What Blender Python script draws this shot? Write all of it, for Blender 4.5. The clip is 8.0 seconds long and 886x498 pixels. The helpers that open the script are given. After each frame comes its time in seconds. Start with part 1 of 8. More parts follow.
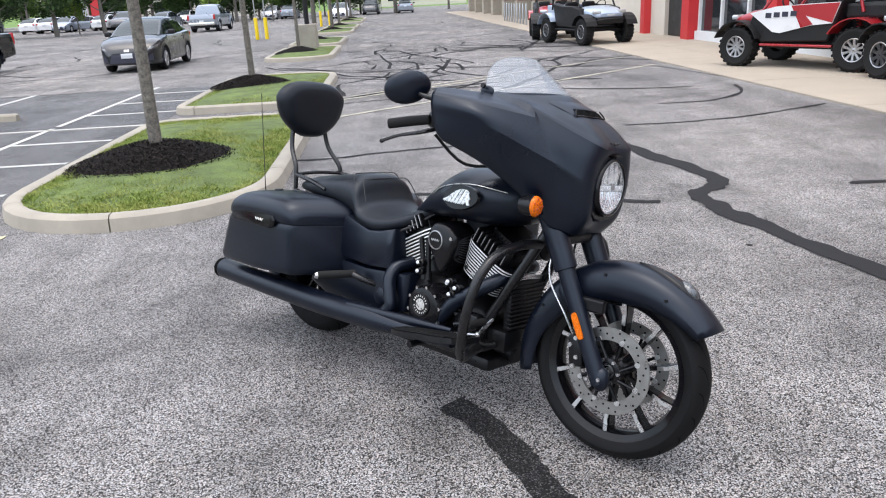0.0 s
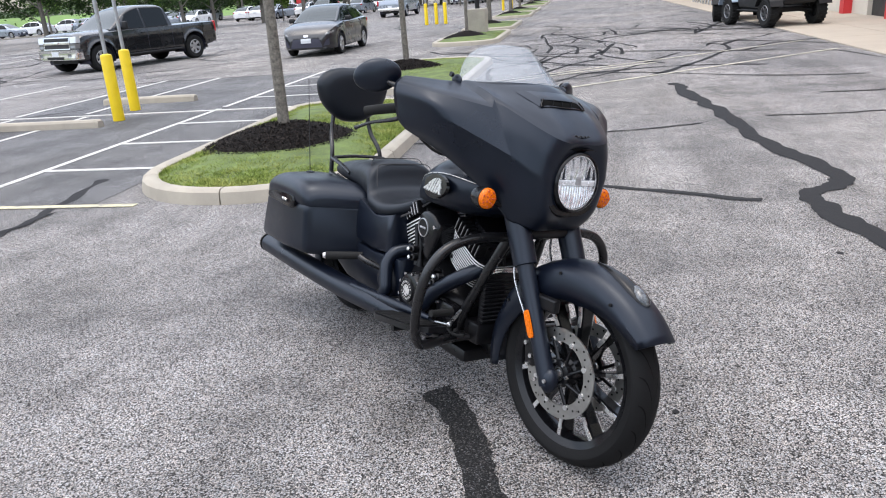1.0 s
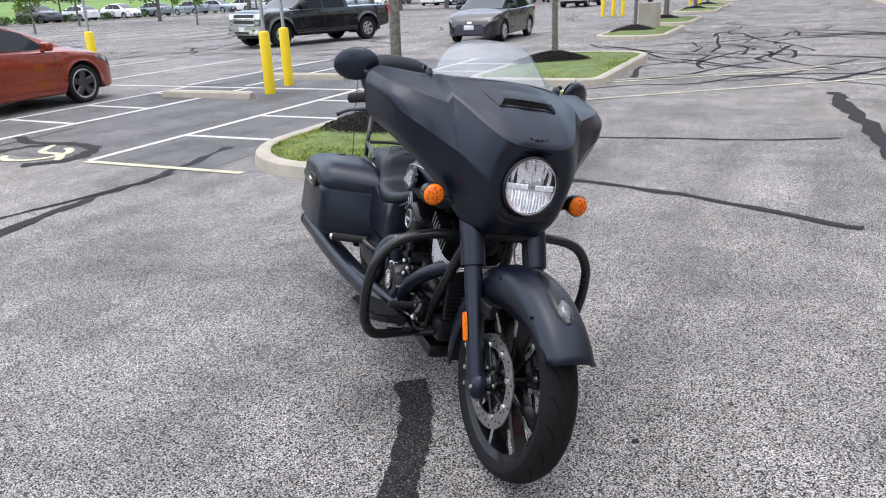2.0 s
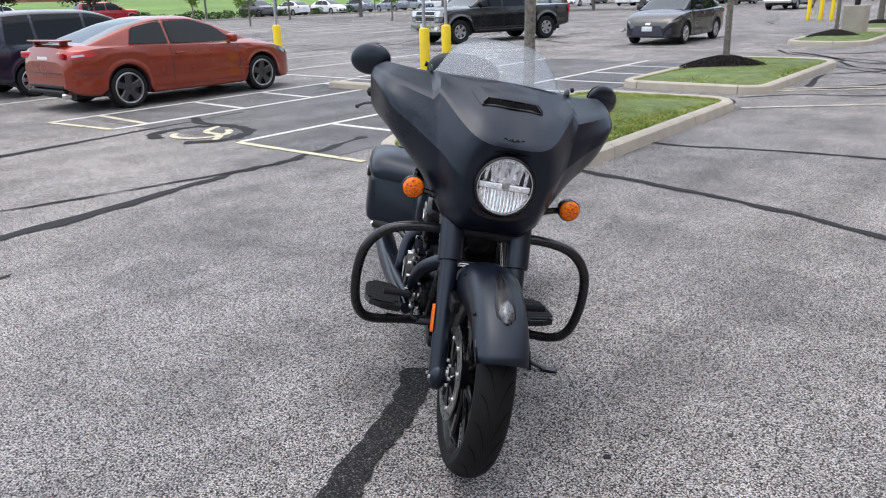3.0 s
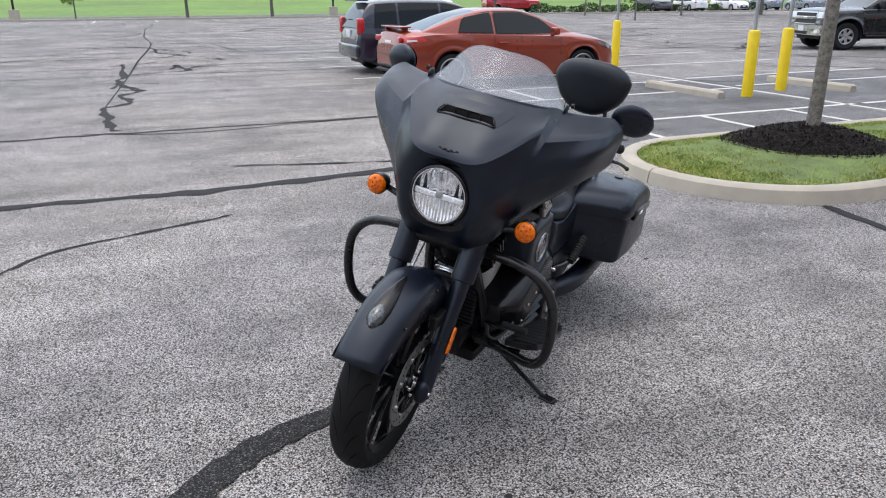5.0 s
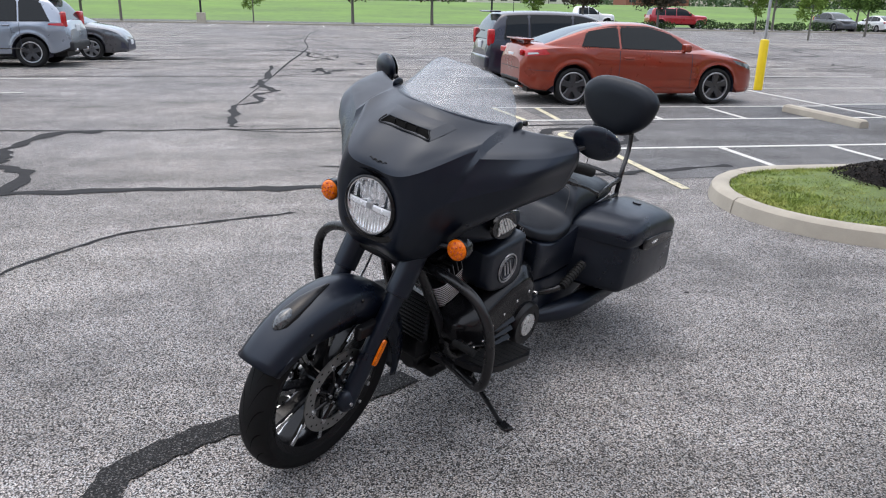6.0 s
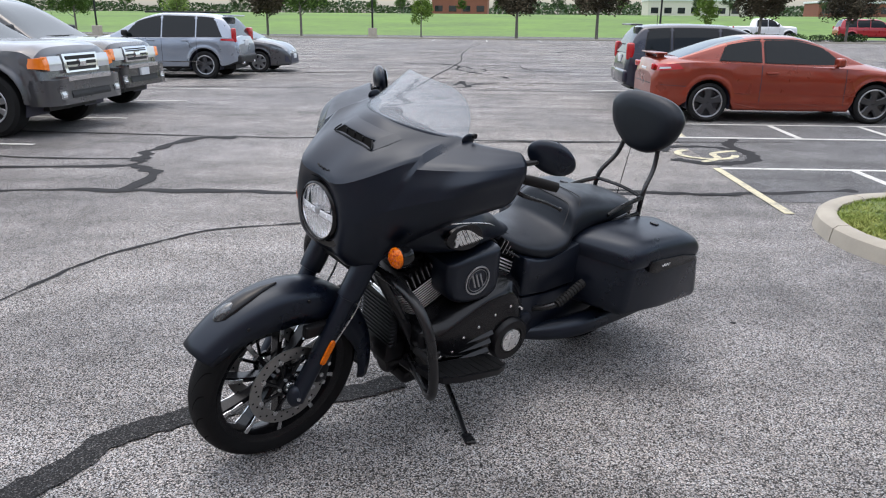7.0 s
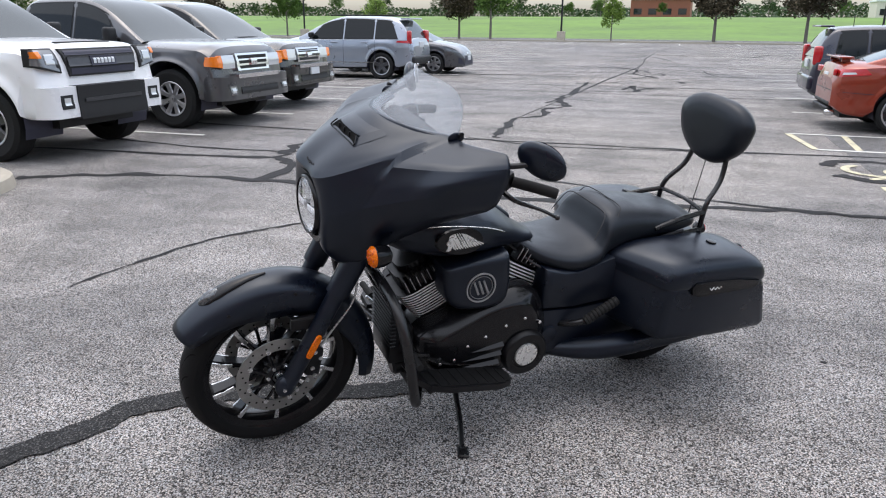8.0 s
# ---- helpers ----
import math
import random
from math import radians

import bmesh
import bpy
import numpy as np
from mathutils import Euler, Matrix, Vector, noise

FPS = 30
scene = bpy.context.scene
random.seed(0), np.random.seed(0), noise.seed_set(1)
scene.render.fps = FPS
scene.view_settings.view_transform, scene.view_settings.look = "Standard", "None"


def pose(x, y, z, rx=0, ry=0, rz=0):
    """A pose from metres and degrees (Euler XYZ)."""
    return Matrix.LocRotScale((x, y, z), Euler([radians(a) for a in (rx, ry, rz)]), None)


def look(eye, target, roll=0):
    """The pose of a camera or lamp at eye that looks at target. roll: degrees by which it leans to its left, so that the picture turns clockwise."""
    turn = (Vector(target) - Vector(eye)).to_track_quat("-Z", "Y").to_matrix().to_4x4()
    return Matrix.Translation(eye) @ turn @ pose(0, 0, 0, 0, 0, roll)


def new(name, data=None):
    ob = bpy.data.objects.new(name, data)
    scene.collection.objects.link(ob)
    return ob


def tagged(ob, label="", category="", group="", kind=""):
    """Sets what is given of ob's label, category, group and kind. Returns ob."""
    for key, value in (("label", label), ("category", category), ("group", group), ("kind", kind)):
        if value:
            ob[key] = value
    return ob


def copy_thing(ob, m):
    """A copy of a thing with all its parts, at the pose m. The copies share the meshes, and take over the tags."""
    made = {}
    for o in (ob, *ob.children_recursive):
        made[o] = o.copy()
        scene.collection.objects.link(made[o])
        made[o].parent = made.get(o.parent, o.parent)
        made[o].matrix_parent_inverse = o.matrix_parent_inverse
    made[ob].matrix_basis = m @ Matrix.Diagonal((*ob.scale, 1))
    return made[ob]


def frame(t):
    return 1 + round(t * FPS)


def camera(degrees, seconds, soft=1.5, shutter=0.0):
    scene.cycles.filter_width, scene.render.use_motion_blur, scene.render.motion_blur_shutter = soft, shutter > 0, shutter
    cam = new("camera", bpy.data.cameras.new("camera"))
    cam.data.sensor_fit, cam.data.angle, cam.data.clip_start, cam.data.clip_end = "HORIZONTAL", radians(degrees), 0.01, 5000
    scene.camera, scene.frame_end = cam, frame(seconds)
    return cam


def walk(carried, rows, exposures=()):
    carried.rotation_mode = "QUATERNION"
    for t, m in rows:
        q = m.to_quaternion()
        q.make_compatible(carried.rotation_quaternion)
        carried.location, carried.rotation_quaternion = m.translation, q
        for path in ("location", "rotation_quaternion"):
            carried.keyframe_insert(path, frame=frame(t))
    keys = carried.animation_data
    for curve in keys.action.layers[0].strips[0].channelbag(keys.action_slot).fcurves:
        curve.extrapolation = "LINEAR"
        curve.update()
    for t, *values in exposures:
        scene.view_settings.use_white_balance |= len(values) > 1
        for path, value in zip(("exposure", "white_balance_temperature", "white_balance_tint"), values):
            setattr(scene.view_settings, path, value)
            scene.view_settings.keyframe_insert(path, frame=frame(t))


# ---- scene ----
cam = camera(61.5, 8.0, 1.1)
PATH = [
    (0, (0.01, 0.002, 1.644), (0.004, 1.895, 1.0), -2.9),
    (0.5, (0.36, 0.077, 1.627), (0.184, 1.957, 0.968), -3.0),
    (1, (0.791, 0.085, 1.614), (0.31, 1.913, 0.959), -4.2),
    (1.5, (1.152, 0.175, 1.595), (0.445, 1.929, 0.944), -3.8),
    (1.7, (1.277, 0.265, 1.587), (0.498, 1.987, 0.933), -3.0),
    (2.8, (1.995, 0.585, 1.583), (0.799, 2.05, 0.934), -1.9),
    (3, (2.086, 0.693, 1.565), (0.81, 2.092, 0.92), -1.7),
    (3.5, (2.319, 0.953, 1.575), (0.885, 2.185, 0.923), -2.2),
    (4, (2.635, 1.214, 1.579), (1.061, 2.261, 0.927), -1.9),
    (4.5, (2.777, 1.522, 1.552), (1.075, 2.354, 0.911), -1.1),
    (5, (2.881, 1.863, 1.58), (1.088, 2.471, 0.936), -0.3),
    (6.3, (3.019, 2.783, 1.581), (1.117, 2.884, 0.971), 0.8),
    (6.5, (3.033, 2.926, 1.577), (1.127, 2.932, 0.973), 0.4),
    (7, (3.041, 3.297, 1.589), (1.14, 3.101, 0.997), 0.5),
    (7.5, (2.903, 3.598, 1.567), (1.038, 3.169, 0.985), 1.2),
    (8, (2.791, 3.92, 1.56), (0.999, 3.254, 0.974), 0.3),
]
walk(cam, [(t, look(eye, target, roll)) for t, eye, target, roll in PATH], [(0, 1.7), (1.5, 1.77), (3.0, 1.54), (5.0, 1.51), (6.5, 1.43), (8.0, 1.55)])

# ---- light ----
world = bpy.data.worlds.new("overcast_sky")
scene.world = world
world.use_nodes = True
wn, wl = world.node_tree.nodes, world.node_tree.links
sky = wn.new("ShaderNodeTexSky")
sky.sky_type, sky.sun_disc = "NISHITA", False
sky.sun_elevation, sky.sun_rotation = radians(81), radians(229)
sky.dust_density, sky.air_density = 2.5, 1.0
grey_sky = wn.new("ShaderNodeHueSaturation")
grey_sky.inputs["Saturation"].default_value = 0.68
wl.new(sky.outputs[0], grey_sky.inputs["Color"])
wl.new(grey_sky.outputs[0], wn["Background"].inputs["Color"])
wn["Background"].inputs["Strength"].default_value = 0.11
sun_data = bpy.data.lights.new("sun", "SUN")
sun_data.energy, sun_data.angle, sun_data.color = 0.8, radians(130), (1.0, 0.98, 0.955)
sun = new("sun", sun_data)
sun.matrix_world = look((-3.2, -2.8, 27), (0, 0, 0))


# ---- materials ----
def material(name, color, rough=0.6, metal=0.0, spec=0.5, coat=0.0, alpha=1.0):
    m = bpy.data.materials.new(name)
    m.use_nodes = True
    b = m.node_tree.nodes["Principled BSDF"]
    b.inputs["Base Color"].default_value = (*color, 1)
    b.inputs["Roughness"].default_value, b.inputs["Metallic"].default_value = rough, metal
    b.inputs["Specular IOR Level"].default_value, b.inputs["Coat Weight"].default_value = spec, coat
    b.inputs["Coat Roughness"].default_value = 0.06
    return m


def nodes_of(m):
    t = m.node_tree
    return t.nodes, t.links, t.nodes["Principled BSDF"]


def coords(m):
    n, l, _ = nodes_of(m)
    g = n.new("ShaderNodeNewGeometry")
    return g.outputs["Position"]


def noise_tex(m, vec, scale, detail=3.0, rough=0.6):
    n, l, _ = nodes_of(m)
    t = n.new("ShaderNodeTexNoise")
    t.inputs["Scale"].default_value, t.inputs["Detail"].default_value, t.inputs["Roughness"].default_value = scale, detail, rough
    l.new(vec, t.inputs["Vector"])
    return t.outputs["Fac"]


def voronoi_tex(m, vec, scale, out="Distance", feature="F1"):
    n, l, _ = nodes_of(m)
    t = n.new("ShaderNodeTexVoronoi")
    t.feature = feature
    t.inputs["Scale"].default_value = scale
    l.new(vec, t.inputs["Vector"])
    return t.outputs[out]


def ramp(m, fac, stops):
    n, l, _ = nodes_of(m)
    r = n.new("ShaderNodeValToRGB")
    e = r.color_ramp.elements
    while len(e) < len(stops):
        e.new(0.5)
    for el, (p, c) in zip(e, stops):
        el.position = p
        el.color = (*c, 1) if isinstance(c, tuple) else (c, c, c, 1)
    l.new(fac, r.inputs["Fac"])
    return r.outputs["Color"]


def mix(m, a, b, fac, how="MIX"):
    n, l, _ = nodes_of(m)
    x = n.new("ShaderNodeMix")
    x.data_type, x.blend_type = "RGBA", how
    for sock, v in ((x.inputs[6], a), (x.inputs[7], b), (x.inputs[0], fac)):
        if isinstance(v, (int, float)):
            sock.default_value = v
        elif isinstance(v, tuple):
            sock.default_value = (*v, 1)
        else:
            l.new(v, sock)
    return x.outputs[2]


def bump(m, height, strength=0.3, distance=0.01):
    n, l, b = nodes_of(m)
    x = n.new("ShaderNodeBump")
    x.inputs["Strength"].default_value, x.inputs["Distance"].default_value = strength, distance
    l.new(height, x.inputs["Height"])
    l.new(x.outputs[0], b.inputs["Normal"])


def paint_color(m, sock):
    n, l, b = nodes_of(m)
    l.new(sock, b.inputs["Base Color"])


def rough_from(m, sock):
    n, l, b = nodes_of(m)
    l.new(sock, b.inputs["Roughness"])


def worn(name, color, rough=0.6, metal=0.0, scale=6.0, vary=0.25, grain=120.0, relief=0.05, coat=0.0, spec=0.5):
    """A surface with broad blotches, fine grain and slight relief."""
    m = material(name, color, rough, metal, spec, coat)
    v = coords(m)
    big, fine = noise_tex(m, v, scale, 4), noise_tex(m, v, grain, 2)
    lo, hi = tuple(c * (1 - vary) for c in color), tuple(min(1, c * (1 + vary)) for c in color)
    c = mix(m, ramp(m, big, [(0.3, lo), (0.7, hi)]), ramp(m, fine, [(0.3, lo), (0.7, hi)]), 0.35)
    paint_color(m, c)
    rough_from(m, ramp(m, big, [(0.3, max(0.02, rough - 0.08)), (0.7, min(1, rough + 0.08))]))
    if relief:
        bump(m, fine, relief, 0.002)
    return m


def make_asphalt(name, stone_lo, stone_hi, binder, stain=0.55, pits=0.405):
    """Pale worn stones in a dark binder that shows in the pits between them."""
    m = material(name, stone_lo, 0.85, spec=0.2)
    v = coords(m)
    n, l, _ = nodes_of(m)
    cell = voronoi_tex(m, v, 165, "Color")
    sep = n.new("ShaderNodeSeparateColor")
    l.new(cell, sep.inputs[0])
    tone = ramp(m, sep.outputs[0], [(0.0, tuple(c * 0.62 for c in stone_lo)), (0.35, stone_lo), (0.8, tuple((a + b) / 2 for a, b in zip(stone_lo, stone_hi))), (1.0, stone_hi)])
    tone = mix(m, tone, ramp(m, sep.outputs[2], [(0.2, (1.06, 0.99, 0.94)), (0.8, (0.96, 1.0, 1.05))]), 1.0, "MULTIPLY")
    edge = voronoi_tex(m, v, 165, "Distance")
    gap = ramp(m, edge, [(0.44, 0.0), (0.72, 1.0)])
    hole = ramp(m, sep.outputs[1], [(0.11, 0.8), (0.17, 0.0)])
    pit = ramp(m, noise_tex(m, v, 120, 3, 0.65), [(pits - 0.06, 1.0), (pits + 0.04, 0.0)])
    pit = mix(m, pit, hole, 1.0, "LIGHTEN")
    tone = mix(m, tone, binder, mix(m, gap, pit, 1.0, "LIGHTEN"))
    blot = noise_tex(m, v, 0.42, 6, 0.68)
    blot2 = noise_tex(m, v, 2.2, 5, 0.65)
    film = noise_tex(m, v, 0.13, 3, 0.5)
    turned = n.new("ShaderNodeMapping")
    turned.inputs["Rotation"].default_value = (0, 0, 0.06)
    turned.inputs["Scale"].default_value = (1.5, 0.16, 1.0)
    l.new(v, turned.inputs["Vector"])
    wipe = noise_tex(m, turned.outputs[0], 1.3, 4, 0.6)
    tone = mix(m, tone, ramp(m, blot, [(0.36, stain), (0.5, 0.96), (0.68, 1.2)]), 1.0, "MULTIPLY")
    tone = mix(m, tone, ramp(m, blot2, [(0.3, 0.76), (0.6, 1.08)]), 1.0, "MULTIPLY")
    tone = mix(m, tone, ramp(m, wipe, [(0.34, 0.8), (0.5, 1.0), (0.68, 1.1)]), 1.0, "MULTIPLY")
    tone = mix(m, tone, ramp(m, film, [(0.35, (0.9, 0.91, 0.94)), (0.65, (1.07, 1.05, 1.02))]), 1.0, "MULTIPLY")
    paint_color(m, tone)
    rough_from(m, ramp(m, blot, [(0.3, 0.62), (0.6, 0.9)]))
    bump(m, mix(m, edge, pit, 0.5), 0.5, 0.005)
    return m


ASPHALT = make_asphalt("weathered_asphalt", (0.34, 0.327, 0.314), (0.62, 0.6, 0.575), (0.02, 0.0195, 0.019), 0.58)
SEALED = make_asphalt("sealed_dark_asphalt", (0.19, 0.188, 0.188), (0.37, 0.37, 0.365), (0.04, 0.04, 0.042), 0.5)
TAR = worn("crack_sealer_tar", (0.022, 0.022, 0.023), 0.8, scale=14, vary=0.35, grain=160, relief=0.5, spec=0.15)
PATCH = make_asphalt("fresh_asphalt_patch", (0.028, 0.028, 0.029), (0.2, 0.198, 0.195), (0.008, 0.008, 0.008), 0.7, 0.5)


def chipped_paint(name, color, cut):
    m = worn(name, color, 0.75, scale=9, vary=0.1, grain=90, relief=0.3)
    n, l, b = nodes_of(m)
    v = coords(m)
    wear = mix(m, noise_tex(m, v, 7, 6, 0.75), noise_tex(m, v, 70, 3, 0.7), 0.45)
    base = b.inputs["Base Color"].links[0].from_socket
    paint_color(m, mix(m, base, (0.16, 0.16, 0.16), ramp(m, wear, [(cut, 0.0), (cut + 0.07, 0.85)])))
    return m


WHITE_LINE = chipped_paint("worn_white_line_paint", (0.56, 0.55, 0.51), 0.53)
YELLOW_LINE = chipped_paint("worn_yellow_line_paint", (0.55, 0.5, 0.33), 0.5)
FADED_LINE = chipped_paint("faded_lane_paint", (0.5, 0.46, 0.35), 0.47)
CONCRETE = worn("kerb_concrete", (0.37, 0.335, 0.275), 0.9, scale=3.5, vary=0.18, grain=180, relief=0.4)
SLAB = worn("pavement_concrete", (0.37, 0.32, 0.255), 0.9, scale=1.2, vary=0.12, grain=140, relief=0.3)
GRASS_SOIL = worn("turf", (0.11, 0.15, 0.042), 0.95, scale=4, vary=0.6, grain=60, relief=0.8)
GRASS_FAR = worn("meadow", (0.105, 0.185, 0.03), 0.95, scale=0.07, vary=0.42, grain=0.9, relief=0.2)
MULCH = worn("black_mulch", (0.012, 0.010, 0.009), 0.95, scale=30, vary=0.6, grain=140, relief=1.0, spec=0.1)
BARK = worn("tree_bark", (0.15, 0.135, 0.115), 0.9, scale=24, vary=0.75, grain=60, relief=0.9)


def leafy(name, lo, hi):
    m = material(name, lo, 0.7, spec=0.15)
    n, l, b = nodes_of(m)
    g = n.new("ShaderNodeNewGeometry")
    paint_color(m, ramp(m, g.outputs["Random Per Island"], [(0.0, lo), (1.0, hi)]))
    b.inputs["Transmission Weight"].default_value = 0.0
    b.inputs["Subsurface Weight"].default_value = 0.0
    return m


BLADE = leafy("grass_blades", (0.10, 0.145, 0.025), (0.30, 0.37, 0.09))
dry = ramp(BLADE, noise_tex(BLADE, coords(BLADE), 3.2, 4, 0.7), [(0.42, 0.0), (0.66, 0.75)])
paint_color(BLADE, mix(BLADE, nodes_of(BLADE)[2].inputs["Base Color"].links[0].from_socket, (0.4, 0.4, 0.13), dry))
LEAF_GREEN = leafy("green_leaves", (0.035, 0.075, 0.015), (0.12, 0.2, 0.045))
LEAF_LIGHT = leafy("light_green_leaves", (0.10, 0.17, 0.03), (0.22, 0.32, 0.07))
# green paled and greyed to paint in the haze of distance
LEAF_FAR = leafy("haze_paled_leaves", (0.05, 0.08, 0.045), (0.13, 0.17, 0.1))
LEAF_DARK = leafy("dark_green_leaves", (0.018, 0.042, 0.014), (0.06, 0.10, 0.03))
LEAF_PURPLE = leafy("purple_brown_leaves", (0.025, 0.024, 0.014), (0.085, 0.068, 0.042))
CHIP = leafy("mulch_chips", (0.006, 0.005, 0.005), (0.035, 0.027, 0.022))

YELLOW_POST = worn("yellow_plastic_sleeve", (0.78, 0.56, 0.01), 0.4, scale=8, vary=0.08, relief=0.02)
GALV = worn("galvanised_steel", (0.42, 0.43, 0.44), 0.45, 0.8, scale=12, vary=0.2)
SIGN_BACK = worn("sign_sheet", (0.55, 0.68, 0.68), 0.5, scale=5, vary=0.1)
SIGN_BLUE = material("sign_blue", (0.03, 0.16, 0.55), 0.4)


def lacquer(name, color, metallic=0.55, rough=0.32):
    m = worn(name, color, rough, metallic, scale=2.5, vary=0.06, grain=700, relief=0.0, coat=0.9)
    return m


CAR_ORANGE = lacquer("burnt_orange_metallic_lacquer", (0.235, 0.026, 0.007), 0.35)
CAR_NAVY = lacquer("midnight_blue_lacquer", (0.006, 0.007, 0.022), 0.15)
CAR_BLACK = lacquer("black_lacquer", (0.005, 0.0055, 0.007), 0.1, 0.25)
CAR_WHITE = lacquer("white_lacquer", (0.78, 0.78, 0.79), 0.0)
CAR_SILVER = lacquer("silver_metallic_lacquer", (0.3, 0.33, 0.38), 0.6)
CAR_GREY = lacquer("grey_metallic_lacquer", (0.075, 0.075, 0.08), 0.5)
CAR_SLATE = lacquer("slate_metallic_lacquer", (0.006, 0.007, 0.01), 0.2)
CAR_RED = lacquer("red_lacquer", (0.38, 0.012, 0.02), 0.1)
CAR_PALEBLUE = lacquer("pale_blue_grey_lacquer", (0.42, 0.5, 0.62), 0.2)
GLASS_DARK = material("tinted_car_glass", (0.006, 0.008, 0.009), 0.04, spec=0.28)
GLASS_LIGHT = material("car_windscreen_glass", (0.03, 0.04, 0.042), 0.05, spec=0.42)
TRIM_BLACK = worn("black_plastic_trim", (0.012, 0.012, 0.013), 0.55, scale=10, vary=0.3, spec=0.35)
RUBBER = worn("tyre_rubber", (0.011, 0.011, 0.011), 0.8, scale=14, vary=0.35, grain=220, relief=0.3, spec=0.3)
ALLOY = worn("alloy_wheel", (0.45, 0.45, 0.46), 0.35, 0.9, scale=9, vary=0.15)
DARK_ALLOY = worn("dark_alloy_wheel", (0.08, 0.08, 0.085), 0.4, 0.8, scale=9, vary=0.2)
CHROME = material("chrome", (0.75, 0.75, 0.76), 0.12, 1.0)
LAMP_CLEAR = material("clear_lamp_lens", (0.6, 0.62, 0.63), 0.08, 0.3, coat=1.0)
LAMP_SMOKE = material("smoked_lamp_lens", (0.16, 0.165, 0.17), 0.08, 0.4, coat=1.0)
LAMP_AMBER = material("amber_lens", (0.85, 0.2, 0.01), 0.2, coat=0.6)
LAMP_RED = material("red_lens", (0.42, 0.01, 0.015), 0.15, coat=0.8)
PLATE = worn("number_plate", (0.6, 0.62, 0.64), 0.5, scale=20, vary=0.1)
INK = material("dark_ink", (0.03, 0.03, 0.05), 0.6)

# ---- mesh helpers ----


def part(name, bm, mat, parent, label="", smooth=None, kind=""):
    """Links a bmesh as one mesh object under parent."""
    me = bpy.data.meshes.new(name)
    bmesh.ops.recalc_face_normals(bm, faces=bm.faces)
    if smooth is not None:
        for f in bm.faces:
            f.smooth = True
        lim = radians(smooth)
        for e in bm.edges:
            if len(e.link_faces) == 2:
                e.smooth = e.calc_face_angle(0) < lim
    bm.to_mesh(me)
    bm.free()
    for m in mat if isinstance(mat, (list, tuple)) else [mat]:
        me.materials.append(m)
    ob = new(name, me)
    if parent is not None:
        ob.parent = parent
    if label or kind:
        tagged(ob, label, kind=kind)
    return ob


def raw(name, verts, faces, mat, parent=None, smooth=False, kind=""):
    me = bpy.data.meshes.new(name)
    me.from_pydata(verts, [], faces)
    if smooth:
        me.polygons.foreach_set("use_smooth", [True] * len(me.polygons))
    me.materials.append(mat)
    ob = new(name, me)
    if parent is not None:
        ob.parent = parent
    if kind:
        tagged(ob, kind=kind)
    return ob


def thing(name, m, label, category, group="", kind=""):
    ob = new(name)
    ob.empty_display_size = 0.1
    ob.matrix_world = m
    return tagged(ob, label, category, group, kind)


def box(bm, c, s, bevel=0.0, seg=2, m=None):
    r = bmesh.ops.create_cube(bm, size=1, matrix=(m or Matrix()) @ Matrix.Translation(c) @ Matrix.Diagonal((*s, 1)))
    if bevel:
        es = list({e for v in r["verts"] for e in v.link_edges})
        bmesh.ops.bevel(bm, geom=es, offset=bevel, segments=seg, profile=0.5, affect="EDGES")
    return bm


def grid(bm, rings, closed=True, cap=(True, True)):
    """Skins a list of rings of points."""
    vs = [[bm.verts.new(p) for p in r] for r in rings]
    k = len(vs[0])
    for a, b in zip(vs, vs[1:]):
        for i in range(k if closed else k - 1):
            j = (i + 1) % k
            try:
                bm.faces.new((a[i], a[j], b[j], b[i]))
            except ValueError:
                pass
    if closed and cap[0]:
        bm.faces.new(vs[0][::-1])
    if closed and cap[1]:
        bm.faces.new(vs[-1])
    return vs


def axes_of(d):
    d = Vector(d).normalized()
    a = d.orthogonal().normalized()
    return a, d.cross(a), d


def cyl(bm, p0, p1, r0, r1=None, seg=16, cap=(True, True)):
    p0, p1 = Vector(p0), Vector(p1)
    r1 = r0 if r1 is None else r1
    a, b, _ = axes_of(p1 - p0)
    ring = lambda p, r: [p + r * (math.cos(t) * a + math.sin(t) * b) for t in (2 * math.pi * i / seg for i in range(seg))]
    grid(bm, [ring(p0, r0), ring(p1, r1)], cap=cap)
    return bm


def lathe(bm, profile, origin, axis, seg=32, cap=False):
    """profile: (distance along the axis, radius) pairs."""
    o = Vector(origin)
    a, b, d = axes_of(axis)
    rings = [[o + h * d + max(r, 1e-4) * (math.cos(t) * a + math.sin(t) * b) for t in (2 * math.pi * i / seg for i in range(seg))] for h, r in profile]
    grid(bm, rings, cap=(cap, cap))
    return bm


def spline(pts, n):
    """Catmull-Rom through points, n steps a span."""
    P = [Vector(p) for p in pts]
    out = []
    for i in range(len(P) - 1):
        a, b, c, d = P[max(i - 1, 0)], P[i], P[i + 1], P[min(i + 2, len(P) - 1)]
        for k in range(n):
            t = k / n
            out.append(0.5 * (2 * b + (c - a) * t + (2 * a - 5 * b + 4 * c - d) * t * t + (3 * b - a - 3 * c + d) * t ** 3))
    return out + [P[-1]]


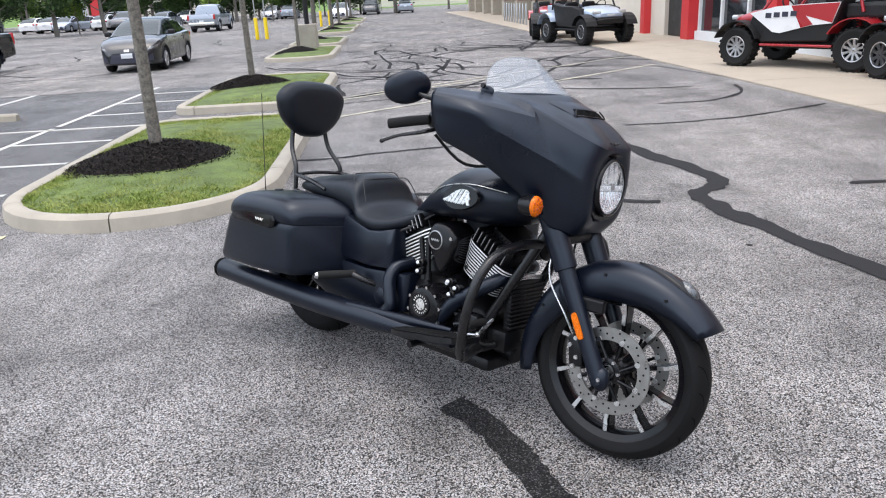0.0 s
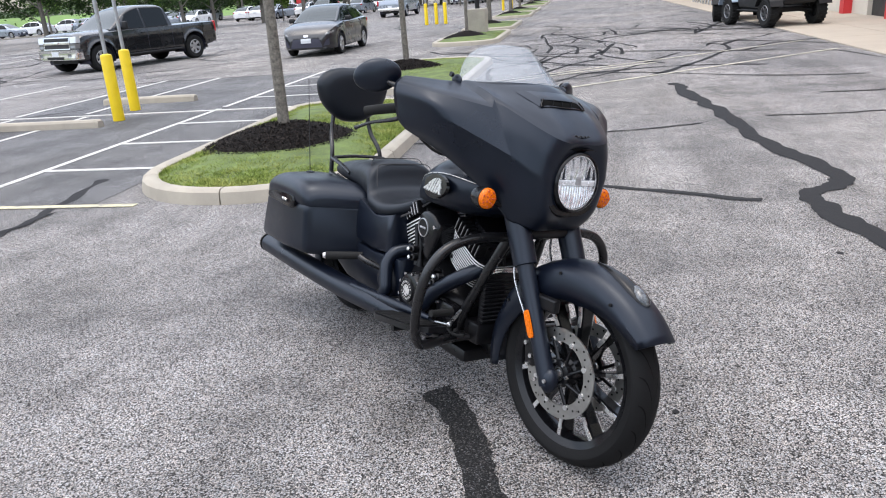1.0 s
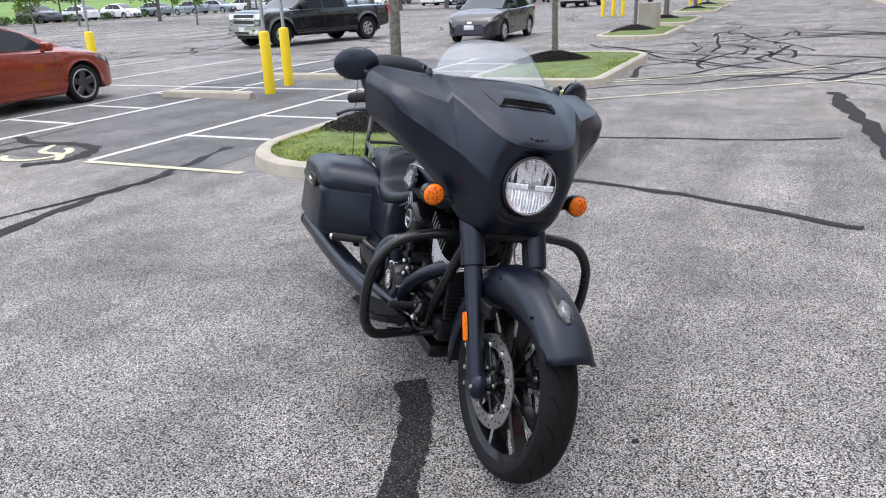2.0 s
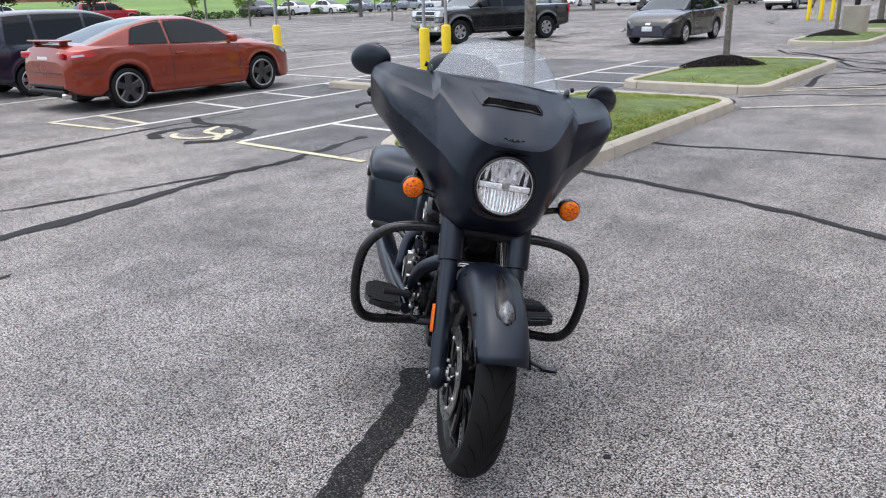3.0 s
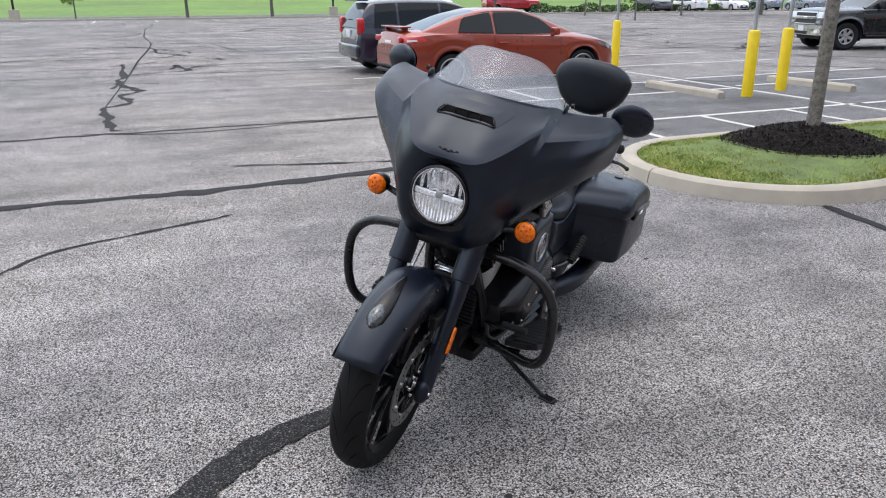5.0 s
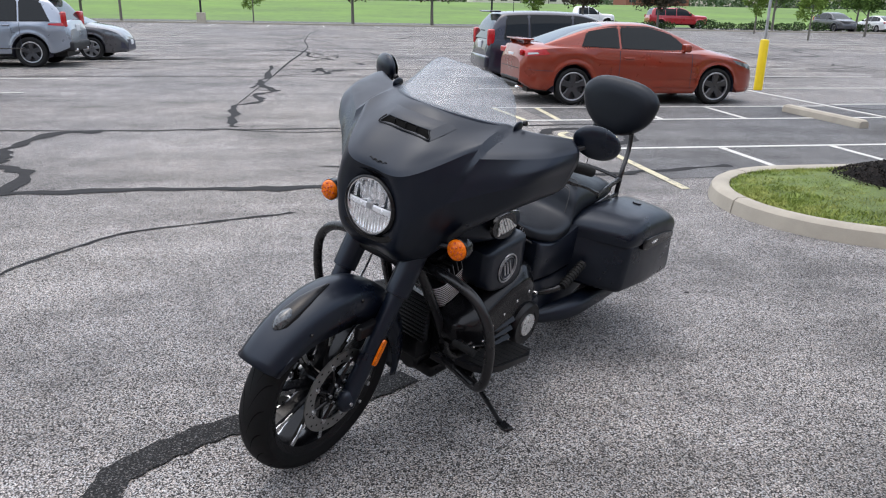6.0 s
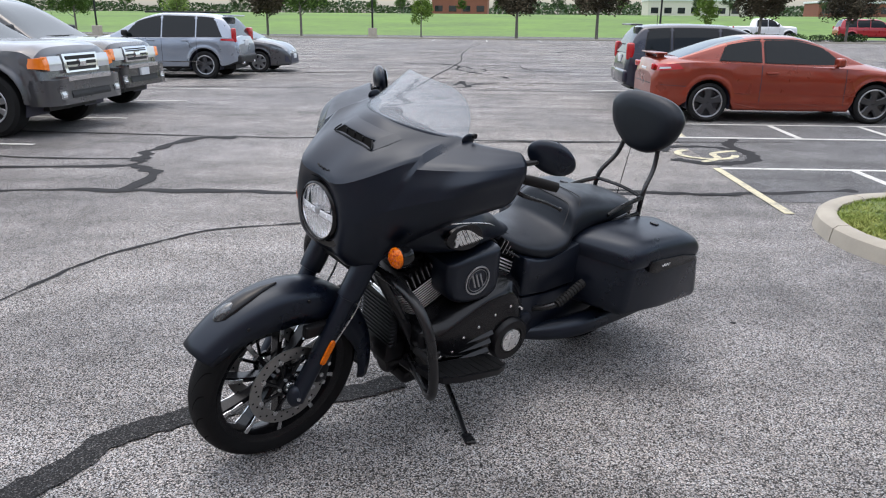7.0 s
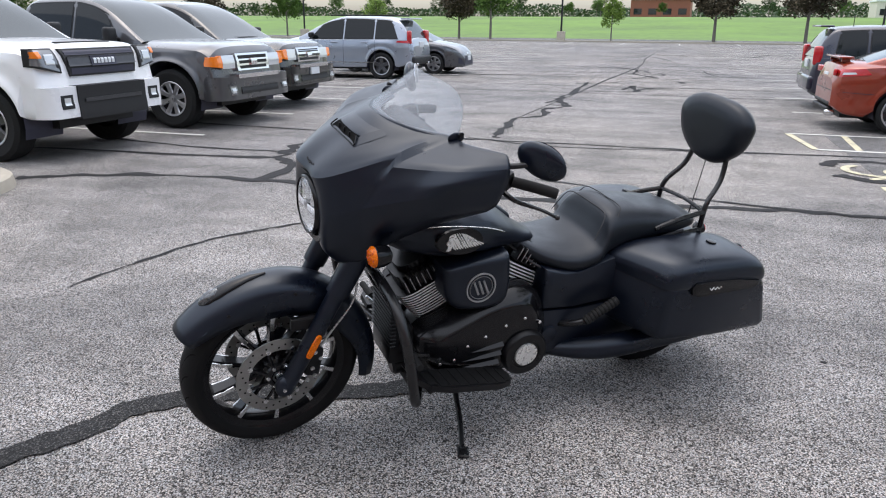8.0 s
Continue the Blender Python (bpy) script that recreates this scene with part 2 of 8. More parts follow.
def tube(bm, pts, r, seg=10, n=6, cap=True, smooth_path=True):
    """A round pipe along points; r: a radius or one for each point."""
    P = spline(pts, n) if smooth_path else [Vector(p) for p in pts]
    R = [r] * len(P) if isinstance(r, (int, float)) else [float(np.interp(i / (len(P) - 1), np.linspace(0, 1, len(r)), r)) for i in range(len(P))]
    up = None
    rings = []
    for i, p in enumerate(P):
        d = (P[min(i + 1, len(P) - 1)] - P[max(i - 1, 0)]).normalized()
        if up is None:
            up = d.orthogonal().normalized()
        up = (up - up.dot(d) * d).normalized()
        s = d.cross(up)
        rings.append([p + R[i] * (math.cos(t) * up + math.sin(t) * s) for t in (2 * math.pi * k / seg for k in range(seg))])
    grid(bm, rings, cap=(cap, cap))
    return bm


def prism(bm, outline, z0, z1, m=None):
    """An outline of (x, y) pairs between two heights."""
    m = m or Matrix()
    lo = [bm.verts.new(m @ Vector((x, y, z0))) for x, y in outline]
    hi = [bm.verts.new(m @ Vector((x, y, z1))) for x, y in outline]
    bm.faces.new(lo[::-1])
    bm.faces.new(hi)
    for i in range(len(lo)):
        j = (i + 1) % len(lo)
        bm.faces.new((lo[i], lo[j], hi[j], hi[i]))
    return bm


def blob(bm, c, s, m=None, u=16, v=10):
    bmesh.ops.create_uvsphere(bm, u_segments=u, v_segments=v, radius=1, matrix=(m or Matrix()) @ Matrix.Translation(c) @ Matrix.Diagonal((*s, 1)))
    return bm


def B():
    return bmesh.new()


# ---- ground ----
LOT = pose(-5.5, 5.5, 0, 0, 0, 3.5)


def lot(u, v, z=0.0):
    return LOT @ Vector((u, v, z))


def strip(bm, pts, width, z, ragged=0.0, n=6, seed=0):
    """A flat band along points on the ground, with uneven edges."""
    P = spline([(x, y, 0) for x, y in pts], n)
    rnd = random.Random(seed)

    def wobble():
        k = [rnd.uniform(-1, 1) for _ in P]
        for _ in range(2):
            k = [(k[max(i - 1, 0)] + 2 * k[i] + k[min(i + 1, len(k) - 1)]) / 4 for i in range(len(k))]
        return k

    wa, wb, wc = wobble(), wobble(), wobble()
    rows = []
    for i, p in enumerate(P):
        d = (P[min(i + 1, len(P) - 1)] - P[max(i - 1, 0)]).normalized()
        s = Vector((-d.y, d.x, 0))
        w = width[0] + (width[1] - width[0]) * i / (len(P) - 1) if isinstance(width, tuple) else width
        if i in (0, len(P) - 1):
            w *= 0.5
        a, b = max(0.12, 0.5 + 0.8 * ragged * wa[i]) * w, max(0.12, 0.5 + 0.8 * ragged * wb[i]) * w
        q = p + s * ragged * w * 0.6 * wc[i]
        rows.append((bm.verts.new((q.x + a * s.x, q.y + a * s.y, z)), bm.verts.new((q.x - b * s.x, q.y - b * s.y, z))))
    for (a, b), (c, d) in zip(rows, rows[1:]):
        bm.faces.new((a, b, d, c))
    return bm


bm = B()
def meadow_z(x):
    """Height of the meadow, which climbs gently beyond the lane."""
    t = min(1.0, max(0.0, (-74 - x) / 110))
    return -0.06 + 2.7 * t * t * (3 - 2 * t)


xs = [-1500, -600, -300] + [-200 + 9 * k for k in range(16)] + [0, 300, 1500]
grid(bm, [[(x, y, meadow_z(x)) for y in (-1500, -400, 0, 400, 1500)] for x in xs], closed=False)
tagged(part("ground", bm, GRASS_FAR, None, smooth=60), "wide green meadow round the car park", "ground", kind="structure")
bm = B()
prism(bm, [tuple(lot(u, v)[:2]) for u, v in ((-56, -70), (70, -70), (70, 130), (-56, 130))], -0.3, 0.0)
tagged(part("road", bm, ASPHALT, None), "weathered grey asphalt car park with sealed cracks", "car park", kind="structure")
bm = B()
for u0, u1, v0, v1 in ((-3.9, 1.6, 0.05, 5.6), (-3.9, 1.6, 5.9, 11.2)):
    prism(bm, [tuple(lot(u, v)[:2]) for u, v in ((u0, v0), (u1, v0), (u1, v1), (u0, v1))], 0.001, 0.004)
tagged(part("sealed_asphalt", bm, SEALED, None), "dark sealed asphalt under the accessible bays", "asphalt", kind="structure")

# painted lines, in lot metres: u0, v0, u1, v1
lines = thing("parking_lines", Matrix(), "worn white and yellow painted parking lines on asphalt", "road marking", kind="structure")


def line(u0, v0, u1, v1, w=0.085, mat=WHITE_LINE, z=0.009):
    a, b = Vector((u0, v0, 0)), Vector((u1, v1, 0))
    d = (b - a).normalized()
    s = Vector((-d.y, d.x, 0)) * w / 2
    bm = B()
    prism(bm, [tuple((LOT @ p)[:2]) for p in (a - s, b - s, b + s, a + s)], z - 0.0035, z)
    part("painted_line", bm, mat, lines)


line(0, 0.0, 2.05, 0.0, mat=YELLOW_LINE)
line(0, 0.05, 0, 5.9)
line(0, 6.1, 0, 11.5)
for v in (1.5, 3.0, 4.5):
    line(0.05, v, 1.35, v)
for v in (7.2, 8.7, 10.2):
    line(0.05, v, 1.6, v)
line(-8.9, 5.75, 1.6, 5.75)
line(-2.3, -0.28, -2.3, 5.65)
line(-3.74, -0.44, -3.74, 5.65, 0.08)
line(-3.74, -0.44, -2.3, -0.28, mat=YELLOW_LINE)
for v in (0.27, 1.9, 3.3, 4.8):
    line(-3.68, v + 0.03, -2.34, v - 0.03, mat=YELLOW_LINE if v < 1 else WHITE_LINE)
line(-2.55, 6.0, -2.55, 11.2)
line(-3.95, 6.0, -3.95, 11.2)
for k in range(4):
    line(-6.7 - 2.75 * k, 0, -6.7 - 2.75 * k, 5.6)
    line(-6.7 - 2.75 * k, 5.9, -6.7 - 2.75 * k, 11.2)
for k in range(20):
    line(-0.86 - 2.62 * k, -13.6, -0.86 - 2.62 * k, -8.35)
    line(-0.86 - 2.62 * k, -19.2, -0.86 - 2.62 * k, -13.8)
for k in range(4, 18):
    line(-6.7 - 2.75 * k, 0, -6.7 - 2.75 * k, 5.6, 0.09)
    line(-6.7 - 2.75 * k, 5.9, -6.7 - 2.75 * k, 11.2, 0.09)
    line(-6.7 - 2.75 * k, 20.5, -6.7 - 2.75 * k, 26.0, 0.09)
    line(-6.7 - 2.75 * k, 26.3, -6.7 - 2.75 * k, 31.8, 0.09)
for k in range(18):
    line(-52, -30 + 4 * k, -47.5, -30 + 4 * k, 0.09)
# crossing lines on the drive lane
line(4.1, 5.2, 10.9, 10.4, 0.09, FADED_LINE)
line(4.0, 7.2, 7.4, 9.6, 0.09, FADED_LINE)
line(4.0, 7.5, 10.9, 12.6, 0.07, FADED_LINE)
# the accessible bay's symbol
bm = B()
sx, sy = -0.92, 0.15
ring = [(sx + 0.34 * math.cos(a), sy + 0.34 * math.sin(a)) for a in np.linspace(-2.6, 1.4, 14)]
strip(bm, [tuple(lot(*p)[:2]) for p in ring], 0.09, 0.0095)
strip(bm, [tuple(lot(*p)[:2]) for p in ((sx - 0.28, sy + 0.45), (sx - 0.05, sy + 0.1), (sx + 0.3, sy + 0.05), (sx + 0.55, sy - 0.2))], 0.09, 0.0098)
part("wheelchair_symbol", bm, YELLOW_LINE, lines, "yellow wheelchair symbol")
bm = B()
ring = [(sx + 0.62 * math.cos(a), sy + 0.55 * math.sin(a)) for a in np.linspace(-1.0, 4.4, 14)]
strip(bm, [tuple(lot(*p)[:2]) for p in ring], 0.16, 0.0065, 0.5)
strip(bm, [tuple(lot(*p)[:2]) for p in ((sx - 1.3, sy + 0.75), (sx - 0.7, sy + 0.5), (sx - 0.1, sy + 0.62))], 0.12, 0.0062, 0.6)
tagged(part("black_paint", bm, TAR, None), "black cover paint round the old symbol", "road marking", kind="structure")

# sealed cracks
cracks = thing("sealed_cracks", Matrix(), "black tar crack sealer lines on asphalt", "crack sealer", kind="structure")


def crack(pts, width, ragged=0.5, seed=1, n=6, mat=TAR, z=0.0055, name="tar_line"):
    bm = B()
    strip(bm, pts, width, z + 0.00007 * len(cracks.children), ragged, n, seed)  # each line a hair above the last
    part(name, bm, mat, cracks)


crack([(-2.72, -2.79), (-3.3, -1.72), (-3.56, -0.2), (-3.6, 1.2), (-3.66, 2.33), (-3.85, 3.4), (-4.08, 4.3), (-4.2, 5.3), (-4.5, 6.6)], (0.13, 0.1), 0.85, 2, 16)
crack([(-3.62, 1.5), (-3.72, 2.3), (-3.95, 3.6), (-4.05, 4.3)], 0.07, 0.7, 3, 14)
crack([(-0.4, 0.3), (-0.99, 0.36), (-1.54, 0.46), (-2.0, 0.7), (-2.34, 0.98), (-2.62, 1.62), (-2.82, 2.1)], 0.028, 0.8, 4, 16)
crack([(-6.92, -4), (-6.9, -0.5), (-6.98, 0.97), (-7.06, 2.3), (-7.2, 4.19), (-7.6, 7.0)], 0.06, 0.85, 5, 20)
crack([(-7.1, 0.6), (-6.75, 1.8), (-6.95, 3.1), (-7.2, 4.4)], 0.035, 0.8, 6, 14)
crack([(-3.5, -0.5), (-4.3, -0.62), (-4.75, -0.92), (-5.1, -1.12), (-5.7, -1.2), (-6.63, -1.05), (-6.9, -0.6)], 0.17, 0.9, 7, 10)
crack([(-7.19, 0.95), (-8.0, 0.85), (-9.3, 0.72), (-10.0, 1.05), (-10.95, 0.85), (-11.6, 1.05), (-12.5, 0.75), (-14.3, 0.6), (-17.7, 0.5)], 0.12, 1.2, 8, 12)
crack([(-4.18, -4.19), (-4.48, -2.01), (-4.7, -1.0)], 0.1, 0.6, 11, 10)
crack([(-5.1, -1.15), (-5.0, -2.4), (-5.2, -4.2)], 0.06, 0.7, 12, 10)
crack([(1.45, 12.4), (1.53, 12.0), (1.62, 11.0), (1.79, 10.0), (1.95, 9.0), (2.05, 7.9), (2.29, 7.04), (2.42, 6.4), (2.3, 6.1), (2.08, 5.85), (2.16, 5.37), (2.33, 4.72), (2.55, 4.0), (3.0, 2.6)], (0.2, 0.17), 0.36, 13, 12)
crack([(-1.5, 6.52), (-0.73, 6.43), (0.02, 6.3), (0.7, 6.12), (1.57, 5.79), (1.75, 5.74)], (0.09, 0.08), 0.5, 14, 12)
crack([(-1.9, 8.1), (-1.2, 8.1), (-0.6, 8.3), (0.14, 8.45), (0.9, 8.6), (1.6, 8.9)], 0.05, 0.7, 15, 12)
crack([(2.3, 9.28), (3.1, 9.3), (3.8, 9.45), (4.6, 9.8), (5.3, 10.2)], 0.05, 0.7, 16, 10)
crack([(3.4, 6.0), (4.0, 6.05), (4.6, 6.2)], 0.07, 0.6, 17, 8)
crack([(3.2, 10.9), (4.0, 11.0), (4.7, 11.6), (5.0, 12.6)], 0.06, 0.9, 18, 8)
crack([(-1.9, 11.0), (-2.3, 11.7), (-3.2, 11.9), (-4.6, 11.6)], 0.1, 0.9, 19, 8)
crack([(-15.3, 0.3), (-15.2, 0.8), (-15.2, 1.9), (-14.9, 3.1), (-15.1, 4.5), (-14.7, 5.6)], 0.05, 0.9, 19, 8)
crack([(-14.6, 0.7), (-15.0, 1.3), (-15.2, 1.9), (-16.0, 2.0), (-16.4, 2.3)], 0.1, 0.9, 31, 8)
crack([(-15.7, 1.6), (-17.0, 1.7), (-15.2, 1.9)], 0.12, 0.9, 12, 8)
crack([(-17.1, 0.2), (-17.3, 0.7), (-18.0, 1.2)], 0.07, 0.9, 36, 8)
crack([(-16.0, 2.1), (-16.7, 2.9), (-16.6, 4.5), (-16.6, 5.8)], 0.05, 0.9, 17, 8)
crack([(-19.4, 1.4), (-20.7, 1.8), (-21.0, 2.1), (-22.2, 1.9), (-22.9, 0.8), (-23.3, -0.2)], 0.08, 0.9, 12, 8)
crack([(-18.8, 2.7), (-18.2, 2.9)], 0.16, 0.9, 14, 8)
crack([(-27.2, -0.4), (-26.3, 1.8), (-26.1, 3.7), (-24.9, 4.6)], 0.06, 0.9, 27, 8)
crack([(-24.1, 3.1), (-21.4, 3.7), (-21.0, 5.2), (-20.7, 6.7)], 0.07, 0.9, 38, 8)
crack([(-33.9, -0.2), (-34.0, 0.5), (-30.5, 1.7)], 0.09, 0.9, 19, 8)
crack([(-35.3, 4.9), (-38.5, 5.7)], 0.16, 0.9, 14, 8)
crack([(-13.0, 0.5), (-12.8, 1.4)], 0.05, 0.9, 15, 8)
crack([(-12.0, 0.6), (-12.8, 0.7), (-11.7, 1.0), (-11.8, 0.7)], 0.06, 0.9, 27, 8)
crack([(-33.2, 3.2), (-31.5, 4.1)], 0.1, 0.9, 28, 8)
crack([(-36.8, 1.6), (-34.8, 2.1)], 0.1, 0.9, 29, 8)
crack([(-26.3, 5.2), (-27.0, 6.4)], 0.1, 0.9, 30, 8)
crack([(-4.6, 2.2), (-4.35, 3.4), (-4.2, 4.3), (-4.1, 5.4)], 0.035, 0.9, 41, 14)
# the dark curved patch beside the front tyre
crack([(0.0, 2.79), (0.07, 2.7), (0.17, 2.55), (0.26, 2.35), (0.32, 2.14), (0.4, 2.0), (0.5, 1.87), (0.66, 1.74), (0.86, 1.68), (1.1, 1.55), (1.4, 1.36)], (0.125, 0.15), 0.2, 20, 12, PATCH, 0.0045, "tar_patch")
# crazing over the far lot
bm = B()
rnd = random.Random(5)
for k in range(230):
    far = rnd.random() < 0.6
    x, y = (rnd.uniform(-52, -9), rnd.uniform(-24, 40)) if far else (rnd.uniform(-30, 4.5), rnd.uniform(13, 60))
    if not far and rnd.random() < 0.45:
        x, y = rnd.uniform(-2.5, 3.2), rnd.uniform(13, 26)
    if -24 < x < -8 and -4 < y < 9:
        continue
    a = rnd.choice((0, math.pi / 2, math.pi / 2)) + rnd.gauss(0, 0.25)
    pts = [(x, y)]
    for i in range(rnd.randint(3, 7)):
        a += rnd.gauss(0, 0.36)
        s = rnd.uniform(0.5, 1.5)
        x, y = x + s * math.cos(a), y + s * math.sin(a)
        pts.append((x, y))
    strip(bm, pts, rnd.uniform(0.05, 0.12), 0.0051, 0.9, 4, k)
for k in range(6):
    y0 = rnd.uniform(-25, 50)
    strip(bm, [(-9 - 4.5 * i, y0 + rnd.gauss(0, 0.25)) for i in range(10)], 0.05, 0.0052, 0.7, 3, k)
for k in range(17):
    x0 = -13 - 2.3 * k - rnd.uniform(0, 1)
    strip(bm, [(x0 + rnd.gauss(0, 0.3) - 0.06 * 5 * i, -20 + 5 * i) for i in range(14)], rnd.uniform(0.04, 0.075), 0.0053, 0.9, 3, k)
part("hairline_cracks", bm, TAR, cracks, kind="stuff")
# oil spots
for x, y, r in ((0.981, 2.735, 0.014), (2.0, 4.6, 0.02), (-0.9, 4.5, 0.015)):
    bm = B()
    prism(bm, [(x + r * random.uniform(0.7, 1.2) * math.cos(a), y + r * random.uniform(0.7, 1.2) * math.sin(a)) for a in np.linspace(0, 6.28, 9)[:-1]], 0.002, 0.0048)
    part("oil_spot", bm, TAR, cracks)


# ---- kerbed islands ----
def island_outline(u0, u1, v0, v1, rf, rb, inset=0.0):
    """Rounded rectangle in lot metres; rf, rb: corner radii at its front and back."""
    u0, u1, v0, v1 = u0 + inset, u1 - inset, v0 + inset, v1 - inset
    rf, rb = max(rf - inset, 0.05), max(rb - inset, 0.05)
    out = []
    for cu, cv, r, a0 in ((u1 - rf, v0 + rf, rf, -90), (u1 - rb, v1 - rb, rb, 0), (u0 + rb, v1 - rb, rb, 90), (u0 + rf, v0 + rf, rf, 180)):
        for k in range(9):
            a = radians(a0 + 90 * k / 8)
            out.append((cu + r * math.cos(a), cv + r * math.sin(a)))
    return out


def resample(poly, step):
    P = [Vector((*p, 0)) for p in poly] + [Vector((*poly[0], 0))]
    out, carry = [], 0.0
    for a, b in zip(P, P[1:]):
        L = (b - a).length
        d = carry
        while d < L:
            q = a.lerp(b, d / L)
            out.append(q)
            d += step
        carry = d - L
    return out


def inside(p, poly):
    c = False
    for (x1, y1), (x2, y2) in zip(poly, poly[1:] + poly[:1]):
        if (y1 > p[1]) != (y2 > p[1]) and p[0] < (x2 - x1) * (p[1] - y1) / (y2 - y1) + x1:
            c = not c
    return c


def kerb_island(u0, u1, v0, v1, rf, rb, mulch, blades, near):
    isl = thing("kerb_island", LOT.copy(), "grassed traffic island with pale concrete kerb", "traffic island", "traffic islands", "structure")
    # kerb pieces with joints
    outer = resample(island_outline(u0, u1, v0, v1, rf, rb), 0.12)
    centre = Vector(((u0 + u1) / 2, (v0 + v1) / 2, 0))
    n = len(outer)
    inner_poly = island_outline(u0, u1, v0, v1, rf, rb, 0.17)
    every = 18 if near else 40
    prof = ((-0.015, -0.05), (0.0, 0.05), (0.012, 0.105), (0.045, 0.128), (0.13, 0.128), (0.16, 0.115), (0.17, 0.02))
    norm = []
    for i in range(n):
        d = (outer[(i + 1) % n] - outer[i - 1]).normalized()
        norm.append(Vector((-d.y, d.x, 0)))
    start = 0
    while start < n:
        end = min(start + every, n)
        bm = B()
        rings = []
        for i in range(start, end + 1):
            p, s = outer[i % n], norm[i % n]
            d = Vector((s.y, -s.x, 0))
            g = 0.006 if i == start else -0.006 if i == end else 0
            rings.append([p + d * g + s * a + Vector((0, 0, h)) for a, h in prof])
        grid(bm, rings)
        part("kerb_stone", bm, CONCRETE, isl, smooth=35)
        start = end
    # turf
    bm = B()
    lawn = resample(inner_poly, 0.25)
    mid = bm.verts.new((*centre[:2], 0.2))
    ring1 = [bm.verts.new((*p[:2], 0.1)) for p in lawn]
    ring2 = [bm.verts.new((*(centre + (p - centre) * 0.6)[:2], 0.165)) for p in lawn]
    k = len(lawn)
    for i in range(k):
        j = (i + 1) % k
        bm.faces.new((ring1[i], ring1[j], ring2[j], ring2[i]))
        bm.faces.new((ring2[i], ring2[j], mid))
    part("turf", bm, GRASS_SOIL, isl, smooth=60)
    mu, mv, mr = mulch
    hgt = lambda u, v: 0.1 + 0.1 * min(1, max(0, 1 - math.hypot((u - centre.x) / (u1 - u0) * 2, (v - centre.y) / (v1 - v0) * 2)))
    rnd = random.Random(int(v0 * 10))
    verts, faces = [], []
    for _ in range(blades):
        u, v = rnd.uniform(u0, u1), rnd.uniform(v0, v1)
        if not inside((u, v), inner_poly) or math.hypot(u - mu, (v - mv)) < mr * rnd.uniform(0.82, 1.0):
            continue
        tuft = 0.5 + 0.5 * math.sin(9 * u + 3 * math.sin(5 * v)) * math.sin(8 * v + 2 * math.sin(7 * u))
        if rnd.random() > 0.35 + 0.75 * tuft:
            continue
        h, a, w = rnd.uniform(0.014, 0.034) + 0.022 * tuft * rnd.random(), rnd.uniform(0, 6.28), rnd.uniform(0.004, 0.009)
        lu, lv = rnd.gauss(0, 0.028), rnd.gauss(0, 0.028)
        z = hgt(u, v) - 0.005
        i = len(verts)
        verts += [(u + w * math.cos(a), v + w * math.sin(a), z), (u - w * math.cos(a), v - w * math.sin(a), z), (u + lu, v + lv, z + h)]
        faces.append((i, i + 1, i + 2))
    raw("grass_blades", verts, faces, BLADE, isl, kind="stuff")
    # mulch mound
    bm = B()
    rings = []
    for t in (1.0, 0.85, 0.65, 0.4, 0.18, 0.02):
        rings.append([(mu + mr * t * math.cos(a) * (1 + 0.08 * math.sin(3 * a + v0) + rnd.uniform(-0.04, 0.04)), mv + mr * t * math.sin(a) * (1 + 0.06 * math.cos(2 * a)), 0.12 + 0.27 * mr * (1 - t ** 1.5) + rnd.uniform(-0.012, 0.012)) for a in (2 * math.pi * i / 36 for i in range(36))])
    grid(bm, rings, cap=(False, True))
    part("mulch", bm, MULCH, isl, "black bark mulch mound", smooth=60)
    verts, faces = [], []
    for _ in range(6500 if near else 300):
        a, t = rnd.uniform(0, 6.28), math.sqrt(rnd.random())
        u, v = mu + mr * t * math.cos(a) * 1.04, mv + mr * t * math.sin(a) * 1.04
        z = 0.125 + 0.27 * mr * max(0, 1 - t ** 1.5)
        L, w, b, tip = rnd.uniform(0.01, 0.028), rnd.uniform(0.003, 0.007), rnd.uniform(0, 6.28), rnd.uniform(-0.01, 0.018)
        i = len(verts)
        cu, cv = math.cos(b), math.sin(b)
        verts += [(u - cv * w, v + cu * w, z), (u + cv * w, v - cu * w, z), (u + cu * L + cv * w, v + cv * L - cu * w, z + tip), (u + cu * L - cv * w, v + cv * L + cu * w, z + tip + 0.006)]
        faces.append((i, i + 1, i + 2, i + 3))
    raw("mulch_chips", verts, faces, CHIP, isl, kind="stuff")
    return isl


kerb_island(1.62, 4.08, -0.03, 5.4, 1.2, 0.5, (2.66, 2.08, 0.86), 110000, True)
kerb_island(1.58, 4.0, 6.6, 12.0, 0.4, 0.8, (2.45, 9.45, 0.8), 24000, True)
kerb_island(1.4, 3.5, 17.0, 22.4, 0.8, 0.5, (2.3, 19.2, 0.75), 5000, False)
for k, v0 in enumerate((24.0, 34.5, 41.0, 52.0, 58.5)):
    kerb_island(1.3, 3.4, v0, v0 + 5.4, 0.6, 0.6, (2.2, v0 + 2.6, 0.7), 1500, False)
kerb_island(2.3, 5.3, -14.0, -7.95, 0.6, 0.8, (4.0, -11.0, 0.9), 4000, False)


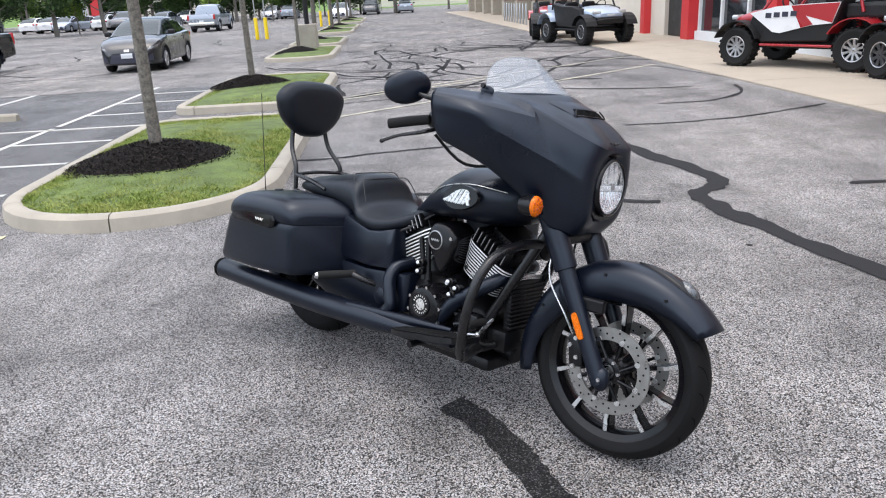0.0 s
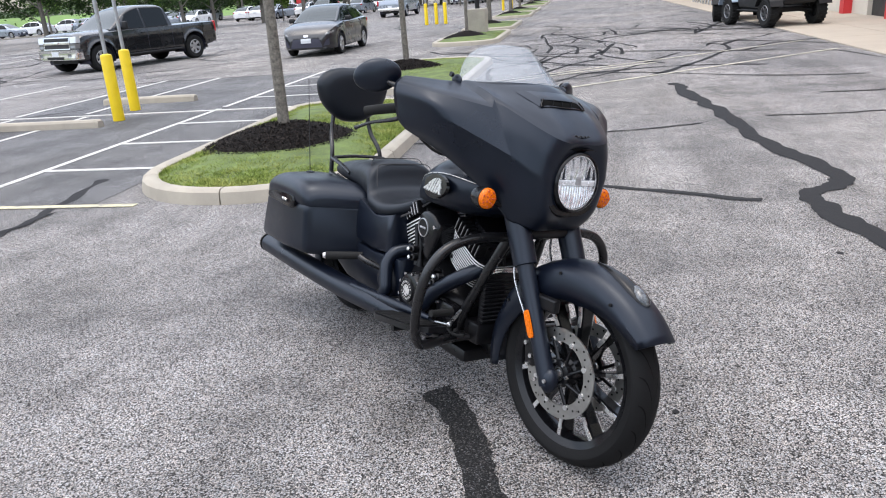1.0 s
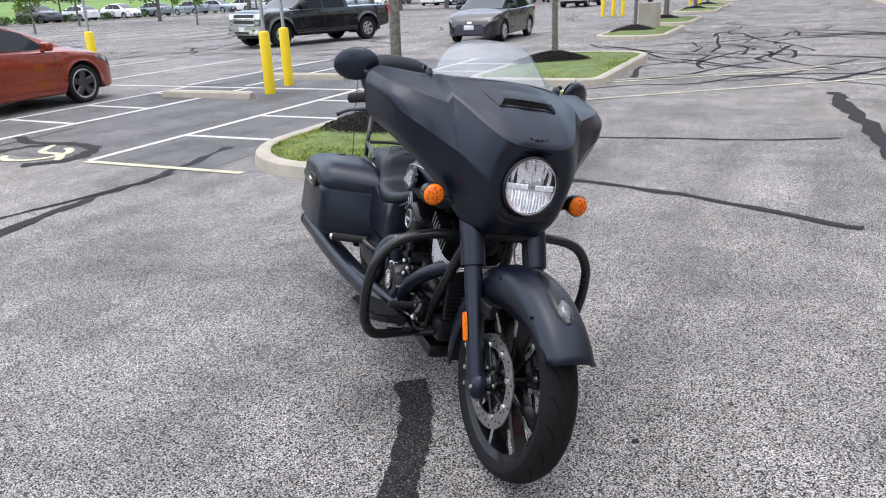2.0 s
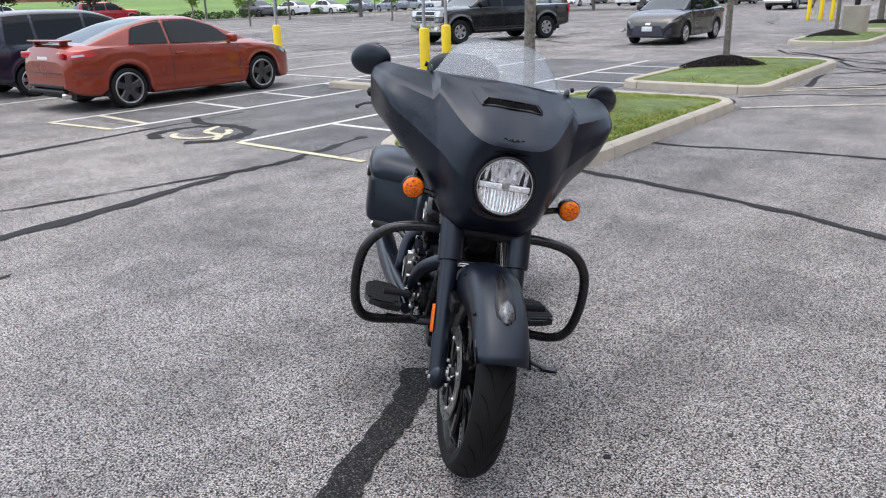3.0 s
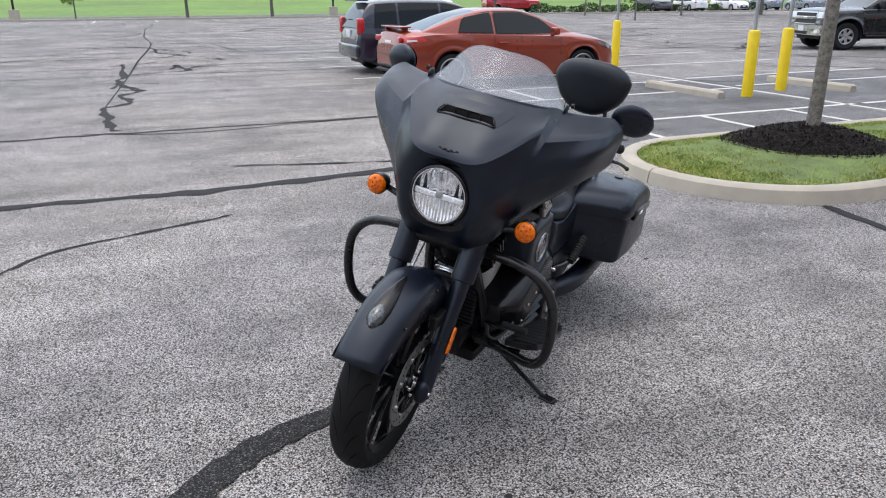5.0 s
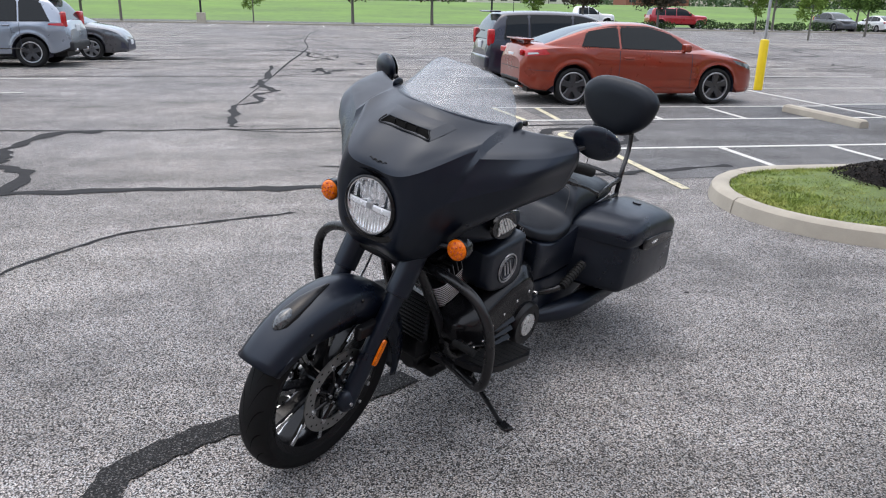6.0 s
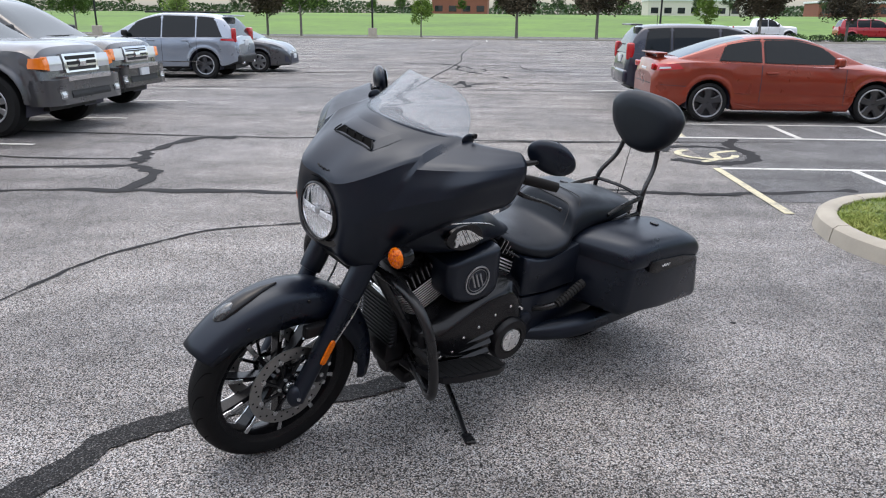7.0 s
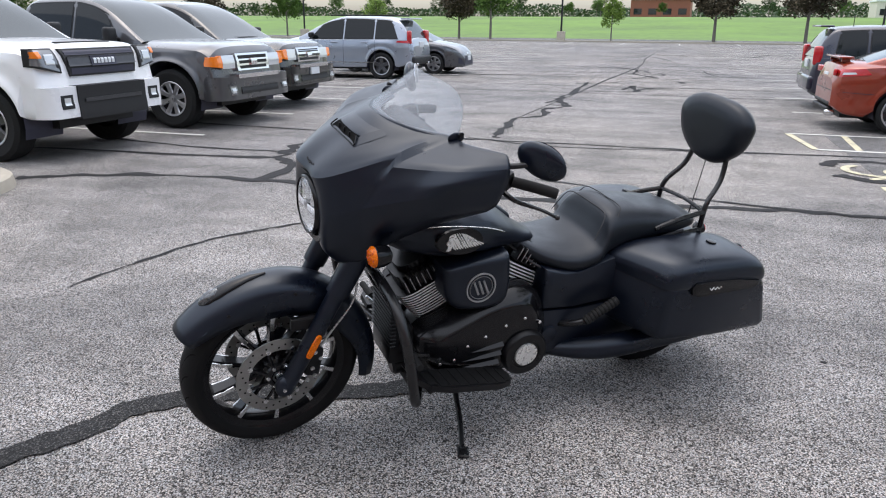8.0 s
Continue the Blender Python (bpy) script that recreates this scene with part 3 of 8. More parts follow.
# ---- trees ----
def tree_mesh(name, height, trunk_r, crown_r, crown_base, leaves, leaf, seed, leaf_size=0.09, lean=0.0):
    rnd = random.Random(seed)
    t = thing(name, Matrix(), "", "tree")
    bm = B()
    top = Vector((lean * height, rnd.uniform(-0.2, 0.2), height * 0.8))
    pts = [Vector((0, 0, -0.05)), Vector((lean * height * 0.3, 0.02, height * 0.25)), Vector((lean * height * 0.6, -0.03, height * 0.5)), top]
    tube(bm, pts, [trunk_r * 1.25, trunk_r, trunk_r * 0.75, trunk_r * 0.25], 10, 6)
    tips = []
    for k in range(11):
        z = crown_base + (height * 0.8 - crown_base) * (k + 0.3) / 11
        a = k * 2.4 + rnd.uniform(-0.4, 0.4)
        f = z / (height * 0.8)
        base = Vector((lean * height * f, 0, z))
        L = crown_r * (0.95 - 0.45 * (k / 11)) * rnd.uniform(0.7, 1.05)
        mid = base + Vector((math.cos(a) * L * 0.5, math.sin(a) * L * 0.5, L * 0.35))
        end = base + Vector((math.cos(a) * L, math.sin(a) * L, L * rnd.uniform(0.45, 0.8)))
        tube(bm, [base, mid, end], [trunk_r * 0.4, trunk_r * 0.22, trunk_r * 0.08], 6, 3)
        tips += [mid, end, (mid + end) / 2, end + Vector((0, 0, L * 0.25))]
    tips.append(top + Vector((0, 0, 0.3)))
    part("trunk", bm, BARK, t, smooth=60)
    verts, faces = [], []
    cl = [(p + Vector((rnd.gauss(0, 0.25), rnd.gauss(0, 0.25), rnd.gauss(0, 0.2))) * crown_r * 0.4, crown_r * rnd.uniform(0.16, 0.34)) for p in tips for _ in range(2)]
    for _ in range(leaves):
        c, r = rnd.choice(cl)
        d = Vector((rnd.gauss(0, 1), rnd.gauss(0, 1), rnd.gauss(0, 0.8))).normalized() * r * rnd.random() ** 0.45
        p = c + d
        if p.z < crown_base * 0.8:
            continue
        x = Vector((rnd.gauss(0, 1), rnd.gauss(0, 1), rnd.gauss(0, 0.6))).normalized()
        y = x.orthogonal().normalized()
        s = leaf_size * rnd.uniform(0.6, 1.3)
        i = len(verts)
        verts += [p - x * s, p + y * s * 0.55, p + x * s, p - y * s * 0.55]
        faces.append((i, i + 1, i + 2, i + 3))
    raw("crown", verts, faces, leaf, t, kind="stuff")
    return t


def plant(proto, x, y, z=0.0, scale=1.0, turn=0.0, label="", group="lot trees"):
    if proto in unused:
        unused.discard(proto)
        t = proto
        t.matrix_basis = pose(x, y, z, 0, 0, turn)
    else:
        t = copy_thing(proto, pose(x, y, z, 0, 0, turn))
    t.scale = (scale, scale, scale)
    return tagged(t, label, "tree", group)


protos = {
    "green": tree_mesh("tree", 6.5, 0.1, 2.3, 1.8, 5200, LEAF_GREEN, 1, 0.13),
    "light": tree_mesh("tree", 4.2, 0.06, 1.2, 1.3, 2200, LEAF_LIGHT, 2, 0.1),
    "purple": tree_mesh("tree", 6.0, 0.12, 2.6, 1.6, 6500, LEAF_PURPLE, 3, 0.14),
    "dark": tree_mesh("tree", 8.5, 0.16, 3.2, 1.2, 4200, LEAF_DARK, 4, 0.16),
    "tall": tree_mesh("tree", 7.5, 0.056, 2.2, 3.3, 2600, LEAF_GREEN, 5, 0.11, 0.004),
}
unused = set(protos.values())

for u, v, kind, sc, turn in ((2.69, 2.06, "tall", 1.0, 0), (2.45, 9.45, "tall", 0.95, 70), (2.3, 19.2, "tall", 0.85, 30), (2.2, 26.6, "green", 0.9, 10), (2.2, 37.1, "green", 0.85, 90), (2.2, 43.6, "light", 1.3, 20), (2.2, 54.6, "green", 0.8, 50), (2.2, 61.1, "light", 1.2, 50), (4.0, -11.0, "tall", 0.9, 200)):
    p = lot(u, v, 0.2)
    plant(protos[kind], p.x, p.y, 0.2, sc, turn, "young street tree with bare lower trunk in mulch")
rnd = random.Random(3)
# trees along the verge and over the meadow
verge = ((-62, -46, "purple"), (-60, -34, "green"), (-61, -26, "light"), (-60, -15, "green"), (-61, -6, "light"), (-60.5, 3.5, "purple"), (-60, 10, "purple"), (-62, 17, "light"), (-60, 21, "purple"), (-61, 29, "purple"), (-60, 38, "green"), (-61, 47, "green"), (-60, 58, "light"), (-60, 70, "green"), (-59, 82, "green"), (-60, -56, "purple"), (-59, -68, "green"), (-63, -20, "purple"))
for x, y, k in verge:
    plant(protos[k], x + rnd.uniform(-1, 1), y + rnd.uniform(-1, 1), -0.05, rnd.uniform(0.75, 1.0), rnd.uniform(0, 360), "leafy ornamental tree on the grass verge", "verge trees")
for k in range(34):
    x, y = -230 + rnd.uniform(-40, 25), -170 + 12 * k + rnd.uniform(-5, 5)
    plant(protos[rnd.choice(("dark", "green", "dark"))], x, y, meadow_z(x), rnd.uniform(0.6, 1.1), rnd.uniform(0, 360), "distant dark green tree beyond the meadow", "distant trees")
for k in range(34):
    x, y = -52 + 3.1 * k + rnd.uniform(-2, 2), 96 + rnd.uniform(-12, 30)
    if x < 2:
        plant(protos[rnd.choice(("dark", "green", "light"))], x, y, -0.05, rnd.uniform(0.8, 1.3), rnd.uniform(0, 360), "leafy tree at the end of the car park", "far lot trees")
for x, y, k in ((-38, 52, "dark"), (-42, 50, "dark"), (-34, 56, "dark"), (-45, 60, "green"), (-25, 70, "dark"), (-21, 74, "light"), (-30, 66, "light"), (-16, 78, "green"), (-50, 40, "green"), (-53, 33, "light"), (-48, 46, "dark"), (-36, 38, "light"), (-41, 30, "light"), (-30, 62, "dark"), (-33.5, 60, "dark"), (-27, 64, "dark"), (-37, 61, "dark")):
    plant(protos[k], x, y, -0.02, rnd.uniform(0.7, 1.0), rnd.uniform(0, 360), "leafy tree on a planted island", "far lot trees")


for k in range(30):
    x, y = -62 + 1.9 * k + rnd.uniform(-0.8, 0.8), 92 + rnd.uniform(-2, 3)
    plant(protos[("dark", "dark", "green")[k % 3]], x, y, -0.9, rnd.uniform(0.75, 1.15), rnd.uniform(0, 360), "dense dark green tree behind the far parked cars", "far lot trees")


# ---- bollards, signs, wheel stops ----
def bollard_sign(x, y, lean=0.0):
    t = thing("bollard", pose(x, y, 0, lean, 0, 3.5), "yellow sleeved bollard carrying a steel parking sign", "bollard", "sign bollards")
    bm = B()
    lathe(bm, [(0, 0.085), (0.005, 0.09), (1.0, 0.09), (1.03, 0.08), (1.045, 0.03)], (0, 0, 0), (0, 0, 1), 20)
    part("sleeve", bm, YELLOW_POST, t, smooth=40)
    bm = B()
    cyl(bm, (0, 0, 1.03), (0, 0, 2.5), 0.03, seg=12)
    part("post", bm, GALV, t, smooth=40)
    bm = B()
    box(bm, (0, -0.035, 2.2), (0.32, 0.006, 0.46), 0.002, 1)
    s = part("sign", bm, SIGN_BACK, t, "pale parking sign")
    bm = B()
    box(bm, (0, -0.041, 2.25), (0.2, 0.003, 0.2))
    part("symbol", bm, SIGN_BLUE, s)
    return t


for x, y in ((-7.15, 10.5), (-7.62, 11.6), (-12.3, 11.15)):
    bollard_sign(x, y)
for u, v, turn in ((-2.2, 4.5, 3.5), (-2.0, 7.15, 3.5)):
    p = lot(u, v)
    t = thing("wheel_stop", pose(p.x, p.y, 0, 0, 0, turn), "pale concrete wheel stop on the asphalt", "wheel stop", "wheel stops")
    bm = B()
    rings = [[(sx * (0.93 - e), y, z) for y, z in ((-0.09, 0), (-0.075, 0.09), (-0.05, 0.12), (0.05, 0.12), (0.075, 0.09), (0.09, 0))] for sx, e in ((-1, 0), (-1, 0.04), (1, 0.04), (1, 0))]
    rings[0] = [(x, y * 0.9, z * 0.85) for x, y, z in rings[0]]
    rings[3] = [(x, y * 0.9, z * 0.85) for x, y, z in rings[3]]
    grid(bm, rings)
    part("block", bm, CONCRETE, t)
# lamp post base on the third island
p = lot(2.5, 20.6)
t = thing("lamp_post", pose(p.x, p.y, 0.1), "tall lamp post on a square concrete base", "lamp post")
bm = B()
box(bm, (0, 0, 0.4), (0.6, 0.6, 0.9), 0.03)
part("base", bm, CONCRETE, t)
bm = B()
cyl(bm, (0, 0, 0.85), (0, 0, 8.0), 0.08, 0.05, 12)
part("pole", bm, TRIM_BLACK, t, smooth=40)
for x, y in ((-59, -9), (-60.5, 14), (-58, -32)):
    c = copy_thing(t, pose(x, y, -0.05))


# ---- vehicles ----
def interp(tab, x):
    return float(np.interp(x, [a for a, _ in tab], [b for _, b in tab]))


def wheel(parent, x, y, R, width, rim_r, rim_mat, spokes, side):
    """A road wheel; side: +1 for the left."""
    w = width / 2
    bm = B()
    lathe(bm, [(-w * 0.8, rim_r * 0.98), (-w, R * 0.86), (-w * 0.8, R * 0.98), (-w * 0.3, R), (w * 0.3, R), (w * 0.8, R * 0.98), (w, R * 0.86), (w * 0.82, rim_r * 1.0), (w * 0.7, rim_r * 0.97), (-w * 0.7, rim_r * 0.97), (-w * 0.8, rim_r * 0.98)], (x, y, R), (0, side, 0), 32)
    wh = part("wheel", bm, RUBBER, parent, "black rubber tyre on a rim", smooth=40)
    bm = B()
    lathe(bm, [(w * 0.84, rim_r * 1.01), (w * 0.78, rim_r * 0.93), (w * 0.0, rim_r * 0.88), (-w * 0.1, rim_r * 0.3), (-w * 0.1, 0.01)], (x, y, R), (0, side, 0), 28)
    part("rim", bm, DARK_ALLOY if spokes else rim_mat, wh, smooth=40)
    bm = B()
    lathe(bm, [(w * 0.86, rim_r * 1.03), (w * 0.9, rim_r * 1.0), (w * 0.86, rim_r * 0.93), (w * 0.6, rim_r * 0.9)], (x, y, R), (0, side, 0), 28)
    part("rim_lip", bm, ALLOY, wh, smooth=40)
    if spokes:
        bm = B()
        for k in range(spokes):
            a = 2 * math.pi * k / spokes + 0.3
            d, s = Vector((math.cos(a), 0, math.sin(a))), Vector((-math.sin(a), 0, math.cos(a)))
            o = Vector((x, y + side * w * 0.55, R))
            h = 0.55 * rim_r * math.sin(math.pi / spokes)
            rings = []
            for r, ww, dz in ((rim_r * 0.12, h * 0.9, 0), (rim_r * 0.55, h * 0.7, w * 0.06), (rim_r * 0.92, h * 0.95, w * 0.12)):
                c = o + d * r + Vector((0, side * dz, 0))
                rings.append([c + s * ww, c + s * ww * 0.7 + Vector((0, side * 0.02, 0)), c - s * ww * 0.7 + Vector((0, side * 0.02, 0)), c - s * ww])
            grid(bm, rings)
        lathe(bm, [(w * 0.4, rim_r * 0.22), (w * 0.72, rim_r * 0.2), (w * 0.76, 0.01)], (x, y, R), (0, side, 0), 16)
        part("spokes", bm, rim_mat if rim_mat is not TRIM_BLACK else DARK_ALLOY, wh)


def loft_classes(rings, classify, parent, mats, smooth=35):
    """Skins open rings and splits the faces into one mesh a class."""
    groups = {}
    for i, (a, b) in enumerate(zip(rings, rings[1:])):
        for j in range(len(a) - 1):
            groups.setdefault(classify(i, j), []).append((a[j], a[j + 1], b[j + 1], b[j]))
    made = {}
    for key, quads in groups.items():
        bm = B()
        seen = {}
        for q in quads:
            vs = []
            for p in q:
                k = (round(p[0], 4), round(p[1], 4), round(p[2], 4))
                if k not in seen:
                    seen[k] = bm.verts.new(p)
                if seen[k] not in vs:
                    vs.append(seen[k])
            if len(vs) > 2:
                try:
                    bm.faces.new(vs)
                except ValueError:
                    pass
        name = key.split(":")[0]
        made[key] = part(name, bm, mats[name], parent, smooth=smooth)
    return made


def curve(tab):
    """A smooth line through (x, value) pairs that never overshoots."""
    X, Y = np.array([a for a, _ in tab], float), np.array([b for _, b in tab], float)
    d = np.diff(Y) / np.diff(X)
    m = np.zeros(len(X))
    m[0], m[-1] = d[0], d[-1]
    for k in range(1, len(X) - 1):
        m[k] = 0.0 if d[k - 1] * d[k] <= 0 else 2 * d[k - 1] * d[k] / (d[k - 1] + d[k])

    def at(x):
        x = min(max(x, X[0]), X[-1])
        k = min(max(int(np.searchsorted(X, x)) - 1, 0), len(X) - 2)
        h = X[k + 1] - X[k]
        u = (x - X[k]) / h
        return float(Y[k] * (1 + 2 * u) * (1 - u) ** 2 + h * m[k] * u * (1 - u) ** 2 + Y[k + 1] * u * u * (3 - 2 * u) + h * m[k + 1] * u * u * (u - 1))

    return at


def skin_patch(name, t, mat, width_at, quad, off, side, nu=10, nv=4, label=""):
    """A thin plate that follows a car's flank: corners (x, z) from low rear, low front, high front to high rear."""
    q = [Vector((*p, 0)) for p in quad]
    rows = []
    for b in range(-1, nv + 2):
        row = []
        for a in range(-1, nu + 2):
            u, v = min(max(a / nu, 0), 1), min(max(b / nv, 0), 1)
            p = q[0].lerp(q[1], u).lerp(q[3].lerp(q[2], u), v)
            edge = a in (-1, nu + 1) or b in (-1, nv + 1)
            row.append((p.x, side * (width_at(p.x, p.y) + (-0.012 if edge else off)), p.y))
        rows.append(row)
    bm = B()
    grid(bm, rows, closed=False)
    return part(name, bm, mat, t, label, smooth=50)


def car(name, m, label, c, paint, category="car", group="parked cars"):
    """c: the car's outlines in its own frame: x forward from the middle of the wheelbase, y left, z up."""
    t = thing(name, m, label, category, group)
    top, shoulder, halfw, bottom, roof = (curve(c[k]) for k in ("top", "shoulder", "halfw", "bottom", "roof"))
    x_tail, x_nose = c["top"][0][0], c["top"][-1][0]
    R, arch = c["R"], c["R"] * c.get("arch", 1.13)
    wx = (c["front"], c["rear"])
    xs = list(np.linspace(x_tail, x_nose, 52)) + [x_tail + 0.03, x_tail + 0.06, x_nose - 0.03, x_nose - 0.06]
    for q in wx:
        xs = [x for x in xs if abs(x - q) > arch + 0.02] + [q + arch * math.cos(math.pi * k / 16) for k in range(17)]
    xs = sorted(xs)

    def flank(x):
        """Half a section of the body, middle of the top to the sill."""
        tp, s, w, b = top(x), shoulder(x), halfw(x), bottom(x)
        az = max([R + math.sqrt(max(0.0, arch ** 2 - (x - q) ** 2)) for q in wx if abs(x - q) <= arch] or [0.0])
        bb = max(b, az)
        lip = c.get("flare", 0.014) if az > b else 0.0
        side_h = s - bb
        up = [(0, tp), (0.4 * w, tp - 0.004), (0.72 * w, tp - 0.16 * (tp - s) - 0.006), (0.9 * w, s + 0.3 * (tp - s)), (0.965 * w, s)]
        low = [(0.965 * w, s), (0.992 * w, s - 0.2 * side_h), (w, s - 0.38 * side_h), (0.99 * w + lip * 0.4, s - 0.62 * side_h), (0.995 * w + lip, bb + 0.16 * side_h), (0.975 * w + lip, bb + 0.02), (0.93 * w, bb)]
        fine = spline([(y, z, 0) for y, z in up], 3)[:-1] + spline([(y, z, 0) for y, z in low], 3)
        return [(p.x, p.y) for p in fine] + [(0.62 * w, bb)]

    rings = []
    for x in xs:
        h = flank(x)
        rings.append([(x, y, z) for y, z in reversed(h)] + [(x, -y, z) for y, z in h[1:]])
    k = len(rings[0])

    def cls(i, j):
        return "cladding" if c.get("cladding") and min(j, k - 2 - j) < 4 else "body"

    loft_classes(rings, cls, t, {"body": paint, "cladding": c.get("cladding_mat", TRIM_BLACK)}, 28)
    for r, nm in ((rings[0], "tail_panel"), (rings[-1], "nose_panel")):
        bm = B()
        bm.faces.new([bm.verts.new(p) for p in r])
        part(nm, bm, paint, t)
    bm = B()
    box(bm, ((x_tail + x_nose) / 2, 0, (bottom(0) + 0.5) / 2 + 0.06), (x_nose - x_tail - 0.35, 2 * halfw(0) * 0.6, 0.42))
    part("underbody", bm, TRIM_BLACK, t)
    for q in wx:
        for side in (1, -1):
            bm = B()
            grid(bm, [[(q + (arch - 0.004) * math.cos(a), side * y, max(0.12, R + (arch - 0.004) * math.sin(a))) for y in (0.45, halfw(q) - 0.015)] for a in np.linspace(-0.3, math.pi + 0.3, 17)], closed=False)
            part("wheel_well", bm, INK, t)
    # cabin
    x0, x1 = c["roof"][0][0], c["roof"][-1][0]
    gx = sorted(set(list(np.linspace(x0, x1, 48))))
    hmax = max(z for _, z in c["roof"]) - shoulder(0)
    wb, wr = c["cabin"]

    def house(x):
        """Half a section of the cabin, middle of the roof to the belt line."""
        b = shoulder(x) - 0.03
        h = max(roof(x) - b, 0.001)
        wbx = min(wb, halfw(x) * 0.96)
        taper = 1 - c.get("taper", 0.0) * abs(x - (x0 + x1) / 2) / (x1 - x0) * 2
        pts = []
        for fy, fz in ((0, 1.0), (0.5, 0.992), (0.78, 0.972), (0.93, 0.93), (0.985, 0.875), (1.0, 0.8), (1.0, 0.55), (1.0, 0.25), (1.0, 0.0)):
            pts.append(((wbx - (wbx - wr) * (fz * h / hmax)) * fy * taper, b + h * fz))
        return pts

    grings = [[(x, y, z) for y, z in reversed(house(x))] + [(x, -y, z) for y, z in house(x)[1:]] for x in gx]
    wt, rt = c["glass_top"]

    def gcls(i, j):
        xm, jj = (gx[i] + gx[i + 1]) / 2, min(j, 15 - j)
        if jj >= 5:
            if xm > wt:
                return "windscreen"
            if xm < rt and not c.get("bed_cab"):
                return "rear_window"
        return "roof"

    loft_classes(grings, gcls, t, {"windscreen": GLASS_LIGHT, "rear_window": c.get("rear_glass", GLASS_LIGHT), "roof": paint})

    def outer(section):
        def at(x, z):
            pts = section(x)
            for (ya, za), (yb, zb) in zip(pts[3:], pts[4:]):
                if zb <= z <= za and za > zb:
                    return ya + (yb - ya) * (za - z) / (za - zb)
            return max(y for y, _ in pts) if z < pts[3][1] else pts[3][0]

        return at

    body_y, cabin_y = outer(flank), outer(house)
    probe = np.linspace(c["front"], x_nose, 60)

    def nose_x(y, z):
        """The foremost point of the nose at a width and height."""
        fits = [x for x in probe if halfw(x) >= abs(y) and top(x) >= z]
        return fits[-1] if fits else c["front"]

    for side in (1, -1):
        # side windows: an upright-edged run of glass under the roof line, in dark trim
        for nth, (a, b) in enumerate(c["windows"]):
            lean_a = c.get("lean", (0.0, 0.0))[0] if nth == 0 else 0.0
            lean_b = c.get("lean", (0.0, 0.0))[1] if nth == len(c["windows"]) - 1 else 0.0
            for nm, mat, grow, off in (("window_trim", TRIM_BLACK, 0.022, 0.004), ("side_window", c.get("glass", GLASS_DARK), 0.0, 0.009)):
                rows = []
                for v in np.linspace(0, 1, 6):
                    row = []
                    for u in np.linspace(0, 1, 14):
                        x = (a - grow + lean_a * v) * (1 - u) + (b + grow + lean_b * v) * u
                        low = shoulder(x) + 0.035 - grow
                        belt = shoulder(x) - 0.03
                        high = max(low + 0.01, belt + (roof(x) - belt) * 0.86 - 0.012 + grow)
                        z = low + (high - low) * v
                        row.append((x, side * (cabin_y(x, z) + off), z))
                    rows.append(row)
                bm = B()
                grid(bm, rows, closed=False)
                w_ob = part(nm, bm, mat, t, smooth=50)
        for nm, mat, quad, *off in c.get("patches", ()):
            skin_patch(nm, t, mat, body_y, quad, off[0] if off else 0.006, side)
        for nm, mat, quad, off, *one in c.get("face", ()):
            if one and side < 0:
                continue
            bm = B()
            rows = []
            q = [Vector((*p, 0)) for p in quad]
            for b in range(-1, 6):
                row = []
                for a in range(-1, 14):
                    u, v = min(max(a / 12, 0), 1), min(max(b / 4, 0), 1)
                    p = q[0].lerp(q[1], u).lerp(q[3].lerp(q[2], u), v)
                    edge = a in (-1, 13) or b in (-1, 5)
                    row.append((nose_x(p.x, p.y) + (-0.03 if edge else off), side * p.x, p.y))
                rows.append(row)
            grid(bm, rows, closed=False)
            part(nm, bm, mat or paint, t, smooth=50)
        for x in c.get("seams", ()):
            skin_patch("door_gap", t, INK, body_y, [(x - 0.005, bottom(x) + 0.1), (x + 0.005, bottom(x) + 0.1), (x + 0.005, shoulder(x) - 0.01), (x - 0.005, shoulder(x) - 0.01)], 0.002, side, 1, 10)
        zb = bottom(0) + 0.12
        if not c.get("cladding"):
            skin_patch("sill_trim", t, paint, body_y, [(c["rear"] + arch + 0.06, zb), (c["front"] - arch - 0.06, zb), (c["front"] - arch - 0.06, zb + 0.025), (c["rear"] + arch + 0.06, zb + 0.025)], 0.012, side, 12, 2)
    for side in (1, -1):
        for x in wx:
            wheel(t, x, side * c["track"], R, c.get("tyre", 0.22), c["rim"], c.get("rim_mat", ALLOY), c.get("spokes", 5), side)
        # door mirrors
        mx, mz = c["mirror"]
        bm = B()
        box(bm, (mx, side * (wb + 0.12), mz), (0.12, 0.2, 0.14 * c.get("mirror_size", 1)), 0.04, 3)
        box(bm, (mx + 0.02, side * (wb + 0.01), mz - 0.05), (0.06, 0.1, 0.04), 0.01, 1)
        part("mirror", bm, c.get("mirror_mat", paint), t, smooth=40)
        for x, z in c.get("handles", ()):
            bm = B()
            box(bm, (x, side * (interp(c["halfw"], x) + 0.012), z), (0.19, 0.03, 0.03), 0.01, 2)
            part("door_handle", bm, paint, t)
    for nm, ctr, size, bev, mat, *both in c.get("bits", ()):
        for side in ((1, -1) if both else (1,)):
            bm = B()
            box(bm, (ctr[0], side * ctr[1], ctr[2]), size, bev, 3)
            if both and both[0]:
                bmesh.ops.rotate(bm, verts=bm.verts, cent=(ctr[0], side * ctr[1], ctr[2]), matrix=Matrix.Rotation(side * radians(both[0]), 3, "Z"))
            part(nm, bm, mat, t, smooth=40)
    return t


def slab(y0, y1, z0, z1, y2=None, y3=None):
    """Corners of an upright panel, with its upper edge from y2 to y3."""
    return [(y0, z0), (y1, z0), (y1 if y3 is None else y3, z1), (y0 if y2 is None else y2, z1)]


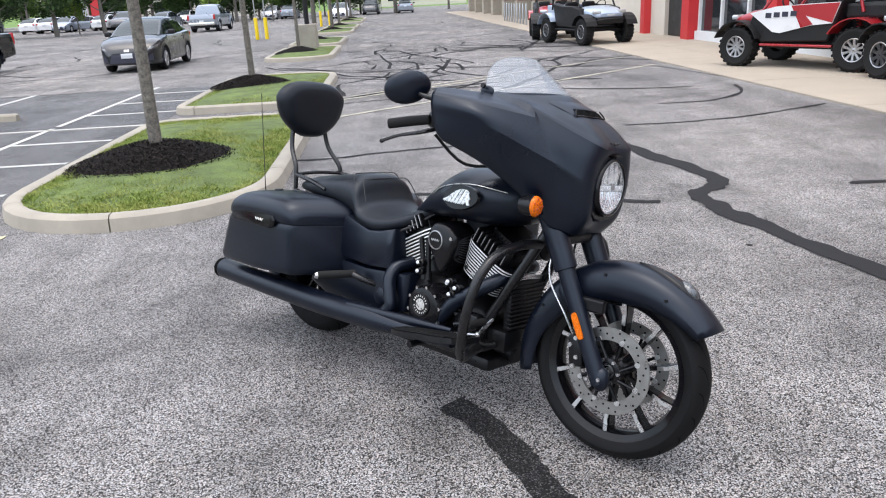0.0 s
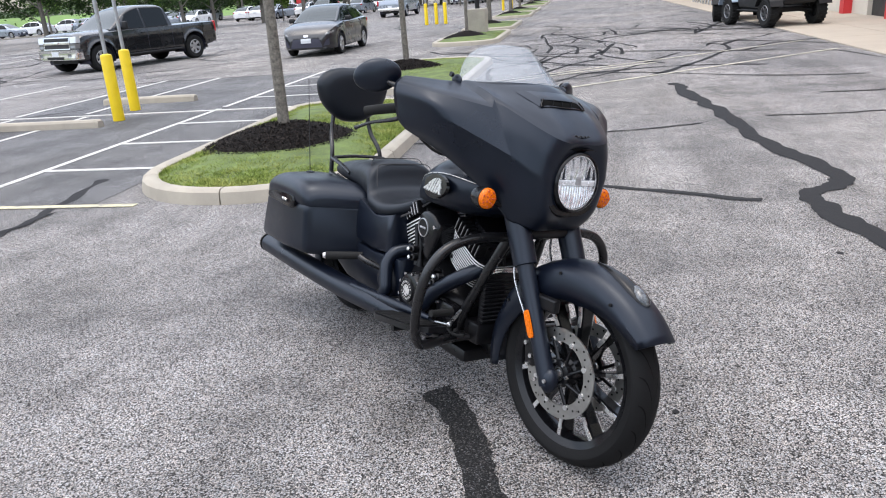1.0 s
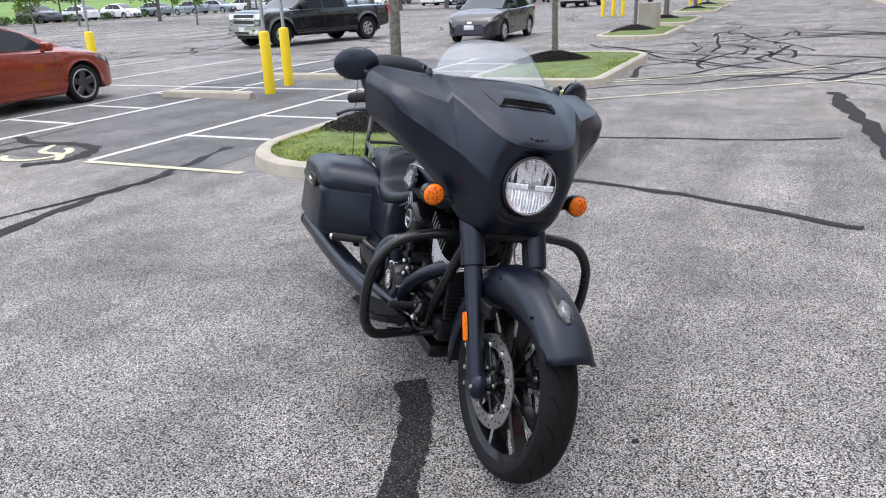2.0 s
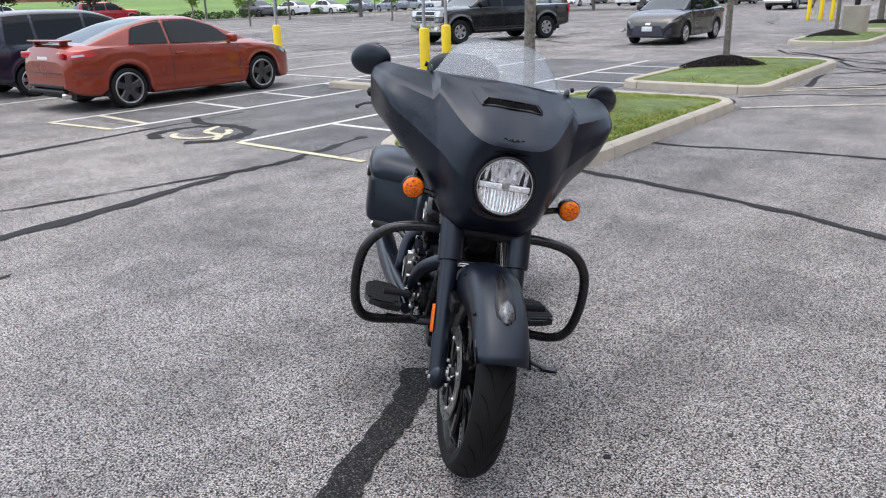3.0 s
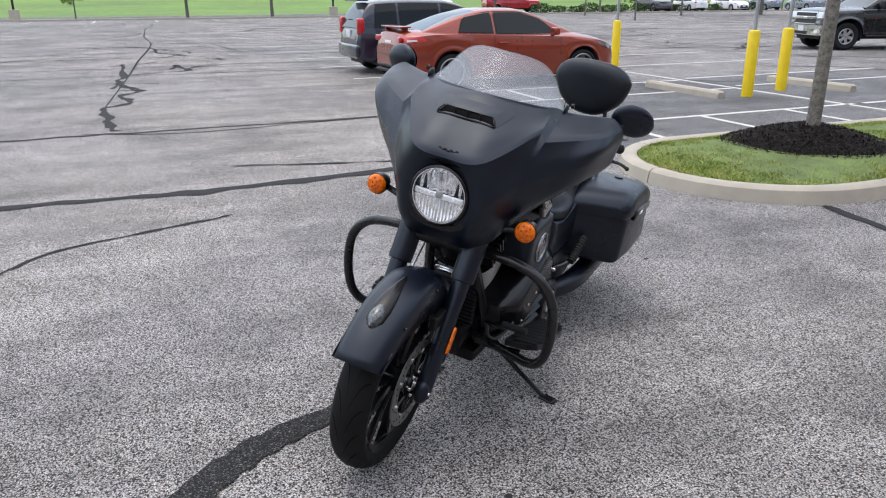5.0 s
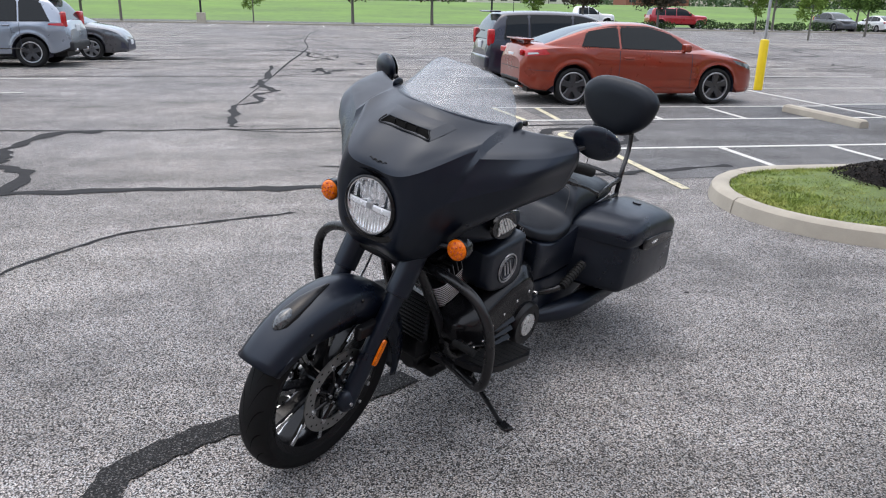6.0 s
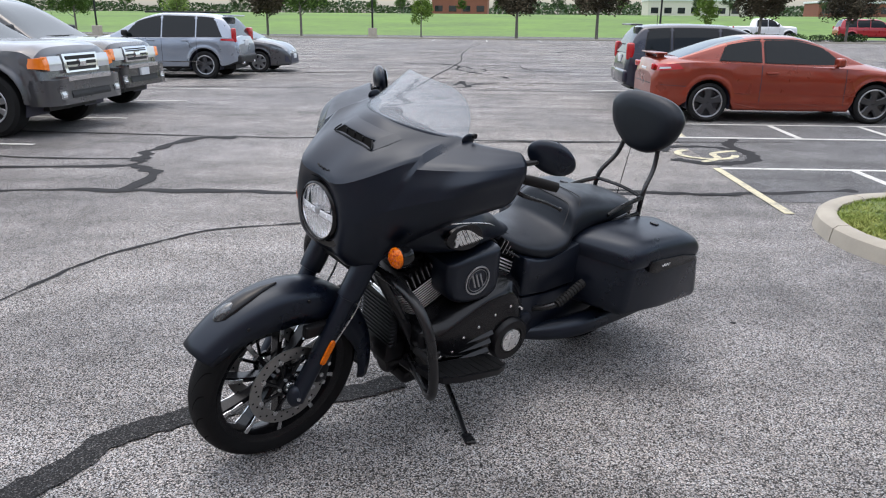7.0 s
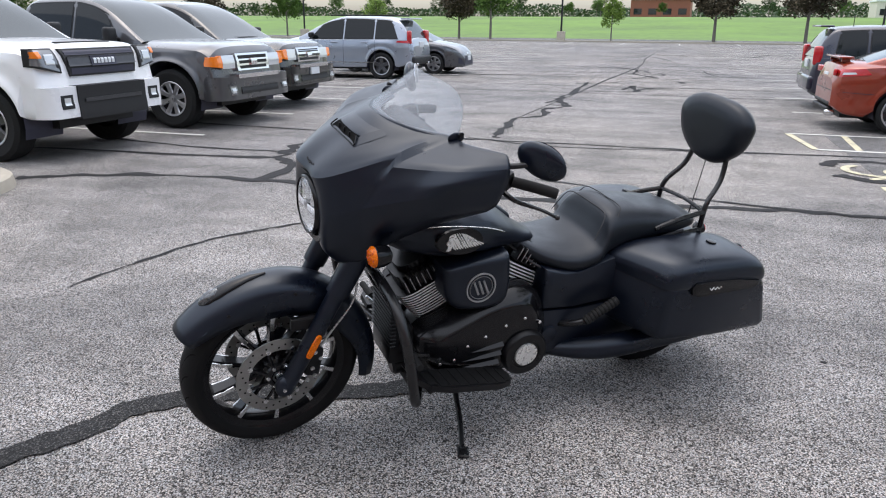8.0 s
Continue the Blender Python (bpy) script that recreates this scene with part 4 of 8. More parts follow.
COUPE = dict(front=1.325, rear=-1.325, R=0.315, track=0.745, rim=0.235, tyre=0.215, rim_mat=DARK_ALLOY, spokes=5, arch=1.12,
    top=[(-2.22, 0.78), (-2.16, 0.98), (-1.9, 1.03), (-1.2, 1.0), (0.6, 0.96), (1.0, 0.97), (1.5, 0.89), (1.95, 0.76), (2.14, 0.62), (2.22, 0.48)],
    shoulder=[(-2.22, 0.7), (-2.1, 0.9), (-1.5, 0.95), (0, 0.9), (1.0, 0.86), (1.6, 0.8), (2.0, 0.68), (2.22, 0.44)],
    halfw=[(-2.22, 0.62), (-2.12, 0.76), (-1.8, 0.84), (-1.0, 0.875), (0.8, 0.875), (1.6, 0.85), (1.95, 0.76), (2.14, 0.6), (2.22, 0.45)],
    bottom=[(-2.22, 0.38), (-2.0, 0.26), (-1, 0.2), (1, 0.19), (2.0, 0.2), (2.22, 0.26)],
    roof=[(-1.85, 1.0), (-1.4, 1.16), (-0.95, 1.3), (-0.45, 1.375), (0.0, 1.37), (0.3, 1.31), (0.75, 1.13), (1.2, 0.93)],
    cabin=(0.8, 0.56), glass_top=(0.12, -0.72), windows=[(-1.16, -0.52), (-0.44, 0.92)], lean=(0.12, -0.42), mirror=(0.66, 0.97), mirror_mat=CAR_ORANGE,
    handles=[(-0.36, 0.79)], seams=[-0.52, 0.82], taper=0.1,
    patches=[("tail_lamp", LAMP_RED, [(-2.2, 0.8), (-1.76, 0.845), (-1.84, 0.925), (-2.16, 0.915)], 0.008), ("tail_lamp_insert", LAMP_CLEAR, [(-2.13, 0.835), (-1.95, 0.85), (-1.97, 0.875), (-2.12, 0.868)], 0.012), ("headlamp", LAMP_SMOKE, [(2.14, 0.56), (1.7, 0.7), (1.6, 0.77), (2.02, 0.68)], 0.006), ("flank_crease", CAR_ORANGE, [(-1.0, 0.46), (1.0, 0.44), (1.0, 0.455), (-1.0, 0.475)], 0.008), ("bumper_gap", INK, [(-2.1, 0.585), (-1.68, 0.565), (-1.68, 0.573), (-2.1, 0.593)], 0.002)], rear_glass=GLASS_LIGHT,
    bits=[("tail_lamp_inner", (-2.185, 0.52, 0.865), (0.05, 0.28, 0.1), 0.02, LAMP_RED, 12), ("bumper_lip", (-2.2, 0, 0.32), (0.1, 1.1, 0.06), 0.02, TRIM_BLACK), ("spoiler", (-2.06, 0.0, 1.07), (0.2, 1.05, 0.03), 0.012, CAR_ORANGE), ("spoiler_foot", (-2.05, 0.42, 1.035), (0.12, 0.05, 0.07), 0.01, CAR_ORANGE, 0), ("number_plate", (-2.2, 0, 0.76), (0.03, 0.32, 0.16), 0.005, PLATE), ("exhaust", (-2.2, -0.55, 0.27), (0.14, 0.09, 0.09), 0.03, CHROME), ("bumper_gap", (-2.215, 0.0, 0.6), (0.02, 1.1, 0.012), 0.003, TRIM_BLACK), ("diffuser", (-2.2, 0.0, 0.4), (0.06, 1.1, 0.06), 0.02, TRIM_BLACK)])
HATCH = dict(front=1.225, rear=-1.225, R=0.295, track=0.72, rim=0.2, tyre=0.185, rim_mat=ALLOY, spokes=7,
    top=[(-1.93, 0.72), (-1.88, 0.95), (-1.7, 0.98), (0, 0.98), (0.9, 1.02), (1.5, 0.9), (1.85, 0.72), (1.95, 0.5)],
    shoulder=[(-1.93, 0.66), (-1.85, 0.93), (0, 0.93), (1.0, 0.9), (1.6, 0.78), (1.95, 0.46)],
    halfw=[(-1.93, 0.68), (-1.85, 0.78), (-1.4, 0.83), (1.2, 0.83), (1.7, 0.74), (1.95, 0.5)],
    bottom=[(-1.93, 0.32), (-1.6, 0.24), (1.6, 0.22), (1.95, 0.28)],
    roof=[(-1.9, 0.95), (-1.75, 1.3), (-1.55, 1.49), (-0.8, 1.525), (0.0, 1.51), (0.35, 1.44), (1.3, 0.97)],
    cabin=(0.79, 0.6), glass_top=(0.3, -1.62), windows=[(-1.56, -1.06), (-0.98, -0.1), (-0.02, 0.92)], lean=(0.08, -0.4), mirror=(0.72, 1.03),
    handles=[(-0.75, 0.85), (0.15, 0.85)], seams=[-0.05, 0.9], rear_glass=GLASS_LIGHT,
    bits=[("tail_lamp", (-1.84, 0.7, 0.98), (0.16, 0.13, 0.34), 0.04, LAMP_RED, 12), ("number_plate", (-1.92, 0, 0.82), (0.03, 0.32, 0.15), 0.005, PLATE), ("bumper", (-1.9, 0, 0.48), (0.14, 1.5, 0.26), 0.05, CAR_NAVY), ("headlamp", (1.72, 0.56, 0.76), (0.22, 0.3, 0.14), 0.04, LAMP_CLEAR, -30), ("roof_spoiler", (-1.72, 0, 1.5), (0.24, 1.05, 0.035), 0.015, CAR_NAVY), ("aerial", (-1.2, 0, 1.6), (0.012, 0.012, 0.2), 0.003, TRIM_BLACK), ("wiper", (-1.83, 0.1, 1.1), (0.03, 0.4, 0.03), 0.008, TRIM_BLACK)])
SEDAN = dict(front=1.3, rear=-1.3, R=0.31, track=0.75, rim=0.21, tyre=0.2, rim_mat=ALLOY, spokes=6,
    top=[(-2.15, 0.75), (-2.1, 0.98), (-1.8, 1.03), (0, 1.0), (0.95, 1.0), (1.5, 0.93), (1.9, 0.82), (2.1, 0.66), (2.18, 0.5)],
    shoulder=[(-2.15, 0.7), (-2.0, 0.95), (0, 0.92), (1.0, 0.9), (1.7, 0.82), (2.0, 0.7), (2.18, 0.48)],
    halfw=[(-2.15, 0.68), (-2.05, 0.8), (-1.5, 0.86), (1.3, 0.86), (1.8, 0.8), (2.05, 0.68), (2.18, 0.5)],
    bottom=[(-2.15, 0.34), (-1.8, 0.24), (1.8, 0.2), (2.18, 0.24)],
    roof=[(-1.95, 1.0), (-1.3, 1.33), (-0.8, 1.44), (-0.2, 1.465), (0.2, 1.42), (1.2, 0.98)],
    cabin=(0.8, 0.58), glass_top=(0.1, -0.95), windows=[(-1.42, -1.02), (-0.96, -0.25), (-0.18, 0.86)], lean=(0.1, -0.36), patches=[("headlamp", LAMP_SMOKE, [(2.1, 0.61), (1.72, 0.71), (1.64, 0.77), (2.04, 0.68)], 0.006)], face=[("grille", INK, slab(-0.5, 0.5, 0.27, 0.52, -0.4, 0.4), 0.012, 1), ("grille_rim", DARK_ALLOY, slab(-0.42, 0.42, 0.525, 0.55, -0.4, 0.4), 0.02, 1), ("number_plate", PLATE, slab(-0.155, 0.155, 0.4, 0.53), 0.03, 1), ("fog_surround", INK, [(0.52, 0.3), (0.68, 0.32), (0.68, 0.5), (0.6, 0.46)], 0.012), ("badge", CHROME, slab(-0.07, 0.07, 0.57, 0.63), 0.02, 1)], mirror=(0.65, 1.02), mirror_mat=TRIM_BLACK,
    handles=[(-0.75, 0.85), (0.0, 0.85)], seams=[-0.25, 0.75], taper=0.08,
    bits=[("tail_lamp", (-2.05, 0.64, 0.86), (0.14, 0.32, 0.14), 0.04, LAMP_RED, 28), ("number_plate", (-2.16, 0, 0.75), (0.02, 0.31, 0.15), 0.004, PLATE), ("bumper_lip", (2.1, 0, 0.24), (0.12, 1.2, 0.04), 0.015, DARK_ALLOY)])
SUV = dict(front=1.33, rear=-1.33, R=0.36, track=0.79, rim=0.24, tyre=0.235, rim_mat=DARK_ALLOY, spokes=5, arch=1.14, cladding=1,
    top=[(-2.22, 0.9), (-2.15, 1.1), (-1.9, 1.12), (0, 1.12), (0.95, 1.14), (1.6, 1.06), (2.05, 0.92), (2.2, 0.74), (2.27, 0.55)],
    shoulder=[(-2.22, 0.86), (-2.05, 1.06), (0, 1.04), (1.0, 1.02), (1.8, 0.92), (2.1, 0.78), (2.27, 0.5)],
    halfw=[(-2.22, 0.74), (-2.1, 0.86), (-1.5, 0.925), (1.3, 0.92), (1.9, 0.84), (2.15, 0.7), (2.27, 0.5)],
    bottom=[(-2.22, 0.46), (-1.8, 0.32), (1.8, 0.28), (2.27, 0.32)],
    roof=[(-2.12, 1.1), (-1.98, 1.38), (-1.75, 1.6), (-1.2, 1.665), (-0.3, 1.69), (0.15, 1.62), (1.15, 1.12)],
    cabin=(0.87, 0.63), glass_top=(0.08, -1.8), windows=[(-1.8, -1.16), (-1.08, -0.25), (-0.17, 0.86)], lean=(0.22, -0.38), patches=[("tail_lamp_bar", LAMP_RED, [(-2.18, 0.96), (-1.78, 0.99), (-1.8, 1.03), (-2.15, 1.04)], 0.01), ("chrome_strip", CHROME, [(-1.2, 0.44), (1.0, 0.43), (1.0, 0.455), (-1.2, 0.465)], 0.012)], mirror=(0.7, 1.17), mirror_mat=TRIM_BLACK,
    handles=[(-0.85, 0.98), (0.05, 0.98)], seams=[-0.22, 0.82, -1.15],
    bits=[("tail_lamp", (-2.1, 0.73, 1.12), (0.13, 0.2, 0.36), 0.04, LAMP_RED, 15), ("number_plate", (-2.21, 0, 0.92), (0.03, 0.32, 0.15), 0.005, PLATE), ("rear_bumper", (-2.17, 0, 0.5), (0.2, 1.55, 0.24), 0.06, TRIM_BLACK), ("roof_rail", (-0.7, 0.62, 1.69), (1.9, 0.035, 0.04), 0.012, TRIM_BLACK, 0), ("headlamp", (2.05, 0.6, 0.85), (0.24, 0.36, 0.14), 0.04, LAMP_CLEAR, -28), ("rear_spoiler", (-1.92, 0, 1.61), (0.26, 1.1, 0.04), 0.015, CAR_SILVER), ("exhaust", (-2.25, 0.5, 0.4), (0.08, 0.14, 0.07), 0.02, CHROME, 0)])


def pickup_spec(R, rim_mat, lift, sn, big, front_bits, spokes=6, bed=True, glass=GLASS_DARK):
    z = lift
    d = dict(front=1.85, rear=-1.85, R=R, track=0.86, rim=R * 0.57, tyre=0.29, rim_mat=rim_mat, spokes=spokes, arch=1.2, flare=0.06,
        top=[(-2.95, 0.9 + z), (-2.9, 1.18 + z), (-2.2, 1.2 + z), (-0.9, 1.2 + z), (1.15, 1.22 + z), (1.9, 1.205 + z), (2.3, 1.185 + z), (2.48, 1.15 + z), (2.555, 1.08 + z), (2.6, 0.9 + z), (2.62, 0.52 + z)],
        shoulder=[(-2.95, 0.86 + z), (-2.85, 1.15 + z), (-0.9, 1.14 + z), (1.2, 1.12 + z), (2.3, 1.08 + z), (2.5, 1.0 + z), (2.62, 0.48 + z)],
        halfw=[(-2.95, 0.92), (-2.85, 0.98), (-0.5, 1.0), (1.5, 1.0), (2.3, 0.985), (2.46, 0.955), (2.56, 0.92), (2.62, 0.83)],
        bottom=[(-2.95, 0.5 + z), (-2.3, 0.4 + z), (2.3, 0.38 + z), (2.46, 0.36 + z), (2.62, 0.4 + z)],
        roof=[(-1.05, 1.18 + z), (-0.95, 1.75 + z), (-0.75, 1.84 + z), (0.0, 1.86 + z), (0.35, 1.8 + z), (1.35, 1.2 + z)],
        cabin=(0.93, 0.7), glass_top=(0.3, -0.9), windows=[(-0.88, 0.0), (0.08, 1.0)], lean=(0.03, -0.34), bed_cab=1, mirror=(0.9, 1.28 + z), mirror_size=1.7, mirror_mat=TRIM_BLACK, glass=glass,
        handles=[(-0.75, 1.02 + z), (0.2, 1.02 + z)], seams=[0.05, 1.05, -0.95], bits=[(b[0], (b[1][0] - (0.16 if b[1][0] > 2.4 else 0), b[1][1], b[1][2]), *b[2:]) for b in front_bits])
    if not bed:
        d["roof"] = [(-2.8, 1.18 + z), (-2.65, 1.7 + z), (-2.4, 1.84 + z), (0.0, 1.87 + z), (0.35, 1.8 + z), (1.35, 1.2 + z)]
        d["glass_top"], d["windows"], d["bed_cab"] = (0.3, -2.5), [(-2.4, -1.5), (-1.4, -0.45), (-0.35, 1.0)], 0
    return d


WIPER = ("wiper", (1.28, 0.3, 1.24), (0.06, 0.7, 0.03), 0.01, TRIM_BLACK, 4)


WHITE_TRUCK = pickup_spec(0.42, TRIM_BLACK, 0.12, 0, True, [("bonnet_scoop", (2.34, 0, 1.3), (0.05, 0.85, 0.02), 0.008, TRIM_BLACK), ("skid_plate", (2.42, 0, 0.45), (0.34, 1.1, 0.12), 0.03, TRIM_BLACK), WIPER])
WHITE_TRUCK["face"] = [
    ("bumper_corner", None, slab(0.5, 0.94, 0.5, 0.84, 0.5, 0.94), 0.1), ("bumper", TRIM_BLACK, slab(-0.55, 0.55, 0.47, 0.84), 0.12, 1), ("bumper_bar", DARK_ALLOY, slab(-0.46, 0.46, 0.66, 0.7), 0.135, 1),
    ("fog_surround", TRIM_BLACK, slab(0.62, 0.79, 0.6, 0.75), 0.108), ("fog_lamp", LAMP_CLEAR, slab(0.66, 0.75, 0.64, 0.72), 0.114),
    ("grille", TRIM_BLACK, slab(-0.52, 0.52, 0.94, 1.24, -0.58, 0.58), 0.03, 1), ("grille_slot", INK, slab(-0.5, 0.5, 0.96, 1.03), 0.034, 1), ("grille_slot", INK, slab(-0.54, 0.54, 1.17, 1.22), 0.034, 1), ("grille_bar", DARK_ALLOY, slab(-0.53, 0.53, 1.05, 1.15), 0.05, 1), ("name_bar", INK, slab(-0.2, 0.2, 1.045, 1.155), 0.06, 1),
    ("headlamp_trim", TRIM_BLACK, [(0.63, 0.98), (0.955, 1.06), (0.955, 1.25), (0.66, 1.25)], 0.02), ("headlamp", LAMP_SMOKE, [(0.66, 1.0), (0.945, 1.075), (0.945, 1.235), (0.685, 1.235)], 0.028), ("lamp_bowl", LAMP_CLEAR, slab(0.71, 0.83, 1.08, 1.19), 0.035), ("indicator", LAMP_AMBER, slab(0.87, 0.945, 1.15, 1.22), 0.035),
] + [("emblem_bar", PLATE, slab(-0.165 + 0.058 * k, -0.125 + 0.058 * k, 1.07, 1.13), 0.066, 1) for k in range(6)]
OLD_FACE = [
    ("headlamp", LAMP_CLEAR, slab(0.46, 0.76, 0.87, 1.06), 0.035), ("indicator", LAMP_AMBER, [(0.76, 0.88), (0.955, 0.91), (0.945, 1.04), (0.76, 1.06)], 0.033),
    ("grille", CHROME, slab(-0.42, 0.42, 0.83, 1.08, -0.44, 0.44), 0.05, 1), ("grille_slot", TRIM_BLACK, slab(-0.37, 0.37, 1.0, 1.05), 0.058, 1), ("grille_slot", TRIM_BLACK, slab(-0.36, 0.36, 0.93, 0.975), 0.058, 1), ("grille_slot", TRIM_BLACK, slab(-0.35, 0.35, 0.855, 0.9), 0.058, 1), ("badge", CHROME, slab(-0.08, 0.08, 0.9, 1.0), 0.07, 1),
    ("bumper", None, slab(-0.955, 0.955, 0.42, 0.76), 0.13, 1), ("bumper_step", CHROME, slab(-0.55, 0.55, 0.73, 0.79), 0.145, 1), ("air_intake", TRIM_BLACK, slab(-0.5, 0.5, 0.5, 0.6), 0.138, 1), ("fog_lamp", LAMP_SMOKE, slab(0.62, 0.78, 0.5, 0.63), 0.137), ("fog_bulb", LAMP_CLEAR, slab(0.655, 0.745, 0.525, 0.605), 0.143),
]
GREY_TRUCK = pickup_spec(0.435, ALLOY, 0.05, 0, True, [WIPER], 8)
GREY_TRUCK["face"] = OLD_FACE
BIG_SUV = pickup_spec(0.385, ALLOY, 0.02, 0, True, [WIPER], 6, False)
BIG_SUV["face"] = OLD_FACE + [("number_plate", PLATE, slab(-0.155, 0.155, 0.6, 0.72), 0.16, 1)]
DARK_TRUCK = pickup_spec(0.39, ALLOY, 0.0, 0, False, [("side_step", (0.0, 1.0, 0.4), (2.6, 0.14, 0.06), 0.02, TRIM_BLACK, 0), ("tail_lamp", (-2.9, 0.9, 1.0), (0.1, 0.14, 0.36), 0.03, LAMP_RED, 0)])
DARK_TRUCK["face"] = [
    ("grille", CHROME, slab(-0.62, 0.62, 0.72, 1.08), 0.03, 1), ("grille_slot", TRIM_BLACK, slab(-0.58, 0.58, 0.94, 1.05), 0.036, 1), ("grille_slot", TRIM_BLACK, slab(-0.58, 0.58, 0.75, 0.87), 0.036, 1), ("emblem", CHROME, slab(-0.11, 0.11, 0.87, 0.94), 0.045, 1),
    ("headlamp", LAMP_CLEAR, slab(0.64, 0.94, 0.9, 1.08), 0.025), ("indicator", LAMP_SMOKE, slab(0.64, 0.94, 0.74, 0.88), 0.025), ("bumper", CHROME, slab(-0.95, 0.95, 0.42, 0.7), 0.12, 1), ("air_intake", TRIM_BLACK, slab(-0.4, 0.4, 0.44, 0.52), 0.126, 1), ("number_plate", PLATE, slab(-0.155, 0.155, 0.53, 0.67), 0.13, 1), ("fog_lamp", LAMP_SMOKE, slab(0.6, 0.76, 0.5, 0.6), 0.128),
]
FAR_TRUCK = pickup_spec(0.38, ALLOY, 0.0, 0, False, [("tail_lamp", (-2.92, 0.9, 1.0), (0.1, 0.14, 0.36), 0.03, LAMP_RED, 0), ("rear_bumper", (-2.98, 0, 0.55), (0.16, 1.8, 0.2), 0.04, CHROME), ("number_plate", (-3.0, 0, 0.72), (0.02, 0.31, 0.15), 0.005, PLATE)])

car("coupe", pose(-10.55, 7.56, 0, 0, 0, 94), "burnt orange two-door coupe with rear spoiler", COUPE, CAR_ORANGE)
car("hatchback", pose(-13.75, 7.25, 0, 0, 0, 93), "midnight blue hatchback parked beside the coupe", HATCH, CAR_NAVY)
car("sedan", pose(-8.75, 23.7, 0, 0, 0, -86), "black compact sedan facing the drive lane", SEDAN, CAR_SLATE)
car("pickup_truck", pose(-15.2, 22.4, 0, 0, 0, -106), "black crew cab pickup truck with chrome grille", DARK_TRUCK, CAR_BLACK, "pickup truck")
car("pickup_truck", pose(-16.3, 57.5, 0, 0, 0, 92), "distant silver pickup truck seen from behind", FAR_TRUCK, CAR_SILVER, "pickup truck")
car("pickup_truck", pose(-4.2, -5.63, 0, 0, 0, 92), "white lifted pickup truck with black grille", WHITE_TRUCK, CAR_WHITE, "pickup truck")
car("pickup_truck", pose(-7.22, -5.6, 0, 0, 0, 91), "grey pickup truck with large off-road tyres", GREY_TRUCK, CAR_GREY, "pickup truck")
car("large_suv", pose(-9.72, -6.1, 0, 0, 0, 92), "black full-size suv with chrome grille", BIG_SUV, CAR_BLACK, "suv")
car("suv", pose(-17.2, -6.45, 0, 0, 0, -86), "silver blue compact suv seen from behind", SUV, CAR_SILVER, "suv")
car("sedan", pose(-19.7, -5.85, 0, 0, 0, 94), "grey sedan parked beyond the silver suv", SEDAN, CAR_GREY)

# ---- motorcycle ----
SATIN = worn("satin_black_paint", (0.003, 0.0048, 0.0105), 0.33, 0.0, scale=5, vary=0.12, grain=500, relief=0.012, spec=0.45)
SATIN.node_tree.nodes["Principled BSDF"].inputs["Specular Tint"].default_value = (0.82, 0.9, 1.0, 1)
GLOSS = worn("gloss_black_paint", (0.005, 0.005, 0.006), 0.2, 0.0, scale=5, vary=0.2, grain=300, relief=0.0, coat=0.0, spec=0.32)
ENGINE = worn("black_engine_casting", (0.006, 0.006, 0.007), 0.34, 0.0, scale=20, vary=0.3, grain=260, relief=0.06, spec=0.28)
VINYL = worn("black_seat_vinyl", (0.0042, 0.0055, 0.0085), 0.42, 0.0, scale=9, vary=0.15, grain=420, relief=0.12, spec=0.4)
VINYL.node_tree.nodes["Principled BSDF"].inputs["Specular Tint"].default_value = (0.86, 0.92, 1.0, 1)
STITCH = material("dark_grey_stitching", (0.03, 0.03, 0.032), 0.8)
TUBE_BLACK = worn("black_powder_coat", (0.007, 0.007, 0.008), 0.28, 0.0, scale=12, vary=0.2, grain=300, relief=0.02)
MACHINED = worn("machined_aluminium", (0.72, 0.72, 0.72), 0.28, 1.0, scale=30, vary=0.1, grain=400, relief=0.02)
FIN_EDGE = worn("bright_fin_edge", (0.78, 0.78, 0.79), 0.35, 0.3, scale=30, vary=0.1, grain=400, relief=0.02)
ROTOR = worn("brake_disc_steel", (0.36, 0.355, 0.34), 0.35, 0.95, scale=40, vary=0.15, grain=600, relief=0.03)
SILVER_BADGE = worn("silver_badge", (0.75, 0.75, 0.73), 0.3, 0.7, scale=60, vary=0.1, relief=0.0)
BIKE_AMBER = worn("amber_reflector", (0.86, 0.145, 0.004), 0.22, 0.0, scale=150, vary=0.55, grain=260, relief=0.3, coat=0.15, spec=0.25)
AMBER_DARK = material("deep_amber_cell", (0.5, 0.055, 0.003), 0.3, coat=0.3)
BIKE_TYRE = worn("motorcycle_tyre_rubber", (0.007, 0.007, 0.0073), 0.65, scale=20, vary=0.3, grain=300, relief=0.15, spec=0.16)
FENDER_LENS = worn("smoked_lens", (0.075, 0.08, 0.085), 0.1, 0.5, scale=120, vary=0.7, relief=0.3, coat=0.6)
LAMP_FACET = worn("faceted_lamp_reflector", (0.88, 0.89, 0.91), 0.14, 0.8, scale=60, vary=0.2, relief=0.0)
LAMP_BRIGHT = worn("bright_lamp_reflector", (0.85, 0.86, 0.88), 0.25, 0.35, scale=60, vary=0.1, relief=0.0)
SMOKE = bpy.data.materials.new("smoked_windscreen")
SMOKE.use_nodes = True
n, l = SMOKE.node_tree.nodes, SMOKE.node_tree.links
b = n["Principled BSDF"]
b.inputs["Base Color"].default_value = (0.58, 0.61, 0.65, 1)
b.inputs["Roughness"].default_value = 0.05
clear, blend = n.new("ShaderNodeBsdfTransparent"), n.new("ShaderNodeMixShader")
clear.inputs["Color"].default_value = (0.86, 0.88, 0.9, 1)
blend.inputs[0].default_value = 0.18
l.new(clear.outputs[0], blend.inputs[1])
l.new(b.outputs[0], blend.inputs[2])
